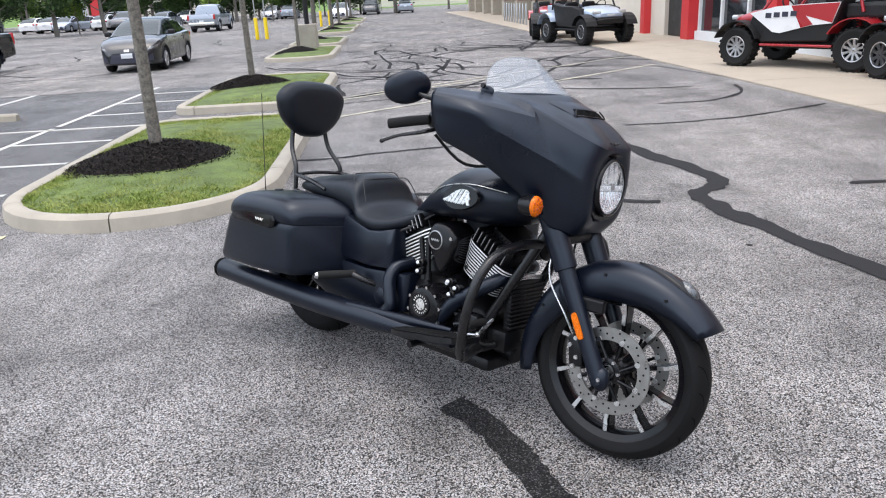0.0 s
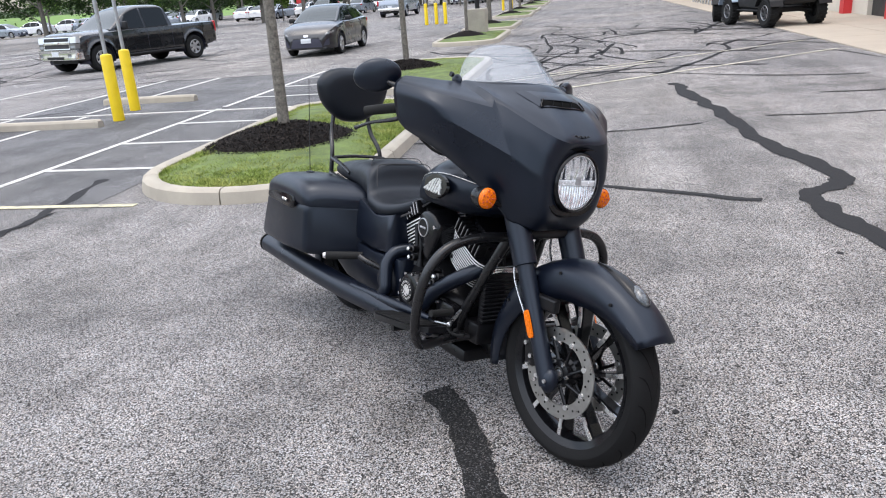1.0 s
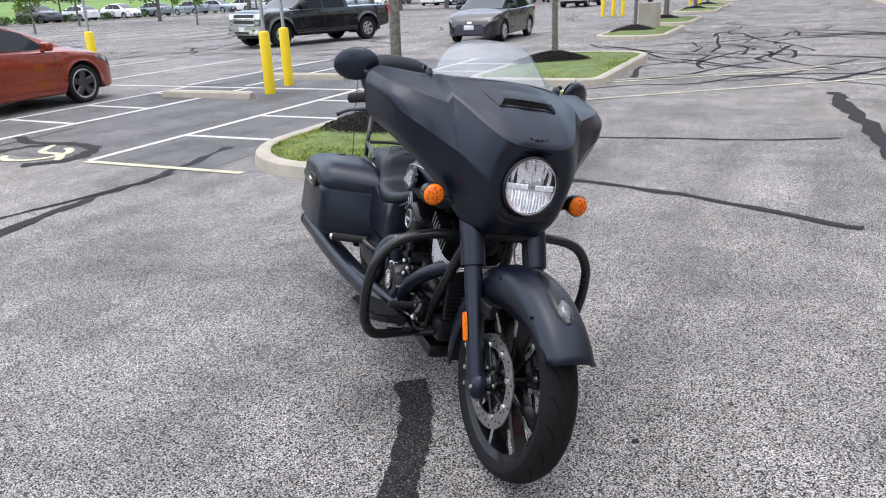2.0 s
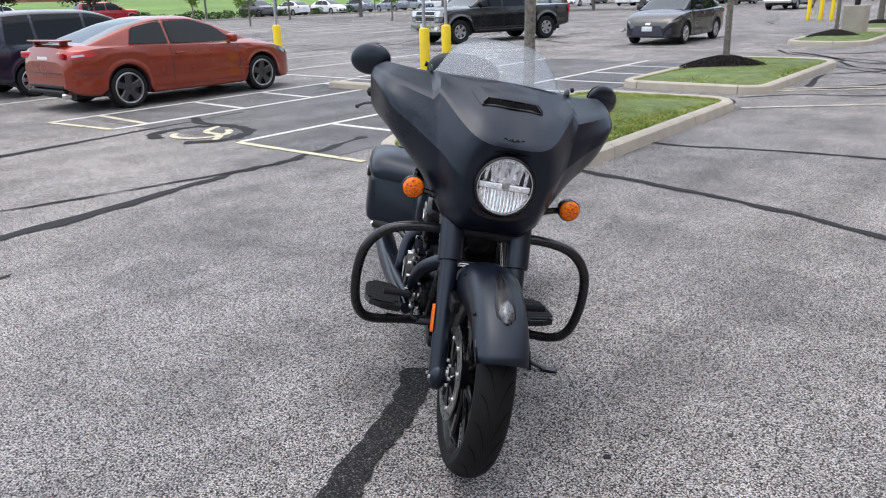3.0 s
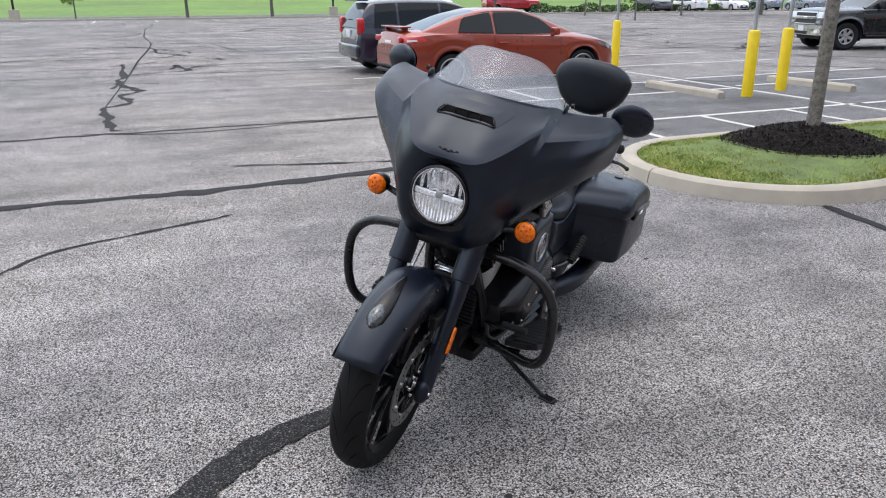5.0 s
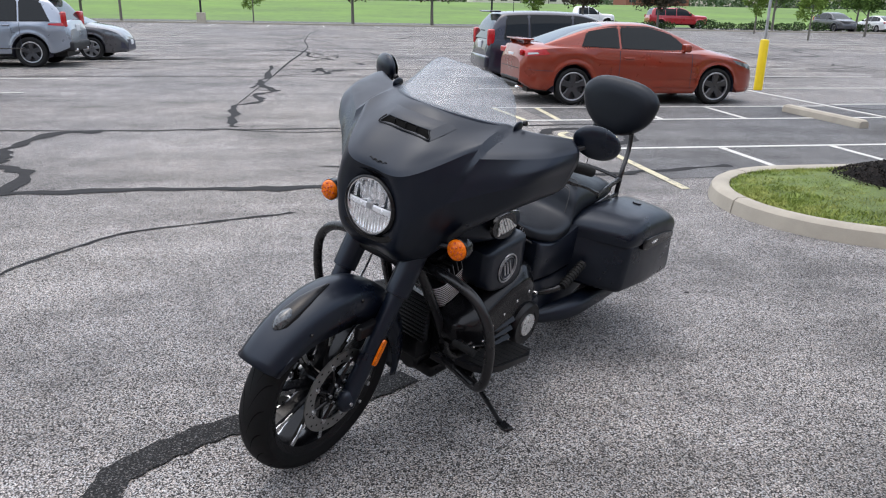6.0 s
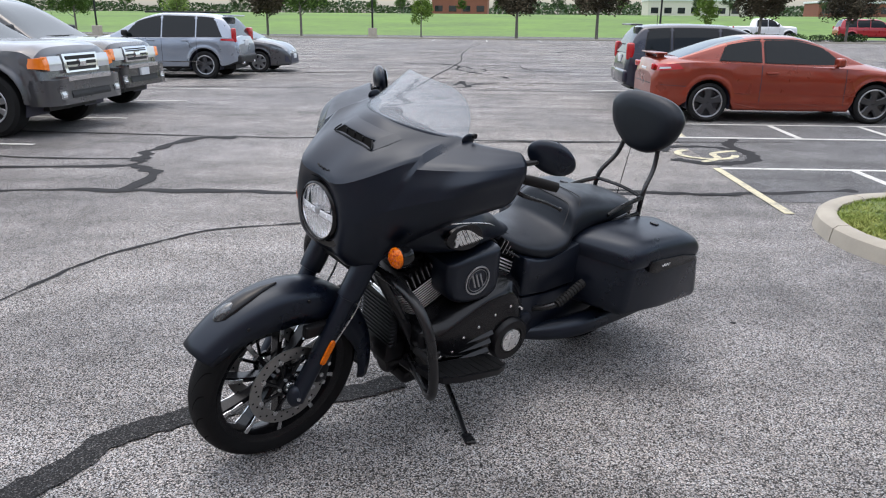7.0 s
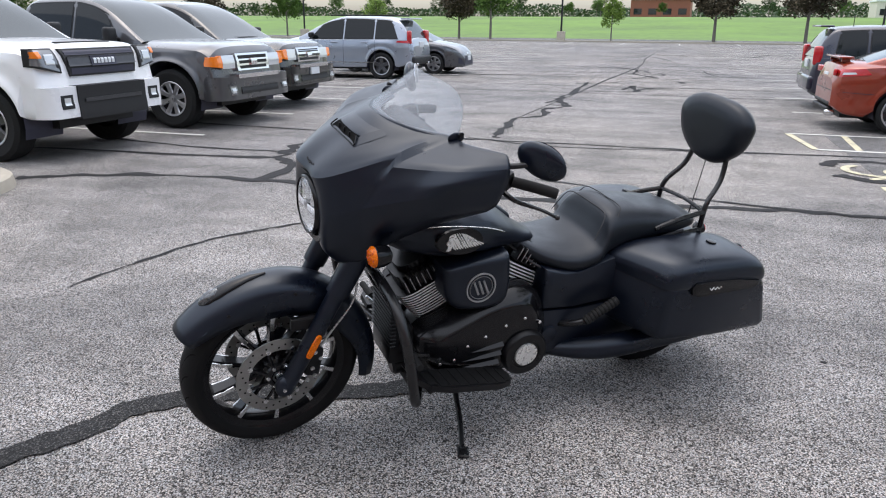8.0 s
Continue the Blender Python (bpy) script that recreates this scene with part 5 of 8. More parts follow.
l.new(blend.outputs[0], n["Material Output"].inputs[0])
LENS = bpy.data.materials.new("headlamp_glass")
LENS.use_nodes = True
b = LENS.node_tree.nodes["Principled BSDF"]
b.inputs["Base Color"].default_value = (0.97, 0.98, 1.0, 1)
b.inputs["Transmission Weight"].default_value, b.inputs["Roughness"].default_value, b.inputs["IOR"].default_value = 1.0, 0.02, 1.3

bike = thing("motorcycle", pose(0.6585, 2.31, 0, -10.2, 0, -44.8), "satin black touring motorcycle leaning on its side stand", "motorcycle")


def bp(name, bm, mat, label="", smooth=35, parent=None):
    return part(name, bm, mat, parent or bike, label, smooth)


def section_loft(bm, secs, power=2.6, seg=28):
    """Rounded sections: x, half width, z bottom, z top, y centre."""
    rings = []
    for x, w, z0, z1, yc in secs:
        ring = []
        for k in range(seg):
            a = 2 * math.pi * k / seg
            c, s = math.cos(a), math.sin(a)
            ring.append((x, yc + w * math.copysign(abs(c) ** (2 / power), c), (z0 + z1) / 2 + (z1 - z0) / 2 * math.copysign(abs(s) ** (2 / power), s)))
        rings.append(ring)
    grid(bm, rings)
    return bm


def smooth_secs(secs, n=4):
    A = spline([s[:3] for s in secs], n)
    Bz = spline([(s[3], s[4], 0) for s in secs], n)
    return [(a.x, a.y, a.z, b.x, b.y) for a, b in zip(A, Bz)]


# front wheel
FX, FZ, FR = -0.112, 0.336, 0.336
RX, RZ, RR = -1.87, 0.327, 0.327


def bike_tyre(name, x, z, R, w, rim):
    bm = B()
    prof = []
    for k in range(15):
        a = -1.35 + 2.7 * k / 14
        prof.append((w * math.sin(a) / math.sin(1.35) * 0.98, R - w * 0.95 * (1 - math.cos(a)) / (1 - math.cos(1.35)) * 0.62))
    prof = [(-w * 0.72, rim)] + [(-w * 0.95, rim + 0.02)] + prof + [(w * 0.95, rim + 0.02), (w * 0.72, rim)]
    lathe(bm, [(h, r) for h, r in prof], (x, 0, z), (0, 1, 0), 64)
    t = bp(name, bm, BIKE_TYRE, "black road tyre with curved tread grooves", 30)
    # tread grooves: slim black strips laid on the crown, painting in the grooves' dark
    bm = B()
    for k in range(22):
        for sgn in (1, -1):
            a0 = 2 * math.pi * (k + (0.5 if sgn > 0 else 0)) / 22
            pts = []
            for i in range(7):
                u = i / 6
                h = sgn * w * (0.08 + 0.72 * u)
                a = a0 + 0.32 * u + 0.08 * math.sin(3.14 * u)
                al = math.asin(max(-1, min(1, h / (w * 0.98) * math.sin(1.35))))
                r = R - w * 0.95 * (1 - math.cos(al)) / (1 - math.cos(1.35)) * 0.62 + 0.0006
                ww = (0.0045 * math.sin(math.pi * (0.12 + 0.8 * u))) / r
                pts.append(((x + r * math.cos(a - ww), h, z + r * math.sin(a - ww)), (x + r * math.cos(a + ww), h, z + r * math.sin(a + ww))))
            vs = [(bm.verts.new(p), bm.verts.new(q)) for p, q in pts]
            for (p, q), (r1, s1) in zip(vs, vs[1:]):
                bm.faces.new((p, q, s1, r1))
    part("tread", bm, INK_BLACK, t, kind="stuff")
    return t


INK_BLACK = material("groove_black", (0.004, 0.004, 0.004), 0.9, spec=0.1)
front_tyre = bike_tyre("front_tyre", FX, FZ, FR, 0.065, 0.262)
rear_tyre = bike_tyre("rear_tyre", RX, RZ, RR, 0.09, 0.21)


def bike_rim(tyre, x, z, rim, w, spokes, faces):
    bm = B()
    lathe(bm, [(-w, rim + 0.004), (-w * 0.9, rim - 0.004), (-w * 0.75, rim - 0.02), (-w * 0.3, rim - 0.03), (w * 0.3, rim - 0.03), (w * 0.75, rim - 0.02), (w * 0.9, rim - 0.004), (w, rim + 0.004), (w * 0.6, rim + 0.006), (-w * 0.6, rim + 0.006), (-w, rim + 0.004)], (x, 0, z), (0, 1, 0), 56)
    r = part("rim", bm, GLOSS, tyre, "gloss black alloy rim", 30)
    for k in range(spokes):
        a = 2 * math.pi * (k + 0.35) / spokes
        d, s = Vector((math.cos(a), 0, math.sin(a))), Vector((-math.sin(a), 0, math.cos(a)))
        o = Vector((x, 0, z))
        bm = B()
        rings = []
        for rr, ww, th, off in ((0.045, 0.012, 0.03, 0.0), (0.12, 0.008, 0.026, 0.004), (0.19, 0.009, 0.03, 0.012), (rim - 0.012, 0.011, 0.034, 0.022)):
            c = o + d * rr + s * off
            rings.append([c + s * ww + Vector((0, th * 0.7, 0)), c + s * ww * 0.6 + Vector((0, th, 0)), c - s * ww * 0.6 + Vector((0, th, 0)), c - s * ww + Vector((0, th * 0.7, 0)), c - s * ww + Vector((0, -th * 0.7, 0)), c - s * ww * 0.6 + Vector((0, -th, 0)), c + s * ww * 0.6 + Vector((0, -th, 0)), c + s * ww + Vector((0, -th * 0.7, 0))])
        grid(bm, rings)
        sp = part("spoke", bm, GLOSS, tyre)
        if faces:
            for sd in (1, -1):
                bm = B()
                rows = []
                for rr, ww, th, off in ((0.162, 0.0066, 0.0297, 0.009), (0.2, 0.0068, 0.0312, 0.012), (rim - 0.026, 0.008, 0.0345, 0.02), (rim - 0.012, 0.0085, 0.0355, 0.0225), (rim - 0.006, 0.008, 0.0358, 0.03)):
                    c = o + d * rr + s * off
                    rows.append([c + s * ww + Vector((0, sd * (th - 0.003), 0)), c + s * ww + Vector((0, sd * (th + 0.0015), 0)), c - s * ww + Vector((0, sd * (th + 0.0015), 0)), c - s * ww + Vector((0, sd * (th - 0.003), 0))])
                grid(bm, rows)
                part("spoke_face", bm, MACHINED, sp, "machined silver spoke face")
    bm = B()
    lathe(bm, [(-0.06, 0.035), (-0.05, 0.05), (0.05, 0.05), (0.06, 0.035)], (x, 0, z), (0, 1, 0), 24, True)
    part("hub", bm, GLOSS, tyre, "", 30)


bike_rim(front_tyre, FX, FZ, 0.262, 0.05, 10, True)
bike_rim(rear_tyre, RX, RZ, 0.21, 0.065, 10, False)


def brake_disc(x, y, z, r0, r1, sd):
    bm = B()
    lathe(bm, [(-0.0025, r0), (-0.0025, r1), (0.0025, r1), (0.0025, r0), (-0.0025, r0)], (x, y, z), (0, 1, 0), 48)
    d = bp("brake_disc", bm, ROTOR, "drilled steel brake disc")
    bm = B()
    for k in range(36):
        a = 2 * math.pi * k / 36
        for rr in (r0 + (r1 - r0) * (0.25 + 0.25 * (k % 3)),):
            c = Vector((x + rr * math.cos(a), y, z + rr * math.sin(a)))
            cyl(bm, c + Vector((0, -0.0032, 0)), c + Vector((0, 0.0032, 0)), 0.004, seg=8)
    part("drilling", bm, INK_BLACK, d, kind="stuff")
    for k in range(8):
        a = 2 * math.pi * k / 8 + 0.2
        bm = B()
        p0, p1 = Vector((x + 0.04 * math.cos(a), y + sd * 0.002, z + 0.04 * math.sin(a))), Vector((x + (r0 + 0.006) * math.cos(a + 0.25), y, z + (r0 + 0.006) * math.sin(a + 0.25)))
        cyl(bm, p0, p1, 0.007, 0.006, 8)
        part("disc_arm", bm, GLOSS, d)
        bm = B()
        cyl(bm, p1 - Vector((0, 0.006, 0)), p1 + Vector((0, 0.006, 0)), 0.0095, seg=10)
        part("rivet", bm, MACHINED, d)


for sd in (1, -1):
    brake_disc(FX, sd * 0.082, FZ, 0.112, 0.158, sd)
    bm = B()
    lathe(bm, [(0.0, 0.05), (0.012, 0.048), (0.016, 0.036), (0.016, 0.028), (0.006, 0.026)], (FX, sd * 0.078, FZ), (0, sd, 0), 28)
    carrier = bp("disc_carrier", bm, GLOSS, "black disc carrier with bright bolts", 40)
    bm = B()
    lathe(bm, [(0.008, 0.027), (0.017, 0.026), (0.017, 0.021), (0.008, 0.02)], (FX, sd * 0.078, FZ), (0, sd, 0), 28)
    part("axle_ring", bm, MACHINED, carrier, "", 40)
    for k in range(6):
        a = 2 * math.pi * k / 6
        bm = B()
        q = Vector((FX + 0.042 * math.cos(a), sd * 0.088, FZ + 0.042 * math.sin(a)))
        cyl(bm, q, q + Vector((0, sd * 0.01, 0)), 0.007, 0.006, 8)
        part("bolt", bm, MACHINED, carrier)
    # calliper
    bm = B()
    box(bm, (0, 0, 0), (0.06, 0.055, 0.12), 0.014, 2)
    bmesh.ops.transform(bm, matrix=pose(FX - 0.125, sd * 0.09, FZ + 0.045, 0, -10, 0), verts=bm.verts)
    cal = bp("brake_calliper", bm, ENGINE)
    for dx, dz in ((0.0, 0.05), (0.01, -0.02), (-0.02, 0.02), (0.0, -0.055)):
        bm = B()
        cyl(bm, (FX - 0.125 + dx, sd * 0.112, FZ + 0.045 + dz), (FX - 0.125 + dx, sd * 0.123, FZ + 0.045 + dz), 0.0085, seg=8)
        part("bolt", bm, MACHINED, cal)
    bm = B()
    tube(bm, [(FX - 0.15, sd * 0.1, FZ + 0.1), (FX - 0.19, sd * 0.11, FZ + 0.17), (FX - 0.27, sd * 0.1, FZ + 0.27), (FX - 0.29, sd * 0.08, FZ + 0.36), (FX - 0.26, sd * 0.05, FZ + 0.45)], 0.0042, 8)
    bp("brake_hose", bm, MACHINED, "braided steel brake hose")
bm = B()
cyl(bm, (FX, -0.1, FZ), (FX, 0.1, FZ), 0.013, seg=14)
bp("front_axle", bm, MACHINED)

# forks
for sd in (1, -1):
    d = Vector((-0.24, 0, 0.47)).normalized()
    foot = Vector((-0.129, sd * 0.122, 0.312))
    bm = B()
    cyl(bm, foot - d * 0.02, foot + d * 0.46, 0.031, 0.032, 24)
    blob(bm, foot + Vector((0.012, 0, 0.0)), (0.032, 0.03, 0.045))
    leg = bp("fork_leg", bm, SATIN, "satin black fork lower", 40)
    bm = B()
    lathe(bm, [(0.4, 0.036), (0.402, 0.042), (0.42, 0.043), (0.75, 0.045), (0.76, 0.03)], foot, d, 26)
    part("fork_cover", bm, SATIN, leg, "", 40)
    for dz in (0.0, 0.03):
        bm = B()
        q = foot + Vector((-0.028 + dz * 1.5, sd * 0.028, -0.005 + dz * 0.3))
        cyl(bm, q, q + Vector((0, sd * 0.006, 0)), 0.007, seg=10)
        part("pinch_bolt", bm, MACHINED, leg)
    bm = B()
    c = foot + d * 0.195 + Vector((0.0, sd * 0.033, 0))
    ring = []
    ax, ay = d, Vector((d.z, 0, -d.x))
    for k in range(20):
        a = 2 * math.pi * k / 20
        cc, ss = math.cos(a), math.sin(a)
        ring.append(ax * 0.05 * math.copysign(abs(cc) ** 0.5, cc) + ay * 0.0115 * math.copysign(abs(ss) ** 0.5, ss))
    grid(bm, [[c + p for p in ring], [c + p * 0.96 + Vector((0, sd * 0.008, 0)) for p in ring]])
    part("reflector", bm, BIKE_AMBER, leg, "orange side reflector")
bm = B()
box(bm, (-0.37, 0, 0.77), (0.07, 0.3, 0.04), 0.015)
bp("fork_yoke", bm, ENGINE)

# front fender
bm = B()
rings = []
for k in range(41):
    u = k / 40
    a = radians(33 + (196 - 33) * u)
    r = 0.386 + 0.018 * (1 - min(1, u / 0.25)) ** 1.5 + 0.02 * max(0, (u - 0.75) / 0.25)
    w = 0.082 + 0.006 * math.sin(math.pi * u)
    skirt = 0.055 + 0.075 * min(1, u / 0.3) ** 0.8 - 0.055 * max(0, (u - 0.62) / 0.38)
    out = []
    for h, dr in ((-1.0, -skirt), (-1.03, -skirt * 0.6), (-1.0, -0.045), (-0.86, -0.018), (-0.6, -0.004), (-0.25, 0.003), (0, 0.005), (0.25, 0.003), (0.6, -0.004), (0.86, -0.018), (1.0, -0.045), (1.03, -skirt * 0.6), (1.0, -skirt)):
        out.append((FX + (r + dr) * math.cos(a), w * h, FZ + (r + dr) * math.sin(a)))
    rings.append(out)
grid(bm, rings, closed=False)
fender = bp("front_fender", bm, SATIN, "long valanced satin black front fender", 40)
sol = fender.modifiers.new("thickness", "SOLIDIFY")
sol.thickness, sol.offset = 0.005, -1
for sd in (1, -1):
    for a in (100, 150, 60):
        bm = B()
        q = Vector((FX + 0.345 * math.cos(radians(a)), sd * 0.085, FZ + 0.345 * math.sin(radians(a))))
        cyl(bm, q, q + Vector((0, sd * 0.006, 0)), 0.006, seg=8)
        part("fender_bolt", bm, ENGINE, fender)
    bm = B()
    box(bm, (-0.2, sd * 0.1, 0.56), (0.1, 0.03, 0.05), 0.008)
    part("fender_bracket", bm, ENGINE, fender)
# fender lamp
A0 = radians(63)
o = Vector((FX + 0.392 * math.cos(A0), 0.0, FZ + 0.392 * math.sin(A0)))
tang, nrm = Vector((-math.sin(A0), 0, math.cos(A0))), Vector((math.cos(A0), 0, math.sin(A0)))
bm = B()
rings = []
for u, w, h in ((-0.085, 0.003, 0.006), (-0.078, 0.02, 0.012), (-0.055, 0.031, 0.018), (-0.01, 0.034, 0.021), (0.05, 0.028, 0.018), (0.11, 0.016, 0.013), (0.16, 0.003, 0.006)):
    rings.append([o + tang * u + Vector((0, w * math.cos(t), 0)) + nrm * (h * math.sin(t) ** 0.7 - 0.006 - 1.1 * u * u) for t in (math.pi * i / 12 for i in range(13))])
grid(bm, rings, closed=False)
lamp = bp("fender_lamp", bm, GLOSS, "gloss black spear-shaped fender lamp with clear lens", 40)
bm = B()
rings = []
for u, w, h in ((-0.084, 0.006, 0.012), (-0.07, 0.021, 0.024), (-0.048, 0.027, 0.03), (-0.024, 0.025, 0.031), (-0.004, 0.014, 0.026)):
    rings.append([o + tang * u + Vector((0, w * math.cos(t), 0)) + nrm * (h * math.sin(t) ** 0.8 - 0.008) for t in (math.pi * i / 12 for i in range(13))])
grid(bm, rings, closed=False)
part("lens", bm, FENDER_LENS, lamp, "clear lamp lens", 40)

# fairing: half net of control points, lower edge to windscreen base; a doubled column makes the notch at the brow's end
FAIR = [
    [(-0.318, 0, 0.79), (-0.312, 0.105, 0.792), (-0.372, 0.172, 0.815), (-0.377, 0.177, 0.819), (-0.462, 0.247, 0.918), (-0.565, 0.348, 1.015), (-0.69, 0.432, 1.083)],
    [(-0.276, 0, 0.86), (-0.262, 0.126, 0.862), (-0.354, 0.2, 0.915), (-0.36, 0.205, 0.92), (-0.447, 0.288, 0.99), (-0.545, 0.392, 1.068), (-0.71, 0.455, 1.116)],
    [(-0.272, 0, 0.975), (-0.247, 0.14, 0.98), (-0.338, 0.222, 1.042), (-0.346, 0.228, 1.046), (-0.425, 0.31, 1.094), (-0.525, 0.415, 1.15), (-0.728, 0.466, 1.178)],
    [(-0.262, 0, 1.055), (-0.247, 0.137, 1.062), (-0.383, 0.235, 1.135), (-0.39, 0.244, 1.128), (-0.462, 0.335, 1.158), (-0.552, 0.432, 1.192), (-0.732, 0.47, 1.212)],
    [(-0.238, 0, 1.106), (-0.25, 0.128, 1.124), (-0.45, 0.242, 1.222), (-0.43, 0.262, 1.196), (-0.505, 0.348, 1.212), (-0.592, 0.424, 1.228), (-0.735, 0.464, 1.239)],
    [(-0.252, 0, 1.13), (-0.268, 0.115, 1.145), (-0.468, 0.24, 1.236), (-0.462, 0.264, 1.213), (-0.53, 0.344, 1.227), (-0.612, 0.415, 1.239), (-0.738, 0.457, 1.247)],
    [(-0.31, 0, 1.181), (-0.325, 0.115, 1.19), (-0.51, 0.237, 1.25), (-0.51, 0.264, 1.231), (-0.57, 0.336, 1.24), (-0.645, 0.402, 1.249), (-0.741, 0.447, 1.254)],
    [(-0.395, 0, 1.241), (-0.41, 0.115, 1.238), (-0.57, 0.234, 1.264), (-0.575, 0.262, 1.251), (-0.622, 0.325, 1.256), (-0.68, 0.382, 1.261), (-0.744, 0.432, 1.263)],
    [(-0.47, 0, 1.29), (-0.502, 0.11, 1.282), (-0.632, 0.23, 1.277), (-0.64, 0.258, 1.27), (-0.667, 0.31, 1.268), (-0.702, 0.36, 1.269), (-0.745, 0.412, 1.269)],
    [(-0.52, 0, 1.278), (-0.545, 0.1, 1.27), (-0.655, 0.222, 1.262), (-0.662, 0.25, 1.257), (-0.685, 0.3, 1.255), (-0.712, 0.348, 1.255), (-0.747, 0.396, 1.257)],
]


def broken(pts, breaks, n):
    """A smooth run through points, with sharp turns at the given places."""
    ends = [0, *breaks, len(pts) - 1]
    out = []
    for a, b in zip(ends, ends[1:]):
        out += (spline(pts[a : b + 1], n) if b - a > 1 else spline(pts[a : b + 1], 2))[:-1]
    return out + [Vector(pts[-1])]


rows = [broken([(x, -y, z) for x, y, z in reversed(r[1:])] + r, (3, 4, 8, 9), 7) for r in FAIR]
cols = [broken([r[i] for r in rows], (2, 4), 6) for i in range(len(rows[0]))]
half = [[cols[i][j] for i in range(len(cols))] for j in range(len(cols[0]))]
bm = B()
grid(bm, half, closed=False)
fairing = bp("fairing", bm, SATIN, "sculpted satin black batwing fairing", 24)
sol = fairing.modifiers.new("thickness", "SOLIDIFY")
sol.thickness, sol.offset = 0.01, -1
bm = B()
section_loft(bm, [(-0.45, 0.14, 0.83, 1.2, 0), (-0.55, 0.22, 0.95, 1.235, 0), (-0.66, 0.3, 1.06, 1.245, 0)], 3)
part("dashboard", bm, TRIM_BLACK, fairing, "black inner fairing panel", 40)
# vent under a raised hood
bm = B()
grid(bm, [[(-0.364, y * 0.1, 1.219 - 0.002 * y * y) for y in np.linspace(-1, 1, 9)], [(-0.372, y * 0.092, 1.232 - 0.003 * y * y) for y in np.linspace(-1, 1, 9)], [(-0.382, y * 0.085, 1.241 - 0.003 * y * y) for y in np.linspace(-1, 1, 9)]], closed=False)
vent = part("air_vent", bm, INK_BLACK, fairing, "black slotted air vent", 40)
for k in range(3):
    y = -0.045 + 0.045 * k
    bm = B()
    box(bm, (-0.369, y, 1.231), (0.006, 0.003, 0.024), 0.001, 1)
    part("slat", bm, ENGINE, vent)
bm = B()
rows = []
for x, z, w, drop in ((-0.383, 1.238, 0.084, 0.003), (-0.3775, 1.2425, 0.086, 0.003), (-0.381, 1.246, 0.088, 0.003), (-0.41, 1.258, 0.095, 0.005), (-0.445, 1.273, 0.106, 0.008), (-0.48, 1.284, 0.12, 0.014)):
    rows.append([(x - 0.012 * abs(y) ** 3, y * w, z - drop * y * y) for y in np.linspace(-1, 1, 13)])
grid(bm, rows, closed=False)
for sd in (1, -1):
    fan = [(-0.3775 - 0.012, sd * 0.086, 1.2395), (-0.381 - 0.012, sd * 0.088, 1.243), (-0.422, sd * 0.095, 1.253), (-0.457, sd * 0.106, 1.265)]
    low = [(-0.3595, sd * 0.104, 1.2165), (-0.365, sd * 0.11, 1.2165), (-0.41, sd * 0.128, 1.236), (-0.46, sd * 0.14, 1.255)]
    grid(bm, [fan, low], closed=False)
part("vent_hood", bm, SATIN, vent, "", 30)
bm = B()
tube(bm, [(-0.376, -0.087, 1.242), (-0.36, -0.104, 1.2175), (-0.358, -0.05, 1.2185), (-0.3575, 0, 1.219), (-0.358, 0.05, 1.2185), (-0.36, 0.104, 1.2175), (-0.376, 0.087, 1.242)], 0.0028, 6, 3)
part("vent_lip", bm, GLOSS, vent, "", 40)
# raised script badge as a wavy bar
bm = B()
tube(bm, [(-0.2475 - 0.006 * abs(k - 5) / 5, -0.05 + 0.01 * k, 1.131 + 0.0035 * (-1) ** k) for k in range(11)], 0.0022, 6, 3)
part("script_badge", bm, GLOSS, fairing, "raised black script badge")
# headlamp
bm = B()
pts = []
for k in range(40):
    a = 2 * math.pi * k / 40
    c, s = math.cos(a), math.sin(a)
    pts.append((0.128 * math.copysign(abs(c) ** 0.75, c), 0.12 * math.copysign(abs(s) ** 0.75, s)))
hl = Vector((-0.246, 0.0, 0.974))
grid(bm, [[hl + Vector((-0.045, y * 1.02, z * 1.02 + (0.012 if z > 0 else -0.012))) for y, z in pts], [hl + Vector((-0.006 + 0.03 * max(0, z) * 4, y, z)) for y, z in pts], [hl + Vector((-0.008, y * 0.85, z * 0.86)) for y, z in pts]], cap=(False, False))
bez = bp("headlamp_bezel", bm, GLOSS, "gloss black headlamp surround", 40)
bm = B()
lathe(bm, [(-0.03, 0.106), (0.004, 0.106), (0.01, 0.102), (0.012, 0.097), (0.004, 0.0935), (-0.03, 0.0935)], hl, (1, 0, 0), 48)
part("bezel_ring", bm, GLOSS, bez, "", 40)
bm = B()
lathe(bm, [(0.004, 0.0955), (0.0065, 0.0945), (0.0065, 0.0915), (0.002, 0.091)], hl, (1, 0, 0), 48)
part("chrome_ring", bm, CHROME, bez, "", 40)
bm = B()
lathe(bm, [(-0.002, 0.092), (-0.02, 0.08), (-0.03, 0.04), (-0.032, 0.002)], hl, (1, 0, 0), 32)
refl = part("reflector_bowl", bm, LAMP_BRIGHT, bez, "bright headlamp reflector")
for z0, pitch, deep, sgn in ((0.010, 0.0345, 0.013, 1), (-0.012, 0.0115, 0.005, -1)):
    bm = B()
    rings = []
    for i in range(97):
        y = -0.0862 + 0.1724 * i / 96
        h = max(0.0, math.sqrt(max(0.0, 0.0885 ** 2 - y * y)) - abs(z0))
        wave = deep * abs(math.sin(math.pi * y / pitch))
        rings.append([hl + Vector((-0.004 - wave * (1 - 0.75 * q), y, z0 + sgn * h * q)) for q in (0, 0.25, 0.5, 0.75, 1)])
    grid(bm, rings, closed=False)
    part("reflector_facet", bm, LAMP_FACET, bez, "", 25)
bm = B()
box(bm, hl + Vector((-0.006, 0, -0.001)), (0.012, 0.172, 0.02), 0.004)
part("lamp_bar", bm, LAMP_BRIGHT, bez)
bm = B()
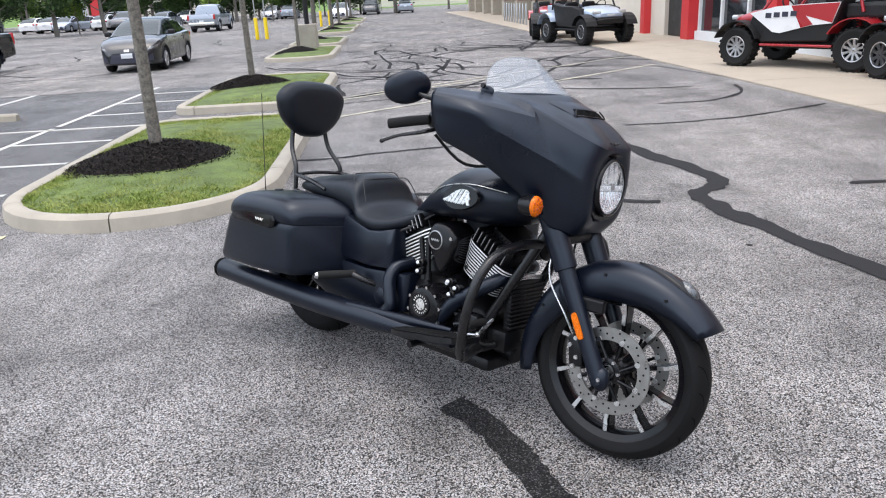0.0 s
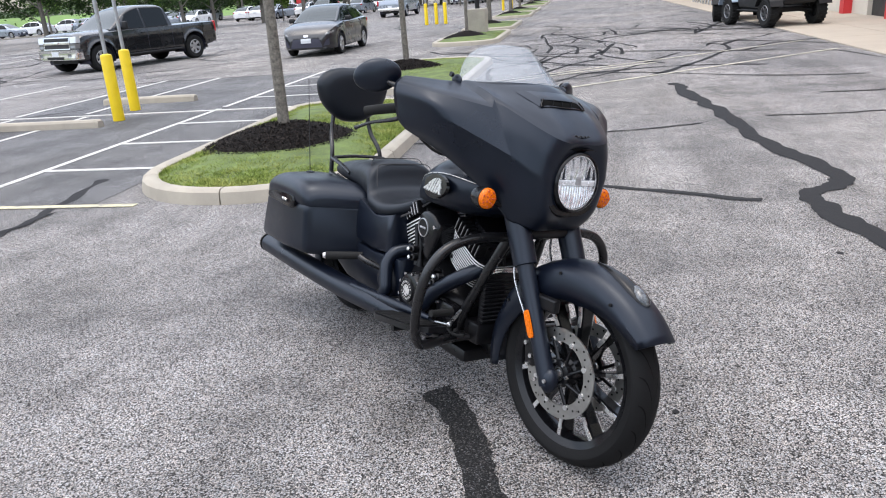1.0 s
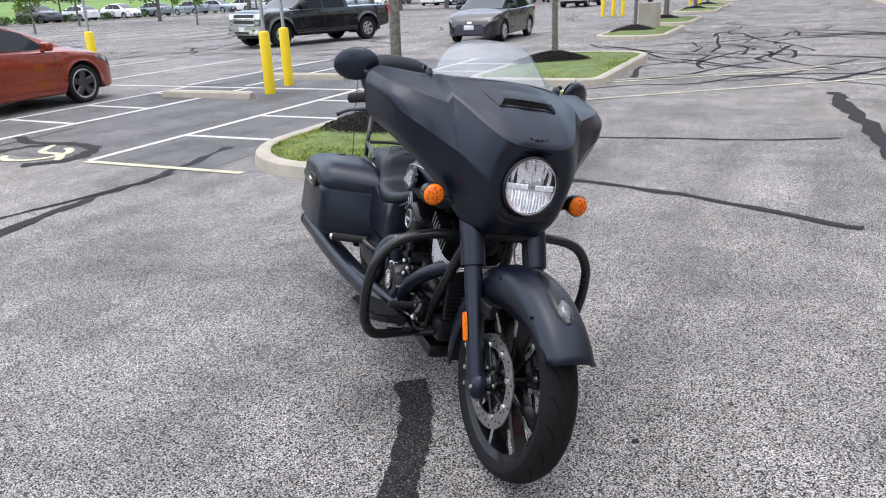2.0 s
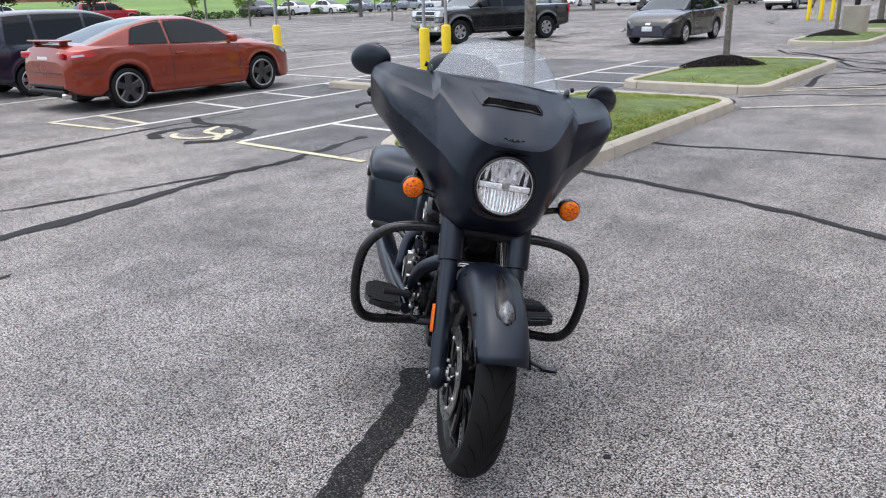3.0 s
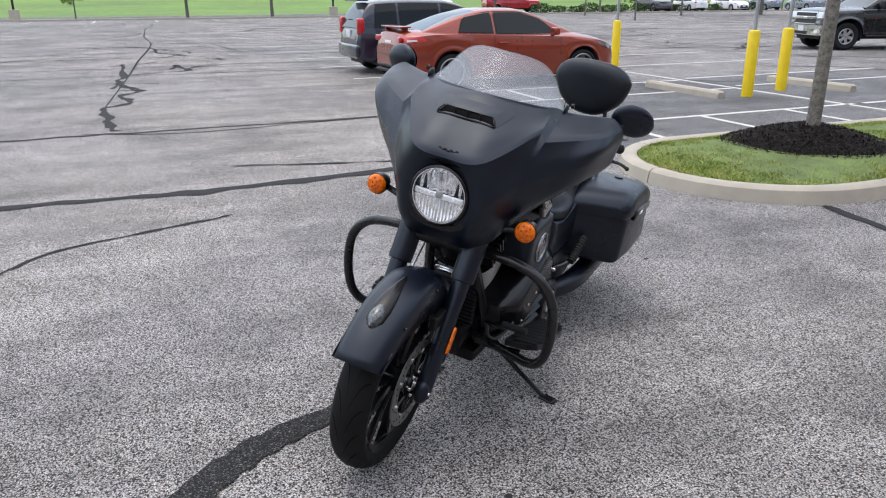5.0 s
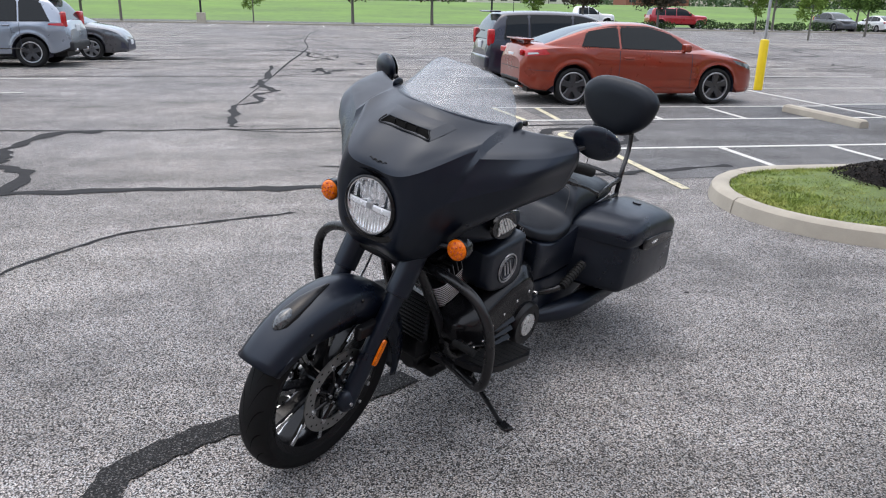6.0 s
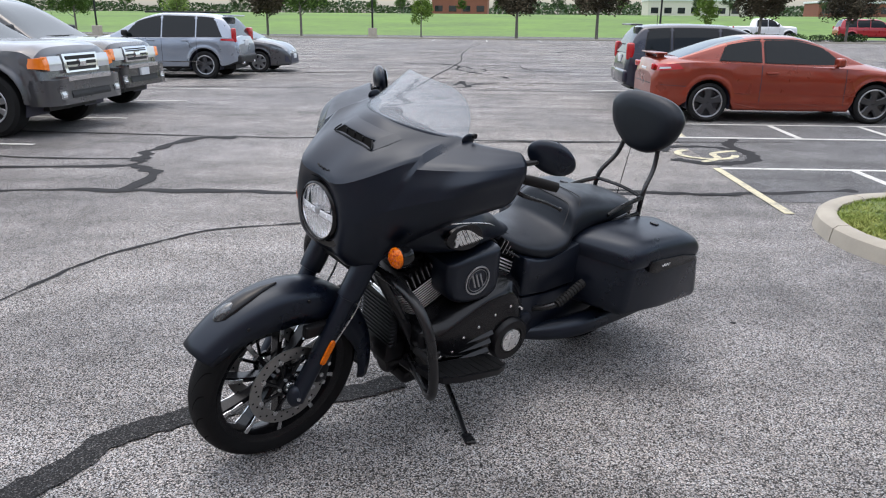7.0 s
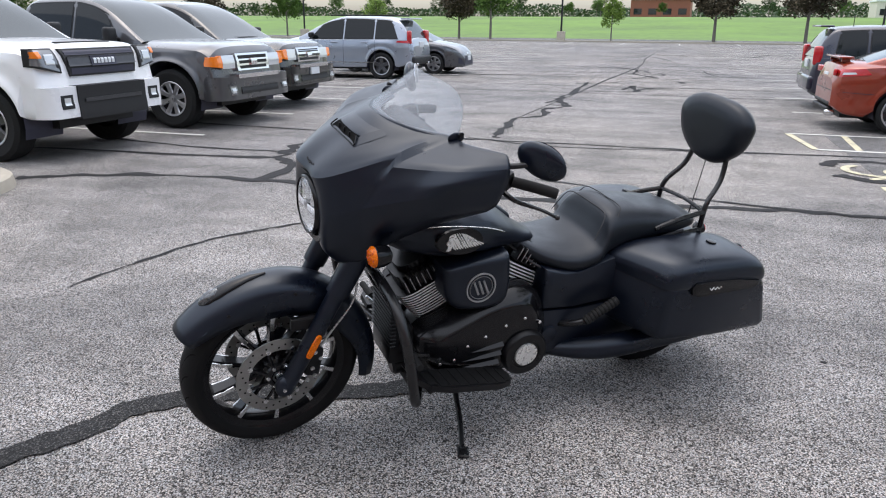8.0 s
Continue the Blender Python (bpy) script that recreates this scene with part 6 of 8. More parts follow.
box(bm, hl + Vector((-0.001, 0.002, 0.006)), (0.012, 0.026, 0.026), 0.005)
part("lamp_projector", bm, ALLOY, bez, "", 40)
bm = B()
lathe(bm, [(0.0, 0.0915), (0.008, 0.085), (0.016, 0.06), (0.019, 0.03), (0.02, 0.001)], hl, (1, 0, 0), 40)
lens = part("lens", bm, LENS, bez, "clear headlamp glass", 60)
lens.visible_shadow = False

# windscreen
bm = B()
rings = []
for j in range(13):
    v = j / 12
    ring = []
    for i in range(25):
        u = -1 + 2 * i / 24
        base = Vector((-0.475 - 0.175 * abs(u) ** 2.0, 0.262 * u, 1.29 - 0.025 * u * u))
        hgt = 0.105 * (1 - abs(u) ** 4.5) + 0.02
        ring.append(base + Vector((-1.35 * hgt * v, -0.03 * u * v, 0.98 * hgt * v + 0.5 * hgt * hgt * v * v)))
    rings.append(ring)
grid(bm, rings, closed=False)
ws = bp("windscreen", bm, SMOKE, "short clear smoked windscreen", 60)
ws.visible_shadow = False
sol = ws.modifiers.new("thickness", "SOLIDIFY")
sol.thickness = 0.004
bm = B()
tube(bm, [(-0.475 - 0.175 * abs(u) ** 2.0 - 0.004, 0.262 * u, 1.284 - 0.025 * u * u) for u in np.linspace(-1, 1, 13)], 0.008, 8, 3)
part("screen_trim", bm, SATIN, ws, "", 40)
for sd in (1, -1):
    bm = B()
    blob(bm, (-0.648, sd * 0.262, 1.274), (0.03, 0.007, 0.02), None, 14, 8)
    br = part("screen_bracket", bm, SATIN, ws, "", 40)
    bm = B()
    cyl(bm, (-0.655, sd * 0.276, 1.29), (-0.655, sd * 0.286, 1.292), 0.009, seg=10)
    part("screen_screw", bm, ENGINE, ws)

# handlebars, grips, levers, mirrors
bm = B()
tube(bm, [(-0.83, -0.375, 1.15), (-0.72, -0.33, 1.13), (-0.6, -0.2, 1.07), (-0.55, 0, 1.04), (-0.6, 0.2, 1.07), (-0.72, 0.33, 1.13), (-0.83, 0.375, 1.15)], 0.0125, 10, 4)
bars = bp("handlebar", bm, TUBE_BLACK, "", 40)
for sd in (1, -1):
    bm = B()
    tube(bm, [(-0.81, sd * 0.378, 1.152), (-0.88, sd * 0.415, 1.138), (-0.945, sd * 0.45, 1.122)], [0.018, 0.019, 0.0185], 14, 4)
    part("grip", bm, RUBBER, bars, "black rubber grip", 40)
    bm = B()
    box(bm, (0, 0, 0), (0.07, 0.05, 0.06), 0.015)
    bmesh.ops.transform(bm, matrix=pose(-0.79, sd * 0.36, 1.15, 0, 15, sd * 20), verts=bm.verts)
    part("switch_pod", bm, ENGINE, bars, "", 40)
    bm = B()
    tube(bm, [(-0.775, sd * 0.37, 1.125), (-0.8, sd * 0.425, 1.105), (-0.87, sd * 0.47, 1.085), (-0.925, sd * 0.495, 1.06)], [0.011, 0.008, 0.006, 0.006], 8, 4)
    blob(bm, (-0.928, sd * 0.496, 1.059), (0.009, 0.009, 0.009), None, 10, 6)
    part("lever", bm, TUBE_BLACK, bars, "", 40)
    bm = B()
    tube(bm, [(-0.6, sd * 0.1, 1.02), (-0.72, sd * 0.25, 1.0), (-0.8, sd * 0.35, 1.1)], 0.006, 8, 5)
    part("cable", bm, RUBBER, bars, "", 40)
    bm = B()
    tube(bm, [(-0.74, sd * 0.41, 1.225), (-0.8, sd * 0.44, 1.235), (-0.825, sd * 0.46, 1.25)], [0.012, 0.009, 0.008], 10, 4)
    stalk = bp("mirror_stalk", bm, TUBE_BLACK, "", 40)
    bm = B()
    blob(bm, (0, 0, 0), (0.028, 0.088, 0.06), None, 24, 14)
    bmesh.ops.transform(bm, matrix=pose(-0.842, sd * 0.475, 1.258, sd * -14, 10, sd * 30), verts=bm.verts)
    part("mirror_shell", bm, SATIN, stalk, "satin black mirror housing", 60)
    bm = B()
    lathe(bm, [(0, 0.052), (0.002, 0.05), (0.0025, 0.001)], (0, 0, 0), (-1, 0, 0), 24)
    bmesh.ops.transform(bm, matrix=pose(-0.842, sd * 0.475, 1.258, sd * -14, 10, sd * 30) @ Matrix.Diagonal((1, 1.45, 1, 1)) @ Matrix.Translation((-0.022, 0, 0)), verts=bm.verts)
    part("mirror_glass", bm, CHROME, stalk, "mirror glass")
    # indicators
    bm = B()
    lathe(bm, [(0.0, 0.012), (0.01, 0.03), (0.035, 0.038), (0.06, 0.0385)], (-0.435, sd * 0.285, 0.894), (1, 0, 0.02), 24)
    tube(bm, [(-0.41, sd * 0.27, 0.885), (-0.4, sd * 0.2, 0.87), (-0.38, sd * 0.13, 0.84)], 0.012, 8, 4)
    ind = bp("indicator", bm, GLOSS, "black indicator pod with amber lens", 40)
    bm = B()
    lathe(bm, [(0.0, 0.037), (0.01, 0.036), (0.018, 0.028), (0.021, 0.001)], (-0.376, sd * 0.285, 0.895), (1, 0, 0.02), 24)
    al = part("amber_lens", bm, BIKE_AMBER, ind, "amber indicator lens", 40)
    for k in range(13):
        r, a = (0.0, 0) if k == 0 else (0.014, k * 1.2566) if k < 6 else (0.0265, k * 0.8976)
        bm = B()
        blob(bm, (-0.376 + (0.0205 if r < 0.02 else 0.0175), sd * 0.285 + r * math.cos(a), 0.8955 + r * math.sin(a)), (0.0025, 0.0042, 0.0042), None, 8, 5)
        part("lens_cell", bm, AMBER_DARK, al)
    bm = B()
    lathe(bm, [(0.0, 0.0385), (0.006, 0.0395), (0.008, 0.0375)], (-0.379, sd * 0.285, 0.895), (1, 0, 0.02), 24)
    part("trim_ring", bm, GLOSS, ind, "", 40)

# tank
bm = B()
section_loft(bm, smooth_secs([(-0.46, 0.09, 0.85, 0.95, 0), (-0.55, 0.18, 0.79, 0.985, 0), (-0.68, 0.245, 0.765, 1.0, 0), (-0.82, 0.24, 0.76, 0.985, 0), (-0.96, 0.18, 0.755, 0.905, 0), (-1.08, 0.11, 0.745, 0.815, 0), (-1.15, 0.06, 0.74, 0.775, 0)], 5), 2.3, 32)
tank = bp("fuel_tank", bm, SATIN, "teardrop satin black fuel tank", 60)
bm = B()
lathe(bm, [(0, 0.05), (0.012, 0.048), (0.018, 0.03), (0.02, 0.001)], (-0.78, 0, 0.985), (-0.15, 0, 1), 24)
part("filler_cap", bm, GLOSS, tank, "", 40)
for sd in (1, -1):
    bm = B()
    ring = [(0.1 * math.cos(t) * (1 + 0.1 * math.cos(t)), 0.05 * math.sin(t)) for t in (2 * math.pi * k / 28 for k in range(28))]
    m = pose(-0.73, sd * 0.247, 0.88, sd * 9, -6, sd * 6)
    grid(bm, [[m @ Vector((x, 0, z)) for x, z in ring], [m @ Vector((x * 0.96, sd * 0.01, z * 0.94)) for x, z in ring]])
    plate = part("badge_plate", bm, GLOSS, tank, "", 40)
    crown = spline([(0.062, 0, 0.01), (0.054, 0, 0.024), (0.03, 0, 0.031), (0.0, 0, 0.029), (-0.03, 0, 0.018), (-0.072, 0, -0.006)], 6)
    for k in range(12):
        u, w = k / 12, (k + 0.8) / 12
        top = [crown[int(round(q * (len(crown) - 1)))] for q in (0.1 + 0.86 * u, 0.1 + 0.86 * w)]
        low = [Vector((0.05 - 0.128 * q, 0, -0.024 + 0.012 * q * q)) for q in (u + 0.1, w + 0.1)]
        tip = (low[0] + low[1]) / 2 + Vector((-0.006, 0, -0.005))
        bm = B()
        ring = [top[0], top[1], low[1], tip, low[0]]
        grid(bm, [[m @ (q + Vector((0, sd * h, 0))) for q in ring] for h in (0.006, 0.0125 - 0.0015 * (k % 2))])
        part("badge_feather", bm, SILVER_BADGE, tank)
    bm = B()
    ring = [(0.058, 0.012), (0.068, -0.006), (0.061, -0.012), (0.062, -0.021), (0.068, -0.03), (0.052, -0.03), (0.044, -0.016), (0.046, 0.01)]
    grid(bm, [[m @ Vector((x, sd * h, z)) for x, z in ring] for h in (0.006, 0.014)])
    part("badge_front", bm, SILVER_BADGE, tank, "", 40)
    bm = B()
    tube(bm, [(-0.55, sd * 0.19, 0.92), (-0.7, sd * 0.238, 0.935), (-0.85, sd * 0.225, 0.905), (-0.97, sd * 0.165, 0.845)], 0.0018, 6, 5)
    part("pinstripe", bm, SILVER_BADGE, tank)
bm = B()
section_loft(bm, [(-0.86, 0.025, 0.9, 0.985, 0), (-0.95, 0.03, 0.86, 0.925, 0), (-1.05, 0.03, 0.8, 0.855, 0)], 2.5, 16)
part("tank_strap", bm, VINYL, tank, "", 40)

# seat
bm = B()
section_loft(bm, smooth_secs([(-1.0, 0.075, 0.76, 0.835, 0), (-1.06, 0.11, 0.715, 0.79, 0), (-1.16, 0.165, 0.655, 0.745, 0), (-1.28, 0.198, 0.625, 0.725, 0), (-1.385, 0.2, 0.632, 0.742, 0), (-1.42, 0.192, 0.642, 0.785, 0), (-1.45, 0.182, 0.652, 0.852, 0), (-1.5, 0.176, 0.668, 0.87, 0), (-1.58, 0.168, 0.688, 0.862, 0), (-1.7, 0.162, 0.705, 0.842, 0), (-1.83, 0.152, 0.72, 0.82, 0), (-1.92, 0.125, 0.73, 0.795, 0), (-1.955, 0.09, 0.735, 0.775, 0)], 5), 2.7, 36)
seat = bp("seat", bm, VINYL, "black stitched two-up seat", 60)
for xs, off in (((-1.448, 0.851, 0.163), 0), ((-1.525, 0.868, 0.155), 0)):
    bm = B()
    x, z, w = xs
    tube(bm, [(x + 0.07, -w, z - 0.09), (x + 0.02, -w * 0.85, z - 0.005), (x, -w * 0.5, z + 0.003), (x, 0, z + 0.004), (x, w * 0.5, z + 0.003), (x + 0.02, w * 0.85, z - 0.005), (x + 0.07, w, z - 0.09)], 0.0022, 6, 4)
    part("seam", bm, STITCH, seat)
for sd in (1, -1):
    bm = B()
    tube(bm, [(-1.0, sd * 0.075, 0.775), (-1.1, sd * 0.135, 0.695), (-1.2, sd * 0.185, 0.648), (-1.33, sd * 0.2, 0.638), (-1.45, sd * 0.185, 0.668), (-1.6, sd * 0.163, 0.71), (-1.85, sd * 0.15, 0.745)], 0.005, 6, 4)
    part("piping", bm, STITCH, seat)

# rear fender, side panels, frame
bm = B()
rings = []
for k in range(25):
    u = k / 24
    a = radians(40 + (208 - 40) * u)
    r, w = 0.38 + 0.03 * max(0, u - 0.75), 0.115
    rings.append([(RX + (r + dr) * math.cos(a), w * h, RZ + (r + dr) * math.sin(a)) for h, dr in ((-1.02, -0.14), (-1.0, -0.05), (-0.85, -0.015), (-0.45, 0.0), (0, 0.004), (0.45, 0.0), (0.85, -0.015), (1.0, -0.05), (1.02, -0.14))])
grid(bm, rings, closed=False)
rf = bp("rear_fender", bm, SATIN, "satin black rear fender", 40)
sol = rf.modifiers.new("thickness", "SOLIDIFY")
sol.thickness, sol.offset = 0.005, -1
for sd in (1, -1):
    bm = B()
    outline = [(-1.14, 0.68), (-1.145, 0.6), (-1.15, 0.497), (-1.3, 0.482), (-1.5, 0.492), (-1.62, 0.56), (-1.68, 0.7), (-1.5, 0.7), (-1.3, 0.65), (-1.22, 0.66)]
    rings = []
    for y, k in ((0.1, 1.0), (0.185, 1.0), (0.2, 0.94), (0.205, 0.8)):
        cx, cz = -1.34, 0.58
        rings.append([(cx + (x - cx) * k, sd * y, cz + (z - cz) * k) for x, z in outline])
    grid(bm, rings)
    bp("side_panel", bm, SATIN, "smooth satin black side panel", 45)
    bm = B()
    outline = [(-1.04, 0.5), (-1.14, 0.49), (-1.32, 0.474), (-1.55, 0.48), (-1.7, 0.42), (-1.74, 0.33), (-1.6, 0.28), (-1.2, 0.27), (-1.05, 0.33)]
    rings = []
    for y, k in ((0.08, 1.0), (0.175, 1.0), (0.192, 0.95), (0.196, 0.86)):
        cx, cz = -1.33, 0.37
        rings.append([(cx + (x - cx) * k, sd * y, cz + (z - cz) * k) for x, z in outline])
    grid(bm, rings)
    bp("swingarm_cover", bm, SATIN, "", 45)
    bm = B()
    lathe(bm, [(0, 0.04), (0.012, 0.038), (0.016, 0.03), (0.017, 0.001)], (-1.2, sd * 0.195, 0.37), (0, sd, 0), 24)
    bp("pivot_cap", bm, SATIN, "", 40)
    bm = B()
    tube(bm, [(-0.42, sd * 0.06, 0.82), (-0.52, sd * 0.1, 0.62), (-0.64, sd * 0.12, 0.4), (-0.7, sd * 0.13, 0.27), (-0.85, sd * 0.14, 0.23), (-1.25, sd * 0.14, 0.24)], 0.02, 12, 5)
    bp("frame_tube", bm, TUBE_BLACK, "", 40)
    bm = B()
    tube(bm, [(-0.455, sd * 0.08, 0.735), (-0.45, sd * 0.22, 0.742), (-0.455, sd * 0.34, 0.715), (-0.465, sd * 0.41, 0.645), (-0.48, sd * 0.435, 0.55), (-0.5, sd * 0.435, 0.44), (-0.52, sd * 0.415, 0.36), (-0.55, sd * 0.365, 0.315), (-0.6, sd * 0.25, 0.3), (-0.64, sd * 0.1, 0.295)], 0.0185, 14, 6)
    bp("crash_bar", bm, TUBE_BLACK, "gloss black tubular crash bar", 40)
    # floorboards
    bm = B()
    out = [(-0.57, 0.25), (-0.57, 0.33), (-0.6, 0.375), (-0.68, 0.395), (-0.88, 0.395), (-0.94, 0.37), (-0.96, 0.32), (-0.95, 0.25)]
    m = pose(-0.77, sd * 0.3, 0.33, sd * 6, -9, 0) @ Matrix.Translation((0.77, -sd * 0.3, 0))
    lo = [m @ Vector((x, sd * y, -0.014)) for x, y in out]
    hi = [m @ Vector((x, sd * y, 0.008)) for x, y in out]
    grid(bm, [lo, hi])
    fb = bp("floorboard", bm, ENGINE, "black rubber-topped rider floorboard", 30)
    for k in range(9):
        bm = B()
        x = -0.61 - 0.04 * k
        box(bm, (x, sd * 0.322, 0.0105), (0.037, 0.125 if 0 < k < 8 else 0.09, 0.003), 0.001, 1, m)
        part("rib", bm, BIKE_TYRE, fb)
    bm = B()
    tube(bm, [(-0.6, sd * 0.12, 0.3), (-0.62, sd * 0.2, 0.29), (-0.64, sd * 0.3, 0.29)], 0.014, 8, 4)
    tube(bm, [(-0.9, sd * 0.12, 0.25), (-0.9, sd * 0.3, 0.25)], 0.014, 8, 1)
    part("board_mount", bm, ENGINE, fb, "", 40)
    bm = B()
    tube(bm, [(-0.75, sd * 0.2, 0.36), (-0.66, sd * 0.21, 0.39), (-0.58, sd * 0.23, 0.42)], 0.009, 8, 4)
    pd = bp("foot_pedal", bm, TUBE_BLACK, "", 40)
    bm = B()
    cyl(bm, (-0.58, sd * 0.225, 0.42), (-0.575, sd * 0.325, 0.425), 0.0135, seg=14)
    part("pedal_rubber", bm, RUBBER, pd, "", 40)
    # passenger pegs
    bm = B()
    tube(bm, [(-1.24, sd * 0.17, 0.4), (-1.29, sd * 0.235, 0.43), (-1.33, sd * 0.255, 0.445)], 0.014, 10, 4)
    pg = bp("peg_mount", bm, TUBE_BLACK, "", 40)
    bm = B()
    if sd < 0:
        cyl(bm, (-1.335, -0.24, 0.447), (-1.413, -0.39, 0.438), 0.018, 0.019, 14)
        part("peg", bm, RUBBER, pg, "ribbed passenger peg", 40)
        bm = B()
        cyl(bm, (-1.413, -0.39, 0.438), (-1.418, -0.402, 0.438), 0.016, 0.012, 12)
        part("peg_end", bm, MACHINED, pg)
    else:
        prof = [(0.0, 0.012), (0.002, 0.018)]
        for k in range(9):
            u = 0.012 + 0.0162 * k
            prof += [(u, 0.018), (u + 0.002, 0.021), (u + 0.009, 0.021), (u + 0.011, 0.018)]
        lathe(bm, prof + [(0.162, 0.018), (0.164, 0.01)], (-1.32, 0.265, 0.45), (-0.14, 0.01, 0.085), 14, True)
        part("peg", bm, RUBBER, pg, "folded ribbed passenger peg", 40)

# engine
crank = Vector((-0.895, 0, 0.24))
bm = B()
section_loft(bm, smooth_secs([(-0.66, 0.1, 0.26, 0.4, 0), (-0.74, 0.14, 0.22, 0.47, 0), (-0.9, 0.155, 0.2, 0.52, 0), (-1.08, 0.15, 0.21, 0.5, 0), (-1.2, 0.12, 0.24, 0.42, 0)], 3), 3.2, 28)
case = bp("crankcase", bm, ENGINE, "black engine crankcase", 40)
for nm, sg in (("front", 1), ("rear", -1)):
    d = Vector((sg * 0.462, 0, 0.887)).normalized()
    side = Vector((d.z, 0, -d.x))
    bm = B()
    cyl(bm, crank + d * 0.22, crank + d * 0.52, 0.08, 0.082, 24)
    cy = bp("cylinder", bm, ENGINE, "finned black cylinder with bright fin edges", 40)

    def plate(c, hx, hy, th, r=0.5):
        ring = []
        for k in range(28):
            a = 2 * math.pi * k / 28
            cc, ss = math.cos(a), math.sin(a)
            ring.append(side * hx * math.copysign(abs(cc) ** r, cc) + Vector((0, hy * math.copysign(abs(ss) ** r, ss), 0)))
        return [c + p - d * th for p in ring], [c + p + d * th for p in ring]

    for k in range(11 if sg > 0 else 9):
        c = crank + d * (0.4605 - 0.0138 * k)
        w = 0.109 - 0.0024 * k
        bm = B()
        grid(bm, list(plate(c, w * 1.22, w + 0.016, 0.0026)))
        fin = part("fin", bm, ENGINE, cy)
        bm = B()
        a, b2 = plate(c, w * 1.22 + 0.002, w + 0.018, 0.0031)
        grid(bm, [a, b2], cap=(False, False))
        part("fin_edge", bm, FIN_EDGE, fin, "bright machined fin edge")
    bm = B()
    grid(bm, list(plate(crank + d * 0.5, 0.1, 0.11, 0.03, 0.6)))
    hd = part("cylinder_head", bm, ENGINE, cy)
    for k in range(8):
        for s2 in (1, -1):
            off = -0.084 + 0.024 * k
            M = Matrix.Translation(crank + d * 0.508 + side * off + Vector((0, s2 * 0.112, 0))) @ Matrix((side, Vector((0, 1, 0)), d)).transposed().to_4x4()
            bm = B()
            box(bm, (0, 0, 0), (0.011, 0.045, 0.062), 0.003, 1, M)
            hf = part("head_fin", bm, ENGINE, cy)
            bm = B()
            box(bm, (0, s2 * 0.0225, 0), (0.0035, 0.003, 0.056 - 0.006 * (k % 3)), 0.001, 1, M)
            part("fin_edge", bm, ALLOY, hf)
    for k in range(4):
        bm = B()
        off = -0.066 + 0.044 * k
        c = crank + d * 0.345 + side * off
        cyl(bm, c + Vector((0, -0.1, 0)), c + Vector((0, -0.112, 0)), 0.008, seg=8)
        part("bolt", bm, MACHINED if k % 2 else ENGINE, cy)
    bm = B()
    section = plate(crank + d * 0.545, 0.075, 0.09, 0.018, 0.6)
    grid(bm, list(section))
    part("rocker_cover", bm, GLOSS, cy, "", 40)
# right side: cam cover, intake cover, pushrods
bm = B()
rings = [[(-0.905 + 0.098 * math.cos(t) * k, -y, 0.39 + (0.098 + 0.03 * max(0, -math.sin(t))) * math.sin(t) * k) for t in (2 * math.pi * i / 30 for i in range(30))] for y, k in ((0.12, 1.0), (0.205, 0.98), (0.23, 0.88), (0.236, 0.7))]
grid(bm, rings)
cam_c = bp("cam_cover", bm, GLOSS, "black cam cover with round silver badge", 40)
bm = B()
lathe(bm, [(0, 0.052), (0.009, 0.05), (0.01, 0.047), (0.008, 0.045), (0.008, 0.001)], (-0.912, -0.233, 0.408), (0, -1, 0), 30)
part("badge_ring", bm, ENGINE, cam_c, "", 40)
for k in range(20):
    a = 2 * math.pi * k / 20
    if k in (0, 10):
        continue
    bm = B()
    box(bm, (0.0365, 0, 0), (0.0085, 0.002, 0.0045), 0.0005, 1, Matrix.Translation((-0.912, -0.2415, 0.408)) @ Matrix.Rotation(a, 4, "Y"))
    part("badge_bar", bm, SILVER_BADGE, cam_c)
bm = B()
lathe(bm, [(0, 0.026), (0.009, 0.0245), (0.011, 0.001)], (-0.912, -0.233, 0.408), (0, -1, 0), 24)
part("badge", bm, SILVER_BADGE, cam_c, "", 40)
for k in range(10):
    a = 2 * math.pi * k / 10 + 0.2
    bm = B()
    p = Vector((-0.905 + 0.09 * math.cos(a), -0.212, 0.39 + (0.09 + 0.028 * max(0, -math.sin(a))) * math.sin(a)))
    cyl(bm, p, p + Vector((0, -0.018, 0)), 0.007, seg=8)
    part("bolt", bm, CHROME, cam_c)
bm = B()
outl = [(-0.962, 0.69), (-0.94, 0.735), (-0.895, 0.75), (-0.835, 0.74), (-0.8, 0.705), (-0.802, 0.66), (-0.828, 0.6), (-0.858, 0.548), (-0.885, 0.54), (-0.915, 0.585), (-0.95, 0.64)]
outl = [tuple(p[:2]) for p in spline([(*p, 0) for p in outl + outl[:1]], 3)][:-1]
grid(bm, [[(-0.882 + (x + 0.882) * k, -y, 0.66 + (z - 0.66) * k) for x, z in outl] for y, k in ((0.06, 1.0), (0.16, 1.0), (0.176, 0.93), (0.183, 0.8))])
ic = bp("intake_cover", bm, GLOSS, "black teardrop intake cover", 40)
bm = B()
lathe(bm, [(0, 0.04), (0.006, 0.0395), (0.007, 0.036), (0.004, 0.035)], (-0.904, -0.182, 0.676), (0, -1, 0), 28)
part("badge_ring", bm, ALLOY, ic, "", 40)
bm = B()
lathe(bm, [(0.0, 0.0355), (0.004, 0.035), (0.0045, 0.001)], (-0.904, -0.182, 0.676), (0, -1, 0), 28)
part("badge_disc", bm, ENGINE, ic, "", 40)
bm = B()
tube(bm, [(-0.882 - 0.0055 * k, -0.1875, 0.676 + 0.004 * (-1) ** k) for k in range(9)], 0.0024, 6, 2)
part("script", bm, ALLOY, ic, "small silver script badge")
bm = B()
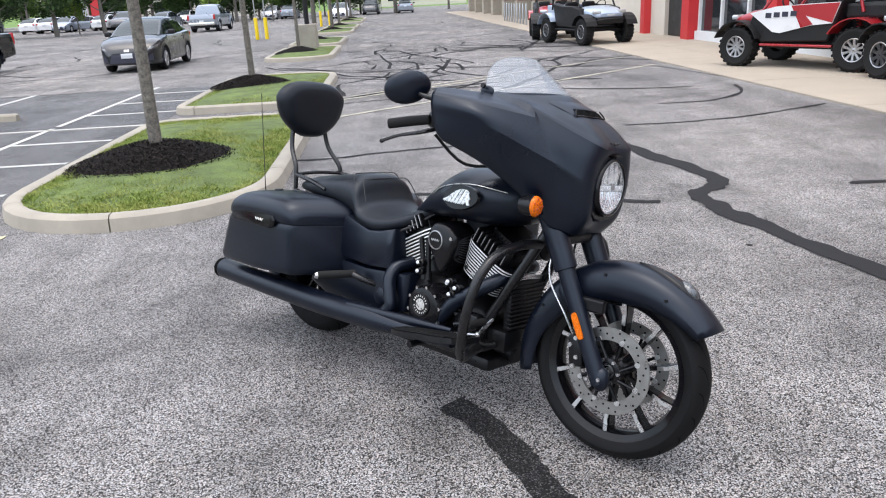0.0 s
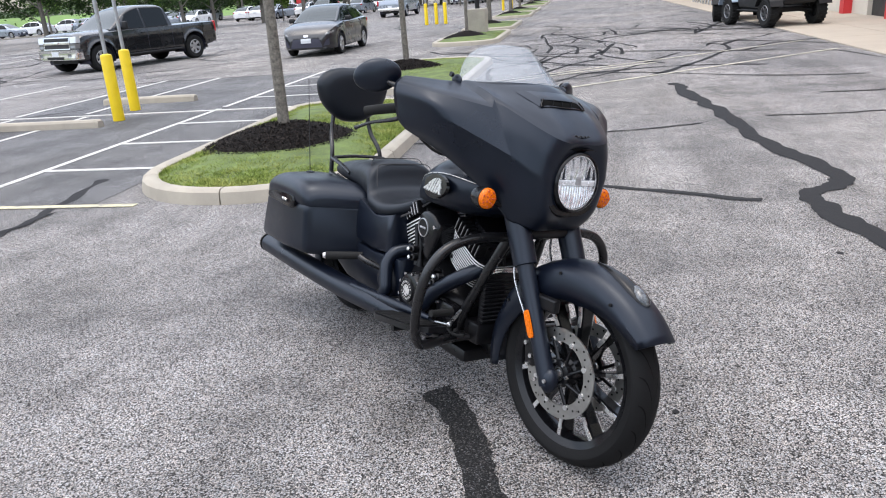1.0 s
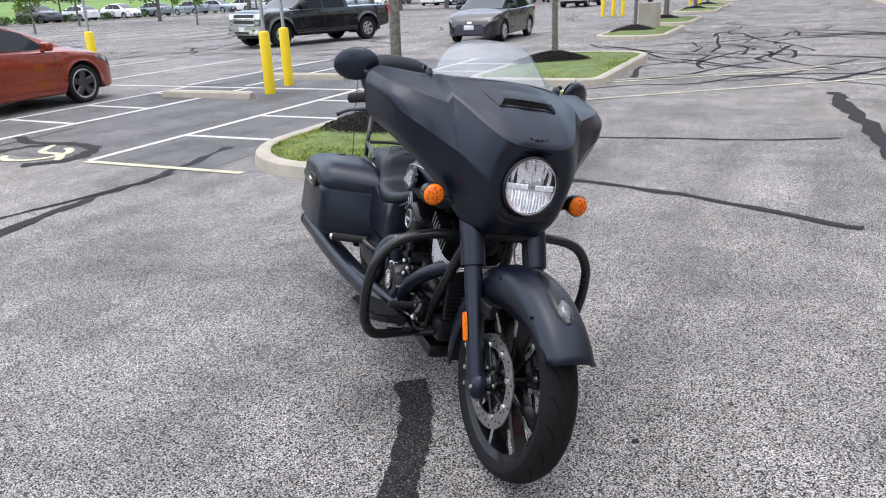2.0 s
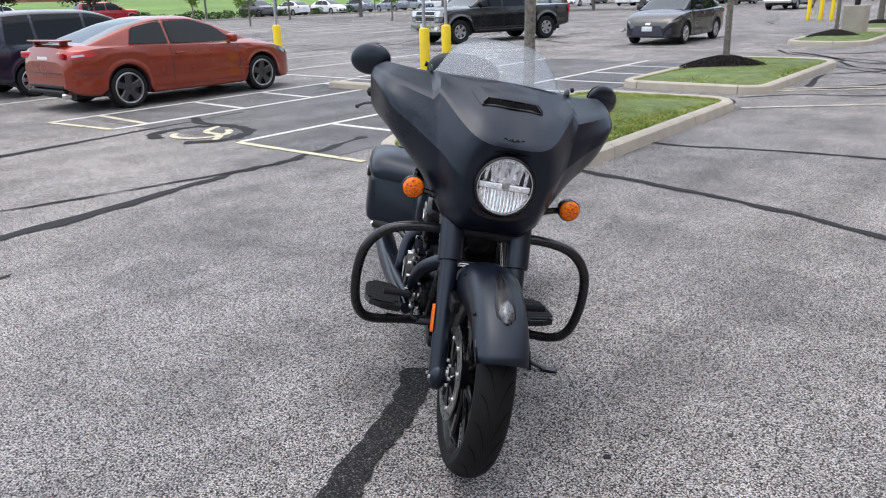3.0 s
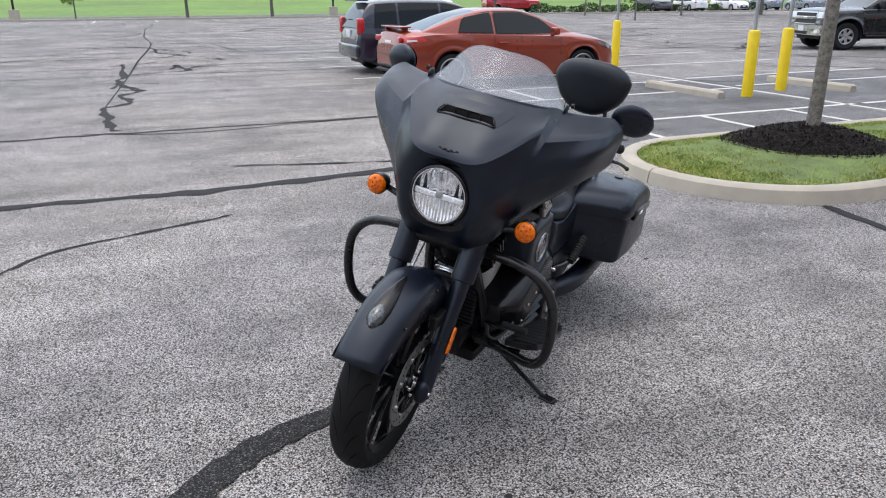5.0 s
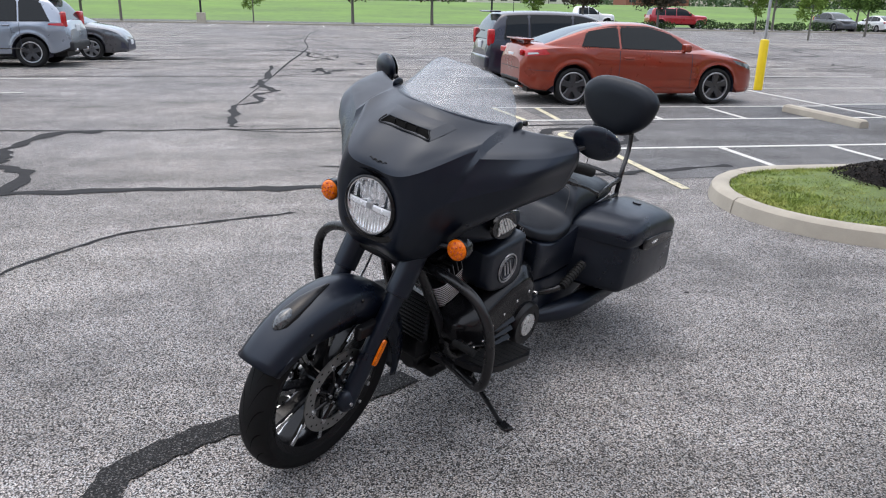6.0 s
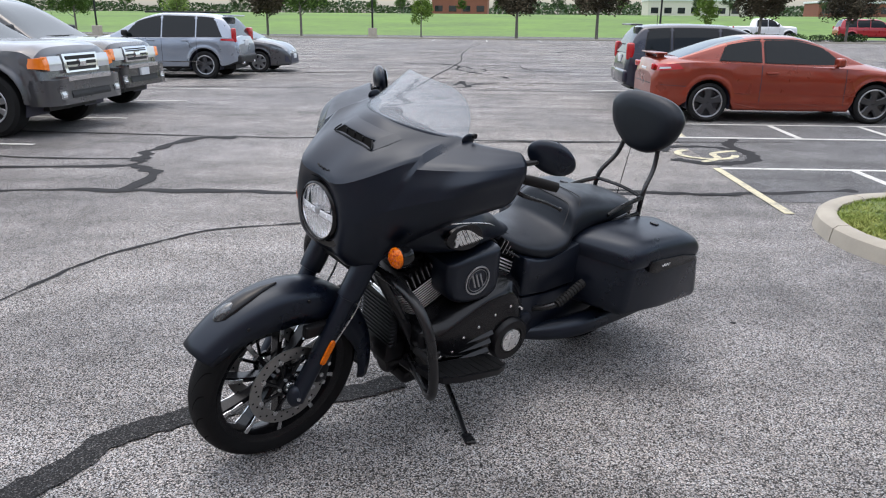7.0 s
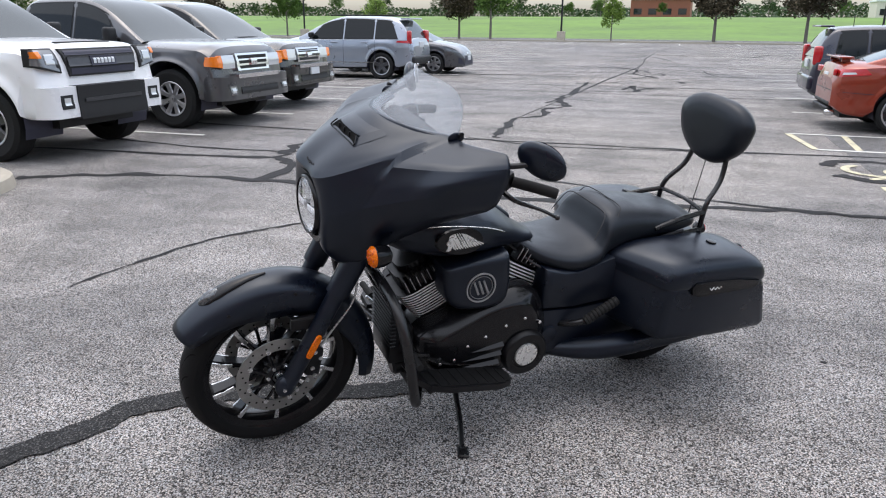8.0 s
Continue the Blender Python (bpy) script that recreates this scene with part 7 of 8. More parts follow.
cyl(bm, (-0.821, -0.17, 0.694), (-0.821, -0.187, 0.694), 0.009, 0.008, 10)
part("bolt", bm, CHROME, ic)
for x, s2 in ((-0.99, -0.02), (-0.965, -0.012)):
    bm = B()
    cyl(bm, (x, -0.15, 0.5), (x + s2 * 2, -0.14, 0.66), 0.011, 0.011, 12)
    cyl(bm, (x, -0.15, 0.49), (x + s2 * 0.3, -0.149, 0.52), 0.016, 0.014, 12)
    bp("pushrod_tube", bm, ENGINE, "", 40)
# left side: airbox, primary, derby
bm = B()
outl = [(-0.69, 0.74), (-0.71, 0.768), (-0.92, 0.79), (-0.955, 0.772), (-0.965, 0.63), (-0.945, 0.585), (-0.88, 0.568), (-0.765, 0.58), (-0.715, 0.615), (-0.692, 0.69)]
outl = [tuple(p[:2]) for p in spline([(*p, 0) for p in outl + outl[:1]], 3)][:-1]
rings = []
for y, k in ((0.06, 1.0), (0.205, 1.0), (0.228, 0.96), (0.238, 0.88), (0.24, 0.7)):
    rings.append([(-0.825 + (x + 0.825) * k, y, 0.68 + (zz - 0.68) * k) for x, zz in outl])
grid(bm, rings)
ab = bp("airbox_cover", bm, SATIN, "satin black airbox cover with round emblem", 45)
for r0, r1 in ((0.062, 0.055), (0.048, 0.045)):
    bm = B()
    lathe(bm, [(0, r0), (0.004, r0 - 0.001), (0.004, r1 + 0.001), (0, r1)], (-0.835, 0.241, 0.672), (0, 1, 0), 36)
    part("emblem_ring", bm, ALLOY, ab, "", 40)
for k in range(3):
    bm = B()
    cyl(bm, (-0.815 - 0.02 * k - 0.012, 0.242, 0.644), (-0.815 - 0.02 * k + 0.012, 0.242, 0.7), 0.0045, seg=6)
    part("emblem_bar", bm, ALLOY, ab)
bm = B()
outl = [(-0.62, 0.46), (-0.67, 0.5), (-0.79, 0.555), (-0.92, 0.605), (-1.05, 0.615), (-1.13, 0.575), (-1.175, 0.47), (-1.18, 0.35), (-1.12, 0.275), (-1.02, 0.255), (-0.85, 0.29), (-0.7, 0.325), (-0.63, 0.38)]
outl = [tuple(p[:2]) for p in spline([(*p, 0) for p in outl + outl[:1]], 3)][:-1]
rings = []
for y, k in ((0.1, 1.0), (0.175, 1.0), (0.198, 0.97), (0.238, 0.8), (0.248, 0.73), (0.25, 0.55)):
    rings.append([(-0.9 + (x + 0.9) * k, y, 0.43 + (zz - 0.43) * k) for x, zz in outl])
grid(bm, rings)
pc = bp("primary_cover", bm, GLOSS, "gloss black primary cover", 45)
for x, zz in ((-0.69, 0.365), (-0.75, 0.37), (-0.802, 0.423), (-0.876, 0.452), (-0.961, 0.486), (-1.044, 0.506), (-1.115, 0.475)):
    bm = B()
    cyl(bm, (x, 0.22, zz), (x, 0.25, zz), 0.0085, 0.0075, 10)
    blob(bm, (x, 0.25, zz), (0.0075, 0.004, 0.0075), None, 10, 6)
    part("bolt", bm, CHROME, pc)
bm = B()
lathe(bm, [(0, 0.1), (0.018, 0.098), (0.026, 0.09), (0.026, 0.062), (0.022, 0.06), (0.022, 0.001)], (-1.058, 0.245, 0.348), (0, 1, 0), 40)
dv = part("clutch_cover", bm, ENGINE, pc, "round clutch cover with silver badge", 40)
bm = B()
lathe(bm, [(0.02, 0.05), (0.03, 0.049), (0.031, 0.045), (0.0285, 0.001)], (-1.058, 0.245, 0.348), (0, 1, 0), 32)
part("clutch_badge", bm, SILVER_BADGE, dv, "", 40)
for k in range(3):
    bm = B()
    a, b2 = Vector((-0.955 + 0.006 * k, 0.25, 0.405 - 0.04 * k)), Vector((-0.815 + 0.03 * k, 0.247, 0.39 - 0.034 * k))
    up = Vector((0, 0, 0.013))
    grid(bm, [[a + up, a + Vector((0, 0.014, 0)), a - up], [(a + b2) / 2 + up * 0.8, (a + b2) / 2 + Vector((0, 0.012, 0)), (a + b2) / 2 - up * 0.8], [b2 + up * 0.2, b2 + Vector((0, 0.002, 0)), b2 - up * 0.2]])
    part("accent_fin", bm, GLOSS, pc, "", 20)
# oil cooler, filter, horn, regulator in front of the engine
bm = B()
box(bm, (-0.565, 0, 0.465), (0.034, 0.21, 0.2), 0.008)
oc = bp("oil_cooler", bm, ENGINE)
for k in range(11):
    bm = B()
    box(bm, (-0.552, 0, 0.38 + 0.0165 * k), (0.026, 0.216, 0.006), 0.002, 1)
    part("cooling_fin", bm, ENGINE, oc)
for z in (0.57, 0.58):
    bm = B()
    tube(bm, [(-0.56, -0.1, z - 0.012), (-0.555, -0.06, z), (-0.55, 0.0, z + 0.002), (-0.555, 0.09, z - 0.01)], 0.005, 8, 4)
    part("oil_line", bm, MACHINED, oc, "", 40)
# box and linkage beside the crankcase
bm = B()
box(bm, (-0.72, -0.15, 0.362), (0.125, 0.05, 0.1), 0.012)
sb = bp("starter_housing", bm, GLOSS)
for x, z in ((-0.713, 0.365), (-0.77, 0.395), (-0.67, 0.325)):
    bm = B()
    cyl(bm, (x, -0.174, z), (x, -0.18, z), 0.01 if x == -0.713 else 0.006, seg=10)
    part("bolt", bm, MACHINED, sb)
bm = B()
tube(bm, [(-0.771, -0.205, 0.319), (-0.62, -0.205, 0.352)], 0.0045, 8, 1)
tube(bm, [(-0.618, -0.206, 0.355), (-0.585, -0.206, 0.394), (-0.551, -0.206, 0.434)], [0.005, 0.009, 0.005], 8, 3)
blob(bm, (-0.62, -0.206, 0.353), (0.011, 0.011, 0.011), None, 10, 6)
bp("brake_linkage", bm, MACHINED, "bright brake pedal linkage", 40)
for x, y, z in ((-0.79, -0.2, 0.47), (-0.765, -0.195, 0.5), (-0.8, -0.2, 0.52), (-0.995, -0.18, 0.52), (-0.985, -0.19, 0.56), (-0.84, -0.16, 0.5)):
    bm = B()
    lathe(bm, [(0, 0.016), (0.03, 0.015), (0.034, 0.009), (0.044, 0.0085), (0.046, 0.003)], (x, y + 0.03, z), (0.2, -1, 0.2), 12, True)
    fit = bp("engine_fitting", bm, ENGINE, "", 40)
    bm = B()
    lathe(bm, [(0.044, 0.0088), (0.052, 0.008), (0.053, 0.002)], (x, y + 0.03, z), (0.2, -1, 0.2), 10, True)
    part("bolt", bm, MACHINED, fit)
bm = B()
lathe(bm, [(0, 0.04), (0.01, 0.045), (0.09, 0.045), (0.1, 0.035)], (-0.68, 0.02, 0.25), (1, 0, -0.15), 20, True)
bp("oil_filter", bm, ENGINE, "", 40)
bm = B()
box(bm, (-0.6, -0.02, 0.32), (0.1, 0.2, 0.09), 0.015)
bp("regulator", bm, ENGINE)
bm = B()
lathe(bm, [(0, 0.03), (0.015, 0.045), (0.022, 0.045), (0.03, 0.02)], (-0.5, 0.0, 0.7), (1, 0, 0.1), 22, True)
bp("horn", bm, ENGINE, "", 40)
bm = B()
box(bm, (-0.9, 0, 0.2), (0.55, 0.24, 0.06), 0.02)
bp("oil_pan", bm, ENGINE)
for pts, r in (([(-0.48, 0.06, 0.8), (-0.5, 0.02, 0.72), (-0.52, -0.05, 0.64), (-0.55, -0.1, 0.56)], 0.005), ([(-0.46, -0.04, 0.82), (-0.49, -0.07, 0.7), (-0.54, -0.03, 0.6)], 0.006), ([(-0.55, -0.18, 0.33), (-0.6, -0.2, 0.32), (-0.68, -0.19, 0.34)], 0.006)):
    bm = B()
    tube(bm, pts, r, 8, 5)
    bp("cable", bm, RUBBER, "", 40)

# exhausts
bm = B()
tube(bm, [(-1.1, -0.11, 0.53), (-1.125, -0.18, 0.515), (-1.125, -0.222, 0.465), (-1.1, -0.238, 0.4), (-1.09, -0.243, 0.355), (-1.13, -0.25, 0.31)], 0.029, 14, 5)
bp("rear_header", bm, SATIN, "", 40)
bm = B()
tube(bm, [(-0.6, -0.05, 0.585), (-0.625, -0.115, 0.555), (-0.695, -0.165, 0.5), (-0.785, -0.185, 0.43), (-0.84, -0.2, 0.36), (-0.93, -0.225, 0.3), (-1.0, -0.24, 0.285)], 0.03, 16, 5)
bp("front_header", bm, SATIN, "", 40)
for sd in (1, -1):
    bm = B()
    if sd < 0:
        pts, rad = [(-0.74, -0.215, 0.29), (-0.95, -0.24, 0.285), (-1.15, -0.265, 0.285), (-1.45, -0.3, 0.283), (-1.85, -0.335, 0.288), (-2.25, -0.362, 0.292)], [0.026, 0.036, 0.05, 0.053, 0.053, 0.05]
    else:
        pts, rad = [(-1.22, 0.15, 0.27), (-1.35, 0.22, 0.285), (-1.5, 0.265, 0.3), (-1.8, 0.28, 0.318), (-1.98, 0.285, 0.328)], [0.025, 0.045, 0.052, 0.05, 0.046]
    tube(bm, pts, rad, 20, 6)
    mf = bp("muffler", bm, SATIN, "long satin black exhaust muffler", 40)
    bm = B()
    p = Vector(pts[-1])
    d = (p - Vector(pts[-2])).normalized()
    lathe(bm, [(-0.01, 0.0505), (0.012, 0.0515), (0.014, 0.046), (0.0, 0.042), (-0.04, 0.04)], p, d, 20)
    part("tip", bm, INK_BLACK, mf, "", 40)
bm = B()
tube(bm, [(-0.75, -0.215, 0.335), (-1.0, -0.255, 0.325), (-1.3, -0.3, 0.32)], [0.012, 0.022, 0.016], 12, 5)
bp("heat_shield", bm, SATIN, "", 40)

# saddlebags
for sd in (1, -1):
    yc = 0.315
    bm = B()
    secs = [(-1.46, 0.138, 0.43, 0.632, 0.308), (-1.466, 0.148, 0.415, 0.642, 0.31), (-1.485, 0.153, 0.4, 0.648, 0.312), (-1.8, 0.157, 0.378, 0.642, 0.318), (-1.99, 0.154, 0.372, 0.634, 0.318), (-2.012, 0.149, 0.38, 0.628, 0.316), (-2.02, 0.138, 0.395, 0.618, 0.314)]
    section_loft(bm, [(x - 0.05 * max(0, min(1, (-1.6 - x) / 0.3)), w, z0, z1, sd * (y - 0.03)) for x, w, z0, z1, y in secs], 9, 48)
    for v in bm.verts:
        v.co.x -= 0.27 * (0.645 - v.co.z) * max(0, (-1.75 - v.co.x) / 0.25)
    for v in bm.verts:
        v.co.x -= 0.42 * max(0, abs(v.co.y) - 0.17) * min(1.1, max(0, (v.co.x + 1.8) / 0.3))
    bag = bp("saddlebag", bm, SATIN, "hard satin black saddlebag", 40)
    bm = B()
    secs = [(-1.452, 0.13, 0.65, 0.678, 0.305), (-1.462, 0.147, 0.65, 0.7, 0.308), (-1.5, 0.156, 0.651, 0.73, 0.312), (-1.6, 0.16, 0.65, 0.752, 0.316), (-1.8, 0.161, 0.645, 0.752, 0.318), (-1.93, 0.16, 0.638, 0.735, 0.318), (-2.0, 0.156, 0.632, 0.708, 0.317), (-2.03, 0.142, 0.63, 0.668, 0.315)]
    rings = []
    for x, w, z0, z1, y in smooth_secs(secs, 3):
        x, y = x - 0.05 * max(0, min(1, (-1.6 - x) / 0.3)), y - 0.03
        ring = [(x, sd * (y - w * 0.96), z0 - 0.012), (x, sd * (y + w * 0.96), z0 - 0.012)]
        for k in range(25):
            a = math.pi * k / 24
            c, s1 = math.cos(a), math.sin(a)
            ring.append((x, sd * (y + w * math.copysign(abs(c) ** 0.5, c)), z0 + (z1 - z0) * (0.12 + 0.88 * abs(s1) ** 0.75) if 0 < k < 24 else z0))
        rings.append(ring)
    grid(bm, rings)
    for v in bm.verts:
        v.co.x -= 0.42 * max(0, abs(v.co.y) - 0.17) * min(1.1, max(0, (v.co.x + 1.8) / 0.3))
    part("lid", bm, SATIN, bag, "rounded saddlebag lid", 40)
    bm = B()
    outl = [(-1.62, 0.645), (-1.63, 0.615), (-1.66, 0.603), (-1.96, 0.602), (-1.985, 0.612), (-1.98, 0.632), (-1.86, 0.656), (-1.7, 0.668), (-1.635, 0.665)]
    rings = [[(-1.85 + (x + 1.8) * k, sd * (y - 0.032), 0.635 + (zz - 0.635) * k) for x, zz in outl] for y, k in ((0.455, 1.0), (0.481, 1.0), (0.487, 0.94))]
    grid(bm, rings)
    la = part("latch_cover", bm, GLOSS, bag, "black latch handle with small script", 40)
    bm = B()
    tube(bm, [(-1.755 - 0.01 * k, sd * 0.4565, 0.634 + 0.005 * (-1) ** k) for k in range(7)], 0.0028, 6, 2)
    part("latch_script", bm, SILVER_BADGE, bag, "small silver script badge")
    bm = B()
    lathe(bm, [(0, 0.022), (0.004, 0.021), (0.006, 0.012), (0.006, 0.001)], (-1.88, sd * 0.288, 0.75), (-0.1, 0, 1), 20)
    part("lock", bm, GLOSS, bag, "", 40)

# backrest
bm = B()
rings = []
for xo, k in ((0.05, 0.45), (0.047, 0.7), (0.036, 0.89), (0.016, 0.98), (-0.006, 1.0), (-0.028, 0.96), (-0.04, 0.84), (-0.044, 0.5)):
    ring = []
    for i in range(36):
        t = 2 * math.pi * i / 36
        c, s = math.cos(t), math.sin(t)
        w = 0.213 * (1 - 0.3 * max(0, 0.35 - s) ** 1.2)
        ring.append((-2.04 + xo, w * k * math.copysign(abs(c) ** 0.72, c), 1.136 + 0.142 * k * math.copysign(abs(s) ** 0.8, s)))
    rings.append(ring)
grid(bm, rings)
br = bp("backrest", bm, VINYL, "rounded black vinyl passenger backrest", 60)
for sd in (1, -1):
    bm = B()
    tube(bm, [(-1.95, sd * 0.142, 0.715), (-1.95, sd * 0.142, 0.8), (-1.965, sd * 0.136, 0.86), (-2.03, sd * 0.115, 0.94), (-2.05, sd * 0.1, 1.03), (-2.055, sd * 0.09, 1.12)], 0.0115, 10, 5)
    part("upright", bm, TUBE_BLACK, br, "black steel backrest bar", 40)
    bm = B()
    tube(bm, [(-1.68, sd * 0.16, 0.775), (-1.8, sd * 0.155, 0.8), (-1.95, sd * 0.142, 0.815)], 0.011, 8, 4)
    tube(bm, [(-1.72, sd * 0.16, 0.72), (-1.95, sd * 0.145, 0.735)], 0.012, 8, 1)
    part("side_plate", bm, TUBE_BLACK, br, "", 40)
bm = B()
tube(bm, [(-1.95, -0.142, 0.815), (-1.965, 0, 0.82), (-1.95, 0.142, 0.815)], 0.009, 8, 4)
part("cross_bar", bm, TUBE_BLACK, br, "", 40)
# antenna, tail lamps
bm = B()
tube(bm, [(-2.17, -0.16, 0.6), (-2.19, -0.165, 0.75), (-2.24, -0.17, 1.2)], [0.005, 0.0025, 0.0016], 6, 3)
bp("antenna", bm, TUBE_BLACK, "thin black whip antenna", 40)
bm = B()
blob(bm, (-2.22, 0, 0.52), (0.03, 0.07, 0.04), None, 18, 10)
bp("tail_lamp", bm, LAMP_RED, "", 60)
for sd in (1, -1):
    bm = B()
    lathe(bm, [(0, 0.012), (0.015, 0.03), (0.04, 0.032)], (-2.2, sd * 0.125, 0.585), (-1, 0, 0), 18)
    ti = bp("rear_indicator", bm, GLOSS, "", 40)
    bm = B()
    lathe(bm, [(0.035, 0.031), (0.05, 0.025), (0.055, 0.001)], (-2.2, sd * 0.125, 0.585), (-1, 0, 0), 18)
    part("red_lens", bm, LAMP_RED, ti, "", 40)
# side stand
bm = B()
tube(bm, [(-0.82, 0.14, 0.195), (-0.8, 0.2, 0.16), (-0.775, 0.3, 0.117), (-0.737, 0.405, 0.085), (-0.731, 0.425, 0.083)], [0.014, 0.011, 0.01, 0.01], 10, 4)
st = bp("side_stand", bm, TUBE_BLACK, "black side stand with flat foot", 40)
bm = B()
box(bm, (0, 0, 0), (0.045, 0.07, 0.012), 0.005)
bmesh.ops.transform(bm, matrix=pose(-0.725, 0.44, 0.0855, 9.5, 0, -25), verts=bm.verts)
part("stand_foot", bm, TUBE_BLACK, st)

# the bars stand turned a little to the left, about the raked steering axis
AXIS = Matrix.Translation((0.035, 0, 0))
STEER = AXIS @ Matrix.Rotation(radians(4.2), 4, Vector((-0.485, 0, 0.875))) @ AXIS.inverted()
STEERED = ("front_tyre", "brake_disc", "disc_carrier", "brake_calliper", "brake_hose", "front_axle", "fork_leg", "fork_yoke", "front_fender", "fender_lamp", "fairing", "headlamp_bezel", "windscreen", "handlebar", "mirror_stalk", "indicator")
for ob in bike.children:
    if ob.name.split(".")[0] in STEERED:
        ob.matrix_basis = STEER

# ---- shop front, pavement and buggies ----
WALL_WHITE = worn("painted_block_wall", (0.62, 0.58, 0.5), 0.85, scale=2, vary=0.08, grain=60, relief=0.15)
WALL_RED = worn("red_cladding", (0.55, 0.03, 0.035), 0.5, scale=3, vary=0.08)
DOOR_BLACK = worn("black_steel_door", (0.02, 0.02, 0.021), 0.5, scale=3, vary=0.2)
FRAME_WHITE = worn("white_window_frame", (0.7, 0.72, 0.73), 0.5, scale=8, vary=0.06)
SHOP_GLASS = material("shop_window_glass", (0.02, 0.024, 0.028), 0.05, spec=0.9)


def brick_wall(name, c):
    m = material(name, c, 0.9)
    n, l, b = nodes_of(m)
    g = n.new("ShaderNodeNewGeometry")
    sep, comb = n.new("ShaderNodeSeparateXYZ"), n.new("ShaderNodeCombineXYZ")
    l.new(g.outputs["Position"], sep.inputs[0])
    l.new(sep.outputs["Y"], comb.inputs[0])
    l.new(sep.outputs["Z"], comb.inputs[1])
    t = n.new("ShaderNodeTexBrick")
    t.inputs["Scale"].default_value = 1.0
    t.inputs["Brick Width"].default_value, t.inputs["Row Height"].default_value, t.inputs["Mortar Size"].default_value = 0.21, 0.075, 0.006
    t.inputs["Color1"].default_value, t.inputs["Color2"].default_value, t.inputs["Mortar"].default_value = (*c, 1), (*[k * 0.7 for k in c], 1), (0.35, 0.33, 0.3, 1)
    l.new(comb.outputs[0], t.inputs["Vector"])
    paint_color(m, t.outputs["Color"])
    return m


BRICK = brick_wall("brown_brick", (0.25, 0.12, 0.08))
BRICK_FAR = worn("far_brick", (0.24, 0.09, 0.06), 0.9, scale=0.3, vary=0.15)

pave = thing("pavement", LOT.copy(), "pale concrete pavement slabs along the shop front", "pavement", kind="structure")
for k in range(34):
    v0 = -30 + 3.05 * k
    for u0, u1 in ((11.2, 12.75), (12.76, 14.5)):
        bm = B()
        box(bm, ((u0 + u1) / 2, v0 + 1.52, -0.02), (u1 - u0 - 0.012, 3.035, 0.1), 0.008, 1)
        part("slab", bm, SLAB, pave)
shop = thing("shop_building", LOT.copy(), "single-storey shop with red columns and large windows", "building")


def shop_box(name, u0, u1, v0, v1, z0, z1, mat, label="", parent=None, bevel=0.0):
    bm = B()
    box(bm, ((u0 + u1) / 2, (v0 + v1) / 2, (z0 + z1) / 2), (u1 - u0, v1 - v0, z1 - z0), bevel, 1)
    return part(name, bm, mat, parent or shop, label)


shop_box("roof", 14.3, 34, -30, 31, 6.0, 6.4, WALL_WHITE)
shop_box("back_wall", 33.7, 34, -30, 31, 0, 6.0, WALL_WHITE)
shop_box("end_wall", 14.6, 33.7, -30, -29.7, 0, 6.0, WALL_WHITE)
shop_box("wall", 14.4, 14.7, 17.4, 31, 3.2, 6.0, WALL_WHITE)
shop_box("wall", 14.4, 14.7, 19.5, 20.9, 0, 3.2, WALL_WHITE)
shop_box("wall", 14.4, 14.7, 21.2, 31, 0, 3.2, WALL_WHITE)
shop_box("door", 14.52, 14.58, 17.45, 19.45, 0.02, 3.15, DOOR_BLACK, "black roller door")
shop_box("column", 14.15, 14.7, 20.85, 21.25, 0, 6.0, WALL_RED, "red clad column")
shop_box("column", 14.15, 14.7, 16.85, 17.4, 0, 6.0, WALL_RED, "red clad column")
shop_box("wall", 14.4, 14.7, -30, 16.85, 3.3, 6.0, WALL_WHITE)
for k in range(7):
    v1 = 16.8 - 5.2 * k
    v0 = v1 - 4.7
    shop_box("plinth", 14.35, 14.7, v0, v1, 0, 0.28, FRAME_WHITE)
    win = shop_box("window", 14.52, 14.54, v0, v1, 0.28, 3.3, SHOP_GLASS, "large shop window")
    for a in (0.0, 1.5, 3.1, 4.62):
        shop_box("frame_post", 14.44, 14.6, v0 + a, v0 + a + 0.09, 0.28, 3.3, FRAME_WHITE, "", win)
    shop_box("frame_rail", 14.44, 14.6, v0 + 0.09, v1, 1.55, 1.63, FRAME_WHITE, "", win)
    shop_box("column", 14.15, 14.7, v0 - 0.5, v0, 0, 6.0, WALL_RED, "red clad column")
arcade = thing("shop_arcade", LOT.copy(), "brown brick shop front with stone-based pillars", "building")
shop_box("wall", 14.9, 15.2, 31, 76, 0, 7, BRICK, "", arcade)
shop_box("roof", 13.2, 30, 31, 76, 6.6, 7.2, WALL_WHITE, "", arcade)
for k in range(8):
    v = 31.2 + 5.6 * k
    shop_box("pillar", 13.4, 14.2, v, v + 0.9, 1.1, 6.6, BRICK, "brick pillar", arcade)
    shop_box("pillar_base", 13.35, 14.25, v - 0.05, v + 0.95, 0, 1.1, CONCRETE, "pale stone pillar base", arcade)
    w = shop_box("window", 14.85, 14.9, v + 1.4, v + 5.0, 0.1, 3.2, SHOP_GLASS, "", arcade)
    for a in (0.0, 1.15, 2.35, 3.5):
        shop_box("frame_post", 14.8, 14.92, v + 1.4 + a, v + 1.48 + a, 0.1, 3.2, FRAME_WHITE, "", w)
for k in range(9):
    p = lot(12.2, 33 + 0.9 * k)
    t = thing("guard_post", pose(p.x, p.y, 0.03), "slim galvanised guard post on the pavement", "post", "guard posts")
    bm = B()
    lathe(bm, [(0, 0.045), (1.0, 0.045), (1.03, 0.02)], (0, 0, 0), (0, 0, 1), 14)
    part("post", bm, GALV, t, smooth=40)


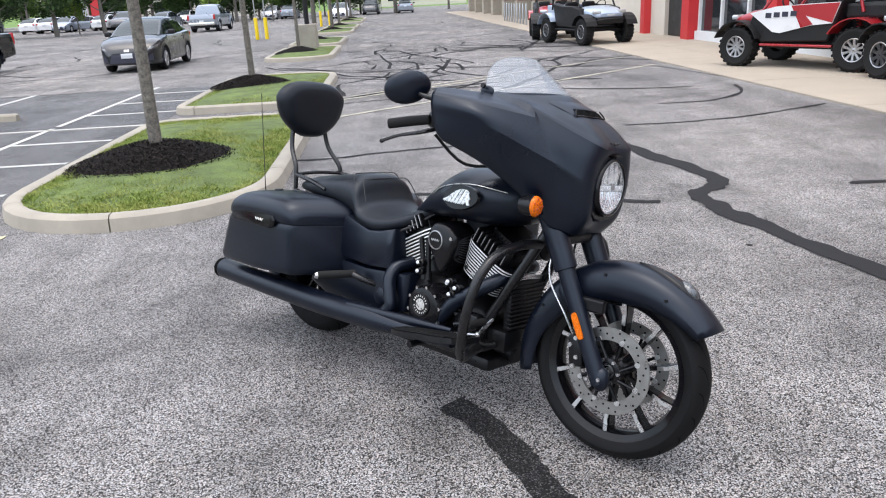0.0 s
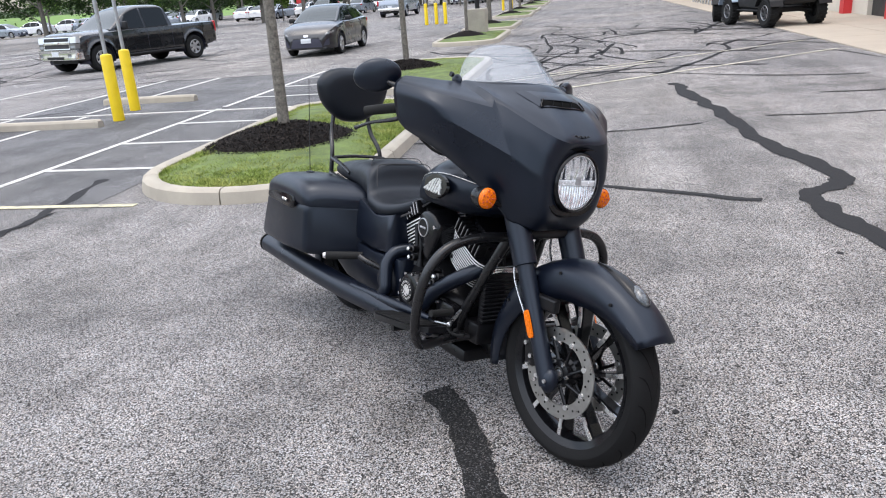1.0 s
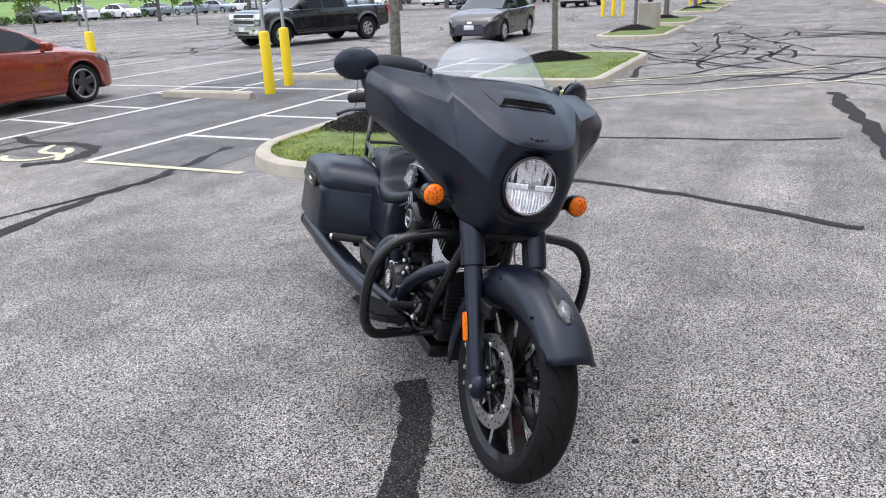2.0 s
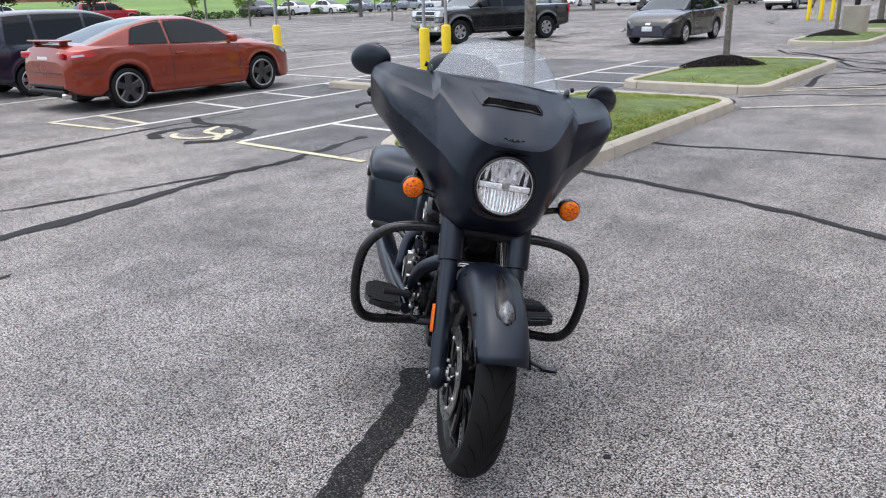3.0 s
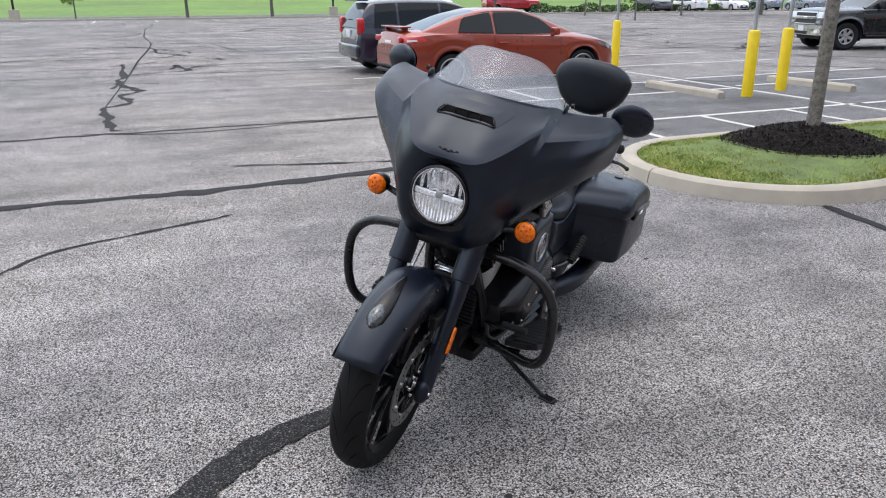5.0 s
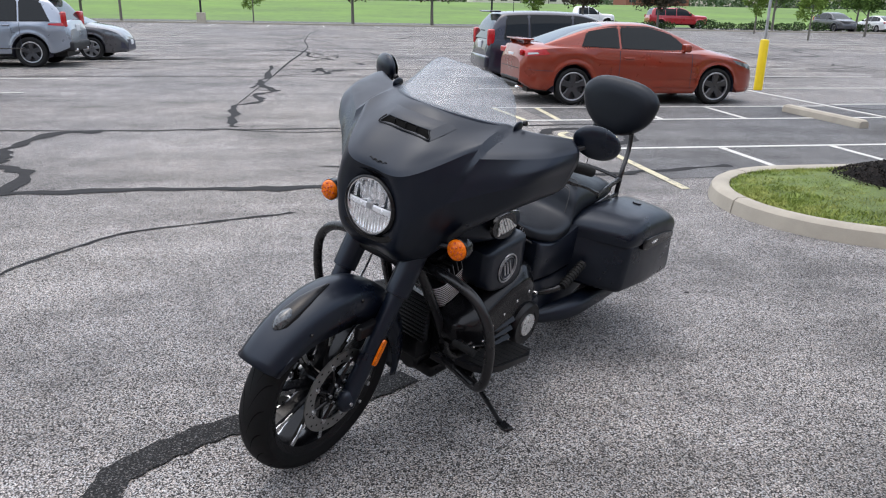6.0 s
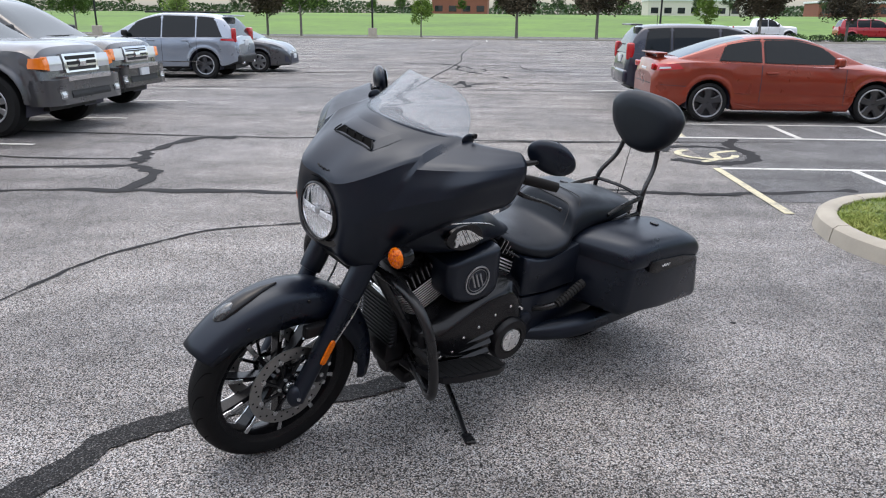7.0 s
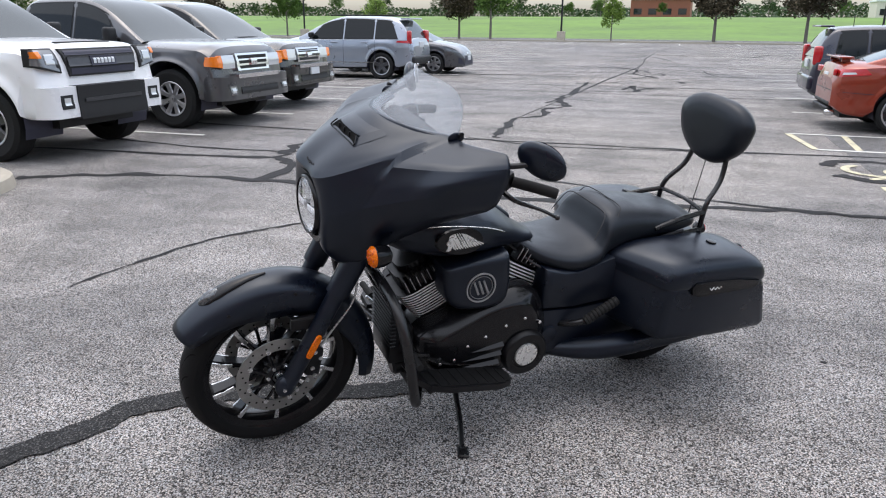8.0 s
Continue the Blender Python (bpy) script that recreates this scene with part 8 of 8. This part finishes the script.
def buggy(m, label, hood, side, accent, rim_mat, spokes, tall=0.0, doors=True):
    t = thing("side_by_side_buggy", m, label, "buggy", "buggies outside the shop")
    R = 0.375
    for sx in (1.17, -1.17):
        for sd in (1, -1):
            wheel(t, sx, sd * 0.68, R, 0.28, 0.2, rim_mat, spokes, sd)
            bm = B()
            for k in range(22):
                a = 2 * math.pi * k / 22
                for q, off in ((0.07, 0.0), (-0.07, 0.14)):
                    box(bm, (0, 0, 0), (0.05, 0.11, 0.03), 0.006, 1, pose(sx + R * math.cos(a + off), sd * 0.68 + q, R + R * math.sin(a + off), 0, 90 - math.degrees(a + off), 0))
            part("tyre_tread", bm, RUBBER, t, kind="stuff")
            bm = B()
            cyl(bm, (sx, sd * 0.55, R), (sx * 0.82, sd * 0.25, 0.45), 0.028, seg=10)
            cyl(bm, (sx - 0.12, sd * 0.55, R - 0.05), (sx * 0.7, sd * 0.25, 0.38), 0.024, seg=10)
            part("suspension_arm", bm, accent, t, smooth=40)
            bm = B()
            cyl(bm, (sx * 0.98, sd * 0.5, 0.48), (sx * 0.86, sd * 0.4, 0.95), 0.022, seg=10)
            pts = [Vector((sx * (0.97 - 0.1 * u), sd * (0.49 - 0.08 * u), 0.53 + 0.34 * u)) + Vector((0.05 * math.cos(u * 40), 0.05 * math.sin(u * 40), 0)) for u in np.linspace(0, 1, 40)]
            tube(bm, pts, 0.009, 6, 1, smooth_path=False)
            part("shock_absorber", bm, accent, t, smooth=40)
    bm = B()
    box(bm, (0, 0, 0.42), (2.1, 1.05, 0.14), 0.04)
    part("floor_pan", bm, TRIM_BLACK, t)
    for sd in (1, -1):
        bm = B()
        box(bm, (0.0, sd * 0.66, 0.42), (1.45, 0.1, 0.05), 0.02)
        part("side_rail", bm, accent, t)
        bm = B()
        out = [(0.72, 0.46), (0.98, 0.8), (0.9, 1.02), (0.45, 1.1), (-0.35, 1.12), (-0.85, 1.2), (-0.75, 0.85), (-0.62, 0.5)]
        rings = [[(x, sd * y, z + tall) for x, z in out] for y in (0.5, 0.67)] + [[(x * 0.97, sd * 0.7, 0.85 + (z - 0.85) * 0.93 + tall) for x, z in out]]
        grid(bm, rings)
        part("lower_body", bm, TRIM_BLACK, t)
        if doors:
            bm = B()
            out = [(0.95, 1.0), (0.45, 0.66), (0.3, 0.64), (-0.3, 0.78), (-0.7, 0.82), (-0.82, 1.18), (-0.3, 1.16), (0.4, 1.12)]
            grid(bm, [[(x, sd * y, z) for x, z in out] for y in (0.66, 0.725)])
            dr = part("door", bm, side, t, "white side panel with red graphics")
            bm = B()
            out = [(0.1, 1.13), (-0.12, 0.74), (-0.35, 0.8), (-0.2, 0.95), (-0.7, 0.83), (-0.81, 1.17)]
            grid(bm, [[(x, sd * y, z) for x, z in out] for y in (0.726, 0.73)])
            part("graphic", bm, CAR_RED, dr, "red angular graphic")
            for k in range(4):
                bm = B()
                x = 0.55 - 0.17 * k
                box(bm, (x, sd * 0.731, 0.96 + 0.01 * k), (0.12, 0.006, 0.09), 0.0)
                part("graphic_bar", bm, INK, dr)
        bm = B()
        rings = []
        for k in range(9):
            a = radians(20 + 140 * k / 8)
            rings.append([(1.17 + 0.5 * math.cos(a), sd * y, R + 0.5 * math.sin(a)) for y in (0.5, 0.86)])
        grid(bm, rings, closed=False)
        fl = part("front_arch", bm, TRIM_BLACK, t)
        fl.modifiers.new("thickness", "SOLIDIFY").thickness = 0.02
        bm = B()
        rings = []
        for k in range(9):
            a = radians(30 + 130 * k / 8)
            rings.append([(-1.17 + 0.55 * math.cos(a), sd * y, R + 0.55 * math.sin(a)) for y in (0.5, 0.86)])
        grid(bm, rings, closed=False)
        fl = part("rear_arch", bm, hood, t)
        fl.modifiers.new("thickness", "SOLIDIFY").thickness = 0.02
        bm = B()
        tube(bm, [(0.75, sd * 0.6, 1.05), (0.25, sd * 0.58, 1.72), (0.1, sd * 0.57, 1.8), (-0.7, sd * 0.57, 1.8), (-0.95, sd * 0.57, 1.6), (-1.15, sd * 0.57, 1.0)], 0.028, 10, 4)
        part("roll_cage", bm, accent, t, smooth=40)
        bm = B()
        box(bm, (-0.35, sd * 0.3, 0.85), (0.16, 0.42, 0.75), 0.06, 2, pose(0, 0, 0, 0, 0, 0))
        box(bm, (-0.08, sd * 0.3, 0.62), (0.5, 0.42, 0.16), 0.05, 2)
        part("bucket_seat", bm, TRIM_BLACK, t)
        bm = B()
        box(bm, (1.42, sd * 0.42, 0.92 + tall), (0.14, 0.26, 0.09), 0.03, 2)
        part("headlamp", bm, LAMP_CLEAR, t)
    bm = B()
    section_loft(bm, [(0.7, 0.6, 0.75, 1.1, 0), (1.1, 0.56, 0.72, 1.05, 0), (1.42, 0.5, 0.72, 0.94, 0), (1.5, 0.4, 0.75, 0.88, 0)], 3.5, 24)
    part("bonnet", bm, hood, t, smooth=40)
    bm = B()
    box(bm, (1.46, 0, 0.68), (0.16, 0.9, 0.2), 0.04)
    part("front_grille", bm, TRIM_BLACK, t)
    bm = B()
    box(bm, (1.56, 0, 0.83), (0.02, 0.26, 0.05), 0.005, 1)
    part("name_bar", bm, PLATE, t)
    bm = B()
    tube(bm, [(1.4, -0.5, 0.62), (1.6, -0.42, 0.7), (1.64, 0, 0.72), (1.6, 0.42, 0.7), (1.4, 0.5, 0.62)], 0.022, 10, 4)
    tube(bm, [(0.1, -0.57, 1.8), (0.1, 0.57, 1.8)], 0.025, 8, 1)
    tube(bm, [(-0.8, -0.57, 1.77), (-0.8, 0.57, 1.77)], 0.025, 8, 1)
    part("bumper_bars", bm, TRIM_BLACK, t, smooth=40)
    bm = B()
    box(bm, (-0.3, 0, 1.84), (0.95, 1.12, 0.03), 0.012)
    part("roof", bm, TRIM_BLACK, t)
    bm = B()
    box(bm, (-1.2, 0, 1.02), (0.75, 1.1, 0.24), 0.04)
    part("cargo_bed", bm, TRIM_BLACK if doors else hood, t)
    bm = B()
    lathe(bm, [(-0.008, 0.17), (0.008, 0.17), (0.008, 0.145), (-0.008, 0.145), (-0.008, 0.17)], (0.42, 0.3, 1.12), (-0.7, 0, 0.5), 20)
    part("steering_wheel", bm, TRIM_BLACK, t, smooth=40)
    return t


buggy(pose(7.25, 14.62, 0.03, 0, 0, 123), "red and white sports buggy with machined wheels", CAR_RED, CAR_WHITE, CAR_RED, ALLOY, 10)
buggy(pose(8.1, 11.2, 0.03, 0, 0, 100), "black and red sports buggy beside the first", CAR_BLACK, CAR_BLACK, CAR_RED, TRIM_BLACK, 8)
buggy(pose(4.78, 24.5, 0.03, 0, 0, -72), "pale blue utility buggy facing the car park", CAR_PALEBLUE, TRIM_BLACK, TRIM_BLACK, TRIM_BLACK, 6, 0.0, False)
buggy(pose(4.35, 28.3, 0.03, 0, 0, -95), "red utility buggy with black cargo bed", CAR_RED, TRIM_BLACK, TRIM_BLACK, TRIM_BLACK, 6, 0.0, False)

# ---- distance ----
bm = B()
prism(bm, [(-58.6, -80), (-58.2, -80), (-58.2, 130), (-58.6, 130)], -0.1, 0.12)
tagged(part("lot_kerb", bm, CONCRETE, None), "straight concrete kerb at the meadow's edge", "kerb", kind="structure")
bm = B()
prism(bm, [(-72, -300), (-64, -300), (-64, 400), (-72, 400)], -0.05, -0.03)
tagged(part("lane", bm, SEALED, None), "narrow asphalt lane beyond the car park", "road", kind="structure")
FAR_CAR = dict(SEDAN, bits=SEDAN["bits"][:3])
car("van", pose(-68.5, 33.5, -0.03, 0, 0, 84), "distant red van beside the lane", pickup_spec(0.36, ALLOY, 0, 0, False, [("tail_lamp", (-2.9, 0.9, 1.1), (0.1, 0.12, 0.3), 0.03, LAMP_RED, 0)], 5, False), CAR_RED, "van", "distant cars")
car("pickup_truck", pose(-68.8, 24.5, -0.03, 0, 0, 90), "distant white pickup truck on the lane", FAR_TRUCK, CAR_WHITE, "pickup truck", "distant cars")
c0 = car("sedan", pose(-38.5, 76, 0, 0, 0, 90), "distant white sedan at the end of the lot", FAR_CAR, CAR_WHITE, "car", "distant cars")
rnd = random.Random(8)
far = [car("sedan", pose(-34, 76, 0, 0, 0, 180), "distant silver sedan at the end of the lot", FAR_CAR, CAR_SILVER, "car", "distant cars"), car("suv", pose(-31, 79, 0, 0, 0, 0), "distant grey suv at the end of the lot", dict(SUV, bits=SUV["bits"][:2]), CAR_GREY, "suv", "distant cars"), c0]
for k in range(30):
    y, x = 76 + rnd.choice((0, 12)) + rnd.uniform(-0.4, 0.4), -58 + 1.9 * k + rnd.uniform(-0.3, 0.3)
    if k % 5 == 3 or (-20 < x < -12 and y < 80):
        continue
    tagged(copy_thing(rnd.choice(far), pose(x, y, 0, 0, 0, rnd.choice((90, 270)) + rnd.uniform(-2, 2))), "distant parked car at the end of the lot")
for k in range(8):
    tagged(copy_thing(rnd.choice(far), pose(-63 + rnd.uniform(-1, 1), 46 + 4.5 * k, 0, 0, 0, rnd.choice((0, 180)))), "distant parked car beyond the verge")
for x, y, sx, sy, h, mat, lab in ((-255, -18, 12, 18, 5.5, BRICK_FAR, "distant low red-brown building"), (-235, 96, 12, 20, 4.0, BRICK_FAR, "distant low brick building"), (-265, 60, 14, 34, 5.0, WALL_WHITE, "distant long white building"), (-44, 140, 40, 14, 6, WALL_WHITE, "distant white commercial building"), (-6, 170, 26, 12, 6, WALL_WHITE, "pale building at the end of the lane")):
    t = thing("distant_building", pose(x, y, meadow_z(x)), lab, "building", "distant buildings")
    bm = B()
    box(bm, (0, 0, h / 2), (sx, sy, h))
    part("wall", bm, mat, t)
    bm = B()
    box(bm, (0, 0, h + 0.2), (sx + 0.6, sy + 0.6, 0.5), 0.05, 1)
    part("roof", bm, FRAME_WHITE, t)
    n = int(max(sx, sy) / 4)
    for k in range(n):
        for sgn in (1, -1):
            bm = B()
            if sy >= sx:
                box(bm, (sgn * (sx / 2 + 0.02), -sy / 2 + (k + 0.5) * sy / n, 2.0), (0.08, sy / n * 0.55, 1.8))
            else:
                box(bm, (-sx / 2 + (k + 0.5) * sx / n, sgn * (sy / 2 + 0.02), 2.0), (sx / n * 0.55, 0.08, 1.8))
            part("window", bm, SHOP_GLASS, t)
# red pylon sign
t = thing("pylon_sign", pose(-36, 84, 0), "tall red and white pylon sign", "sign")
bm = B()
box(bm, (0, 0, 3), (0.9, 0.4, 6), 0.03)
part("panel", bm, WALL_RED, t)
bm = B()
box(bm, (-1.1, 0, 3), (0.5, 0.4, 6), 0.03)
part("side_panel", bm, FRAME_WHITE, t)
for x, y in ((-8.3, 38.5), (-8.8, 38.6), (-9.3, 38.5), (-7.2, 54), (-7.8, 54)):
    bollard_sign(x, y)


def bush(x, y, s, mat, seed):
    rnd = random.Random(seed)
    t = thing("bush", pose(x, y, -0.05), "clipped green shrub on the verge", "bush", "verge bushes")
    bm = B()
    for k in range(4):
        tube(bm, [(0, 0, 0), (rnd.uniform(-0.2, 0.2), rnd.uniform(-0.2, 0.2), 0.3 * s), (rnd.uniform(-0.5, 0.5) * s, rnd.uniform(-0.5, 0.5) * s, 0.7 * s)], 0.02, 5, 2)
    part("stem", bm, BARK, t)
    verts, faces = [], []
    for _ in range(420):
        d = Vector((rnd.gauss(0, 1), rnd.gauss(0, 1), rnd.gauss(0, 1))).normalized() * (0.55 + 0.45 * rnd.random())
        p = Vector((d.x * s, d.y * s * 1.3, 0.55 * s + d.z * 0.55 * s))
        a = Vector((rnd.gauss(0, 1), rnd.gauss(0, 1), rnd.gauss(0, 1))).normalized()
        b = a.orthogonal().normalized()
        q = 0.1 * s
        i = len(verts)
        verts += [p - a * q, p + b * q * 0.6, p + a * q, p - b * q * 0.6]
        faces.append((i, i + 1, i + 2, i + 3))
    raw("leaves", verts, faces, mat, t, kind="stuff")


for k in range(16):
    bush(-63 + rnd.uniform(-0.5, 0.5), 34 + 1.7 * k, rnd.uniform(0.6, 0.9), LEAF_DARK, k)
for k in range(9):
    bush(-62 + rnd.uniform(-0.5, 0.5), 17 + 1.6 * k, rnd.uniform(0.5, 0.8), LEAF_DARK, 40 + k)
# long line of far woods; their haze is only a paler leaf colour
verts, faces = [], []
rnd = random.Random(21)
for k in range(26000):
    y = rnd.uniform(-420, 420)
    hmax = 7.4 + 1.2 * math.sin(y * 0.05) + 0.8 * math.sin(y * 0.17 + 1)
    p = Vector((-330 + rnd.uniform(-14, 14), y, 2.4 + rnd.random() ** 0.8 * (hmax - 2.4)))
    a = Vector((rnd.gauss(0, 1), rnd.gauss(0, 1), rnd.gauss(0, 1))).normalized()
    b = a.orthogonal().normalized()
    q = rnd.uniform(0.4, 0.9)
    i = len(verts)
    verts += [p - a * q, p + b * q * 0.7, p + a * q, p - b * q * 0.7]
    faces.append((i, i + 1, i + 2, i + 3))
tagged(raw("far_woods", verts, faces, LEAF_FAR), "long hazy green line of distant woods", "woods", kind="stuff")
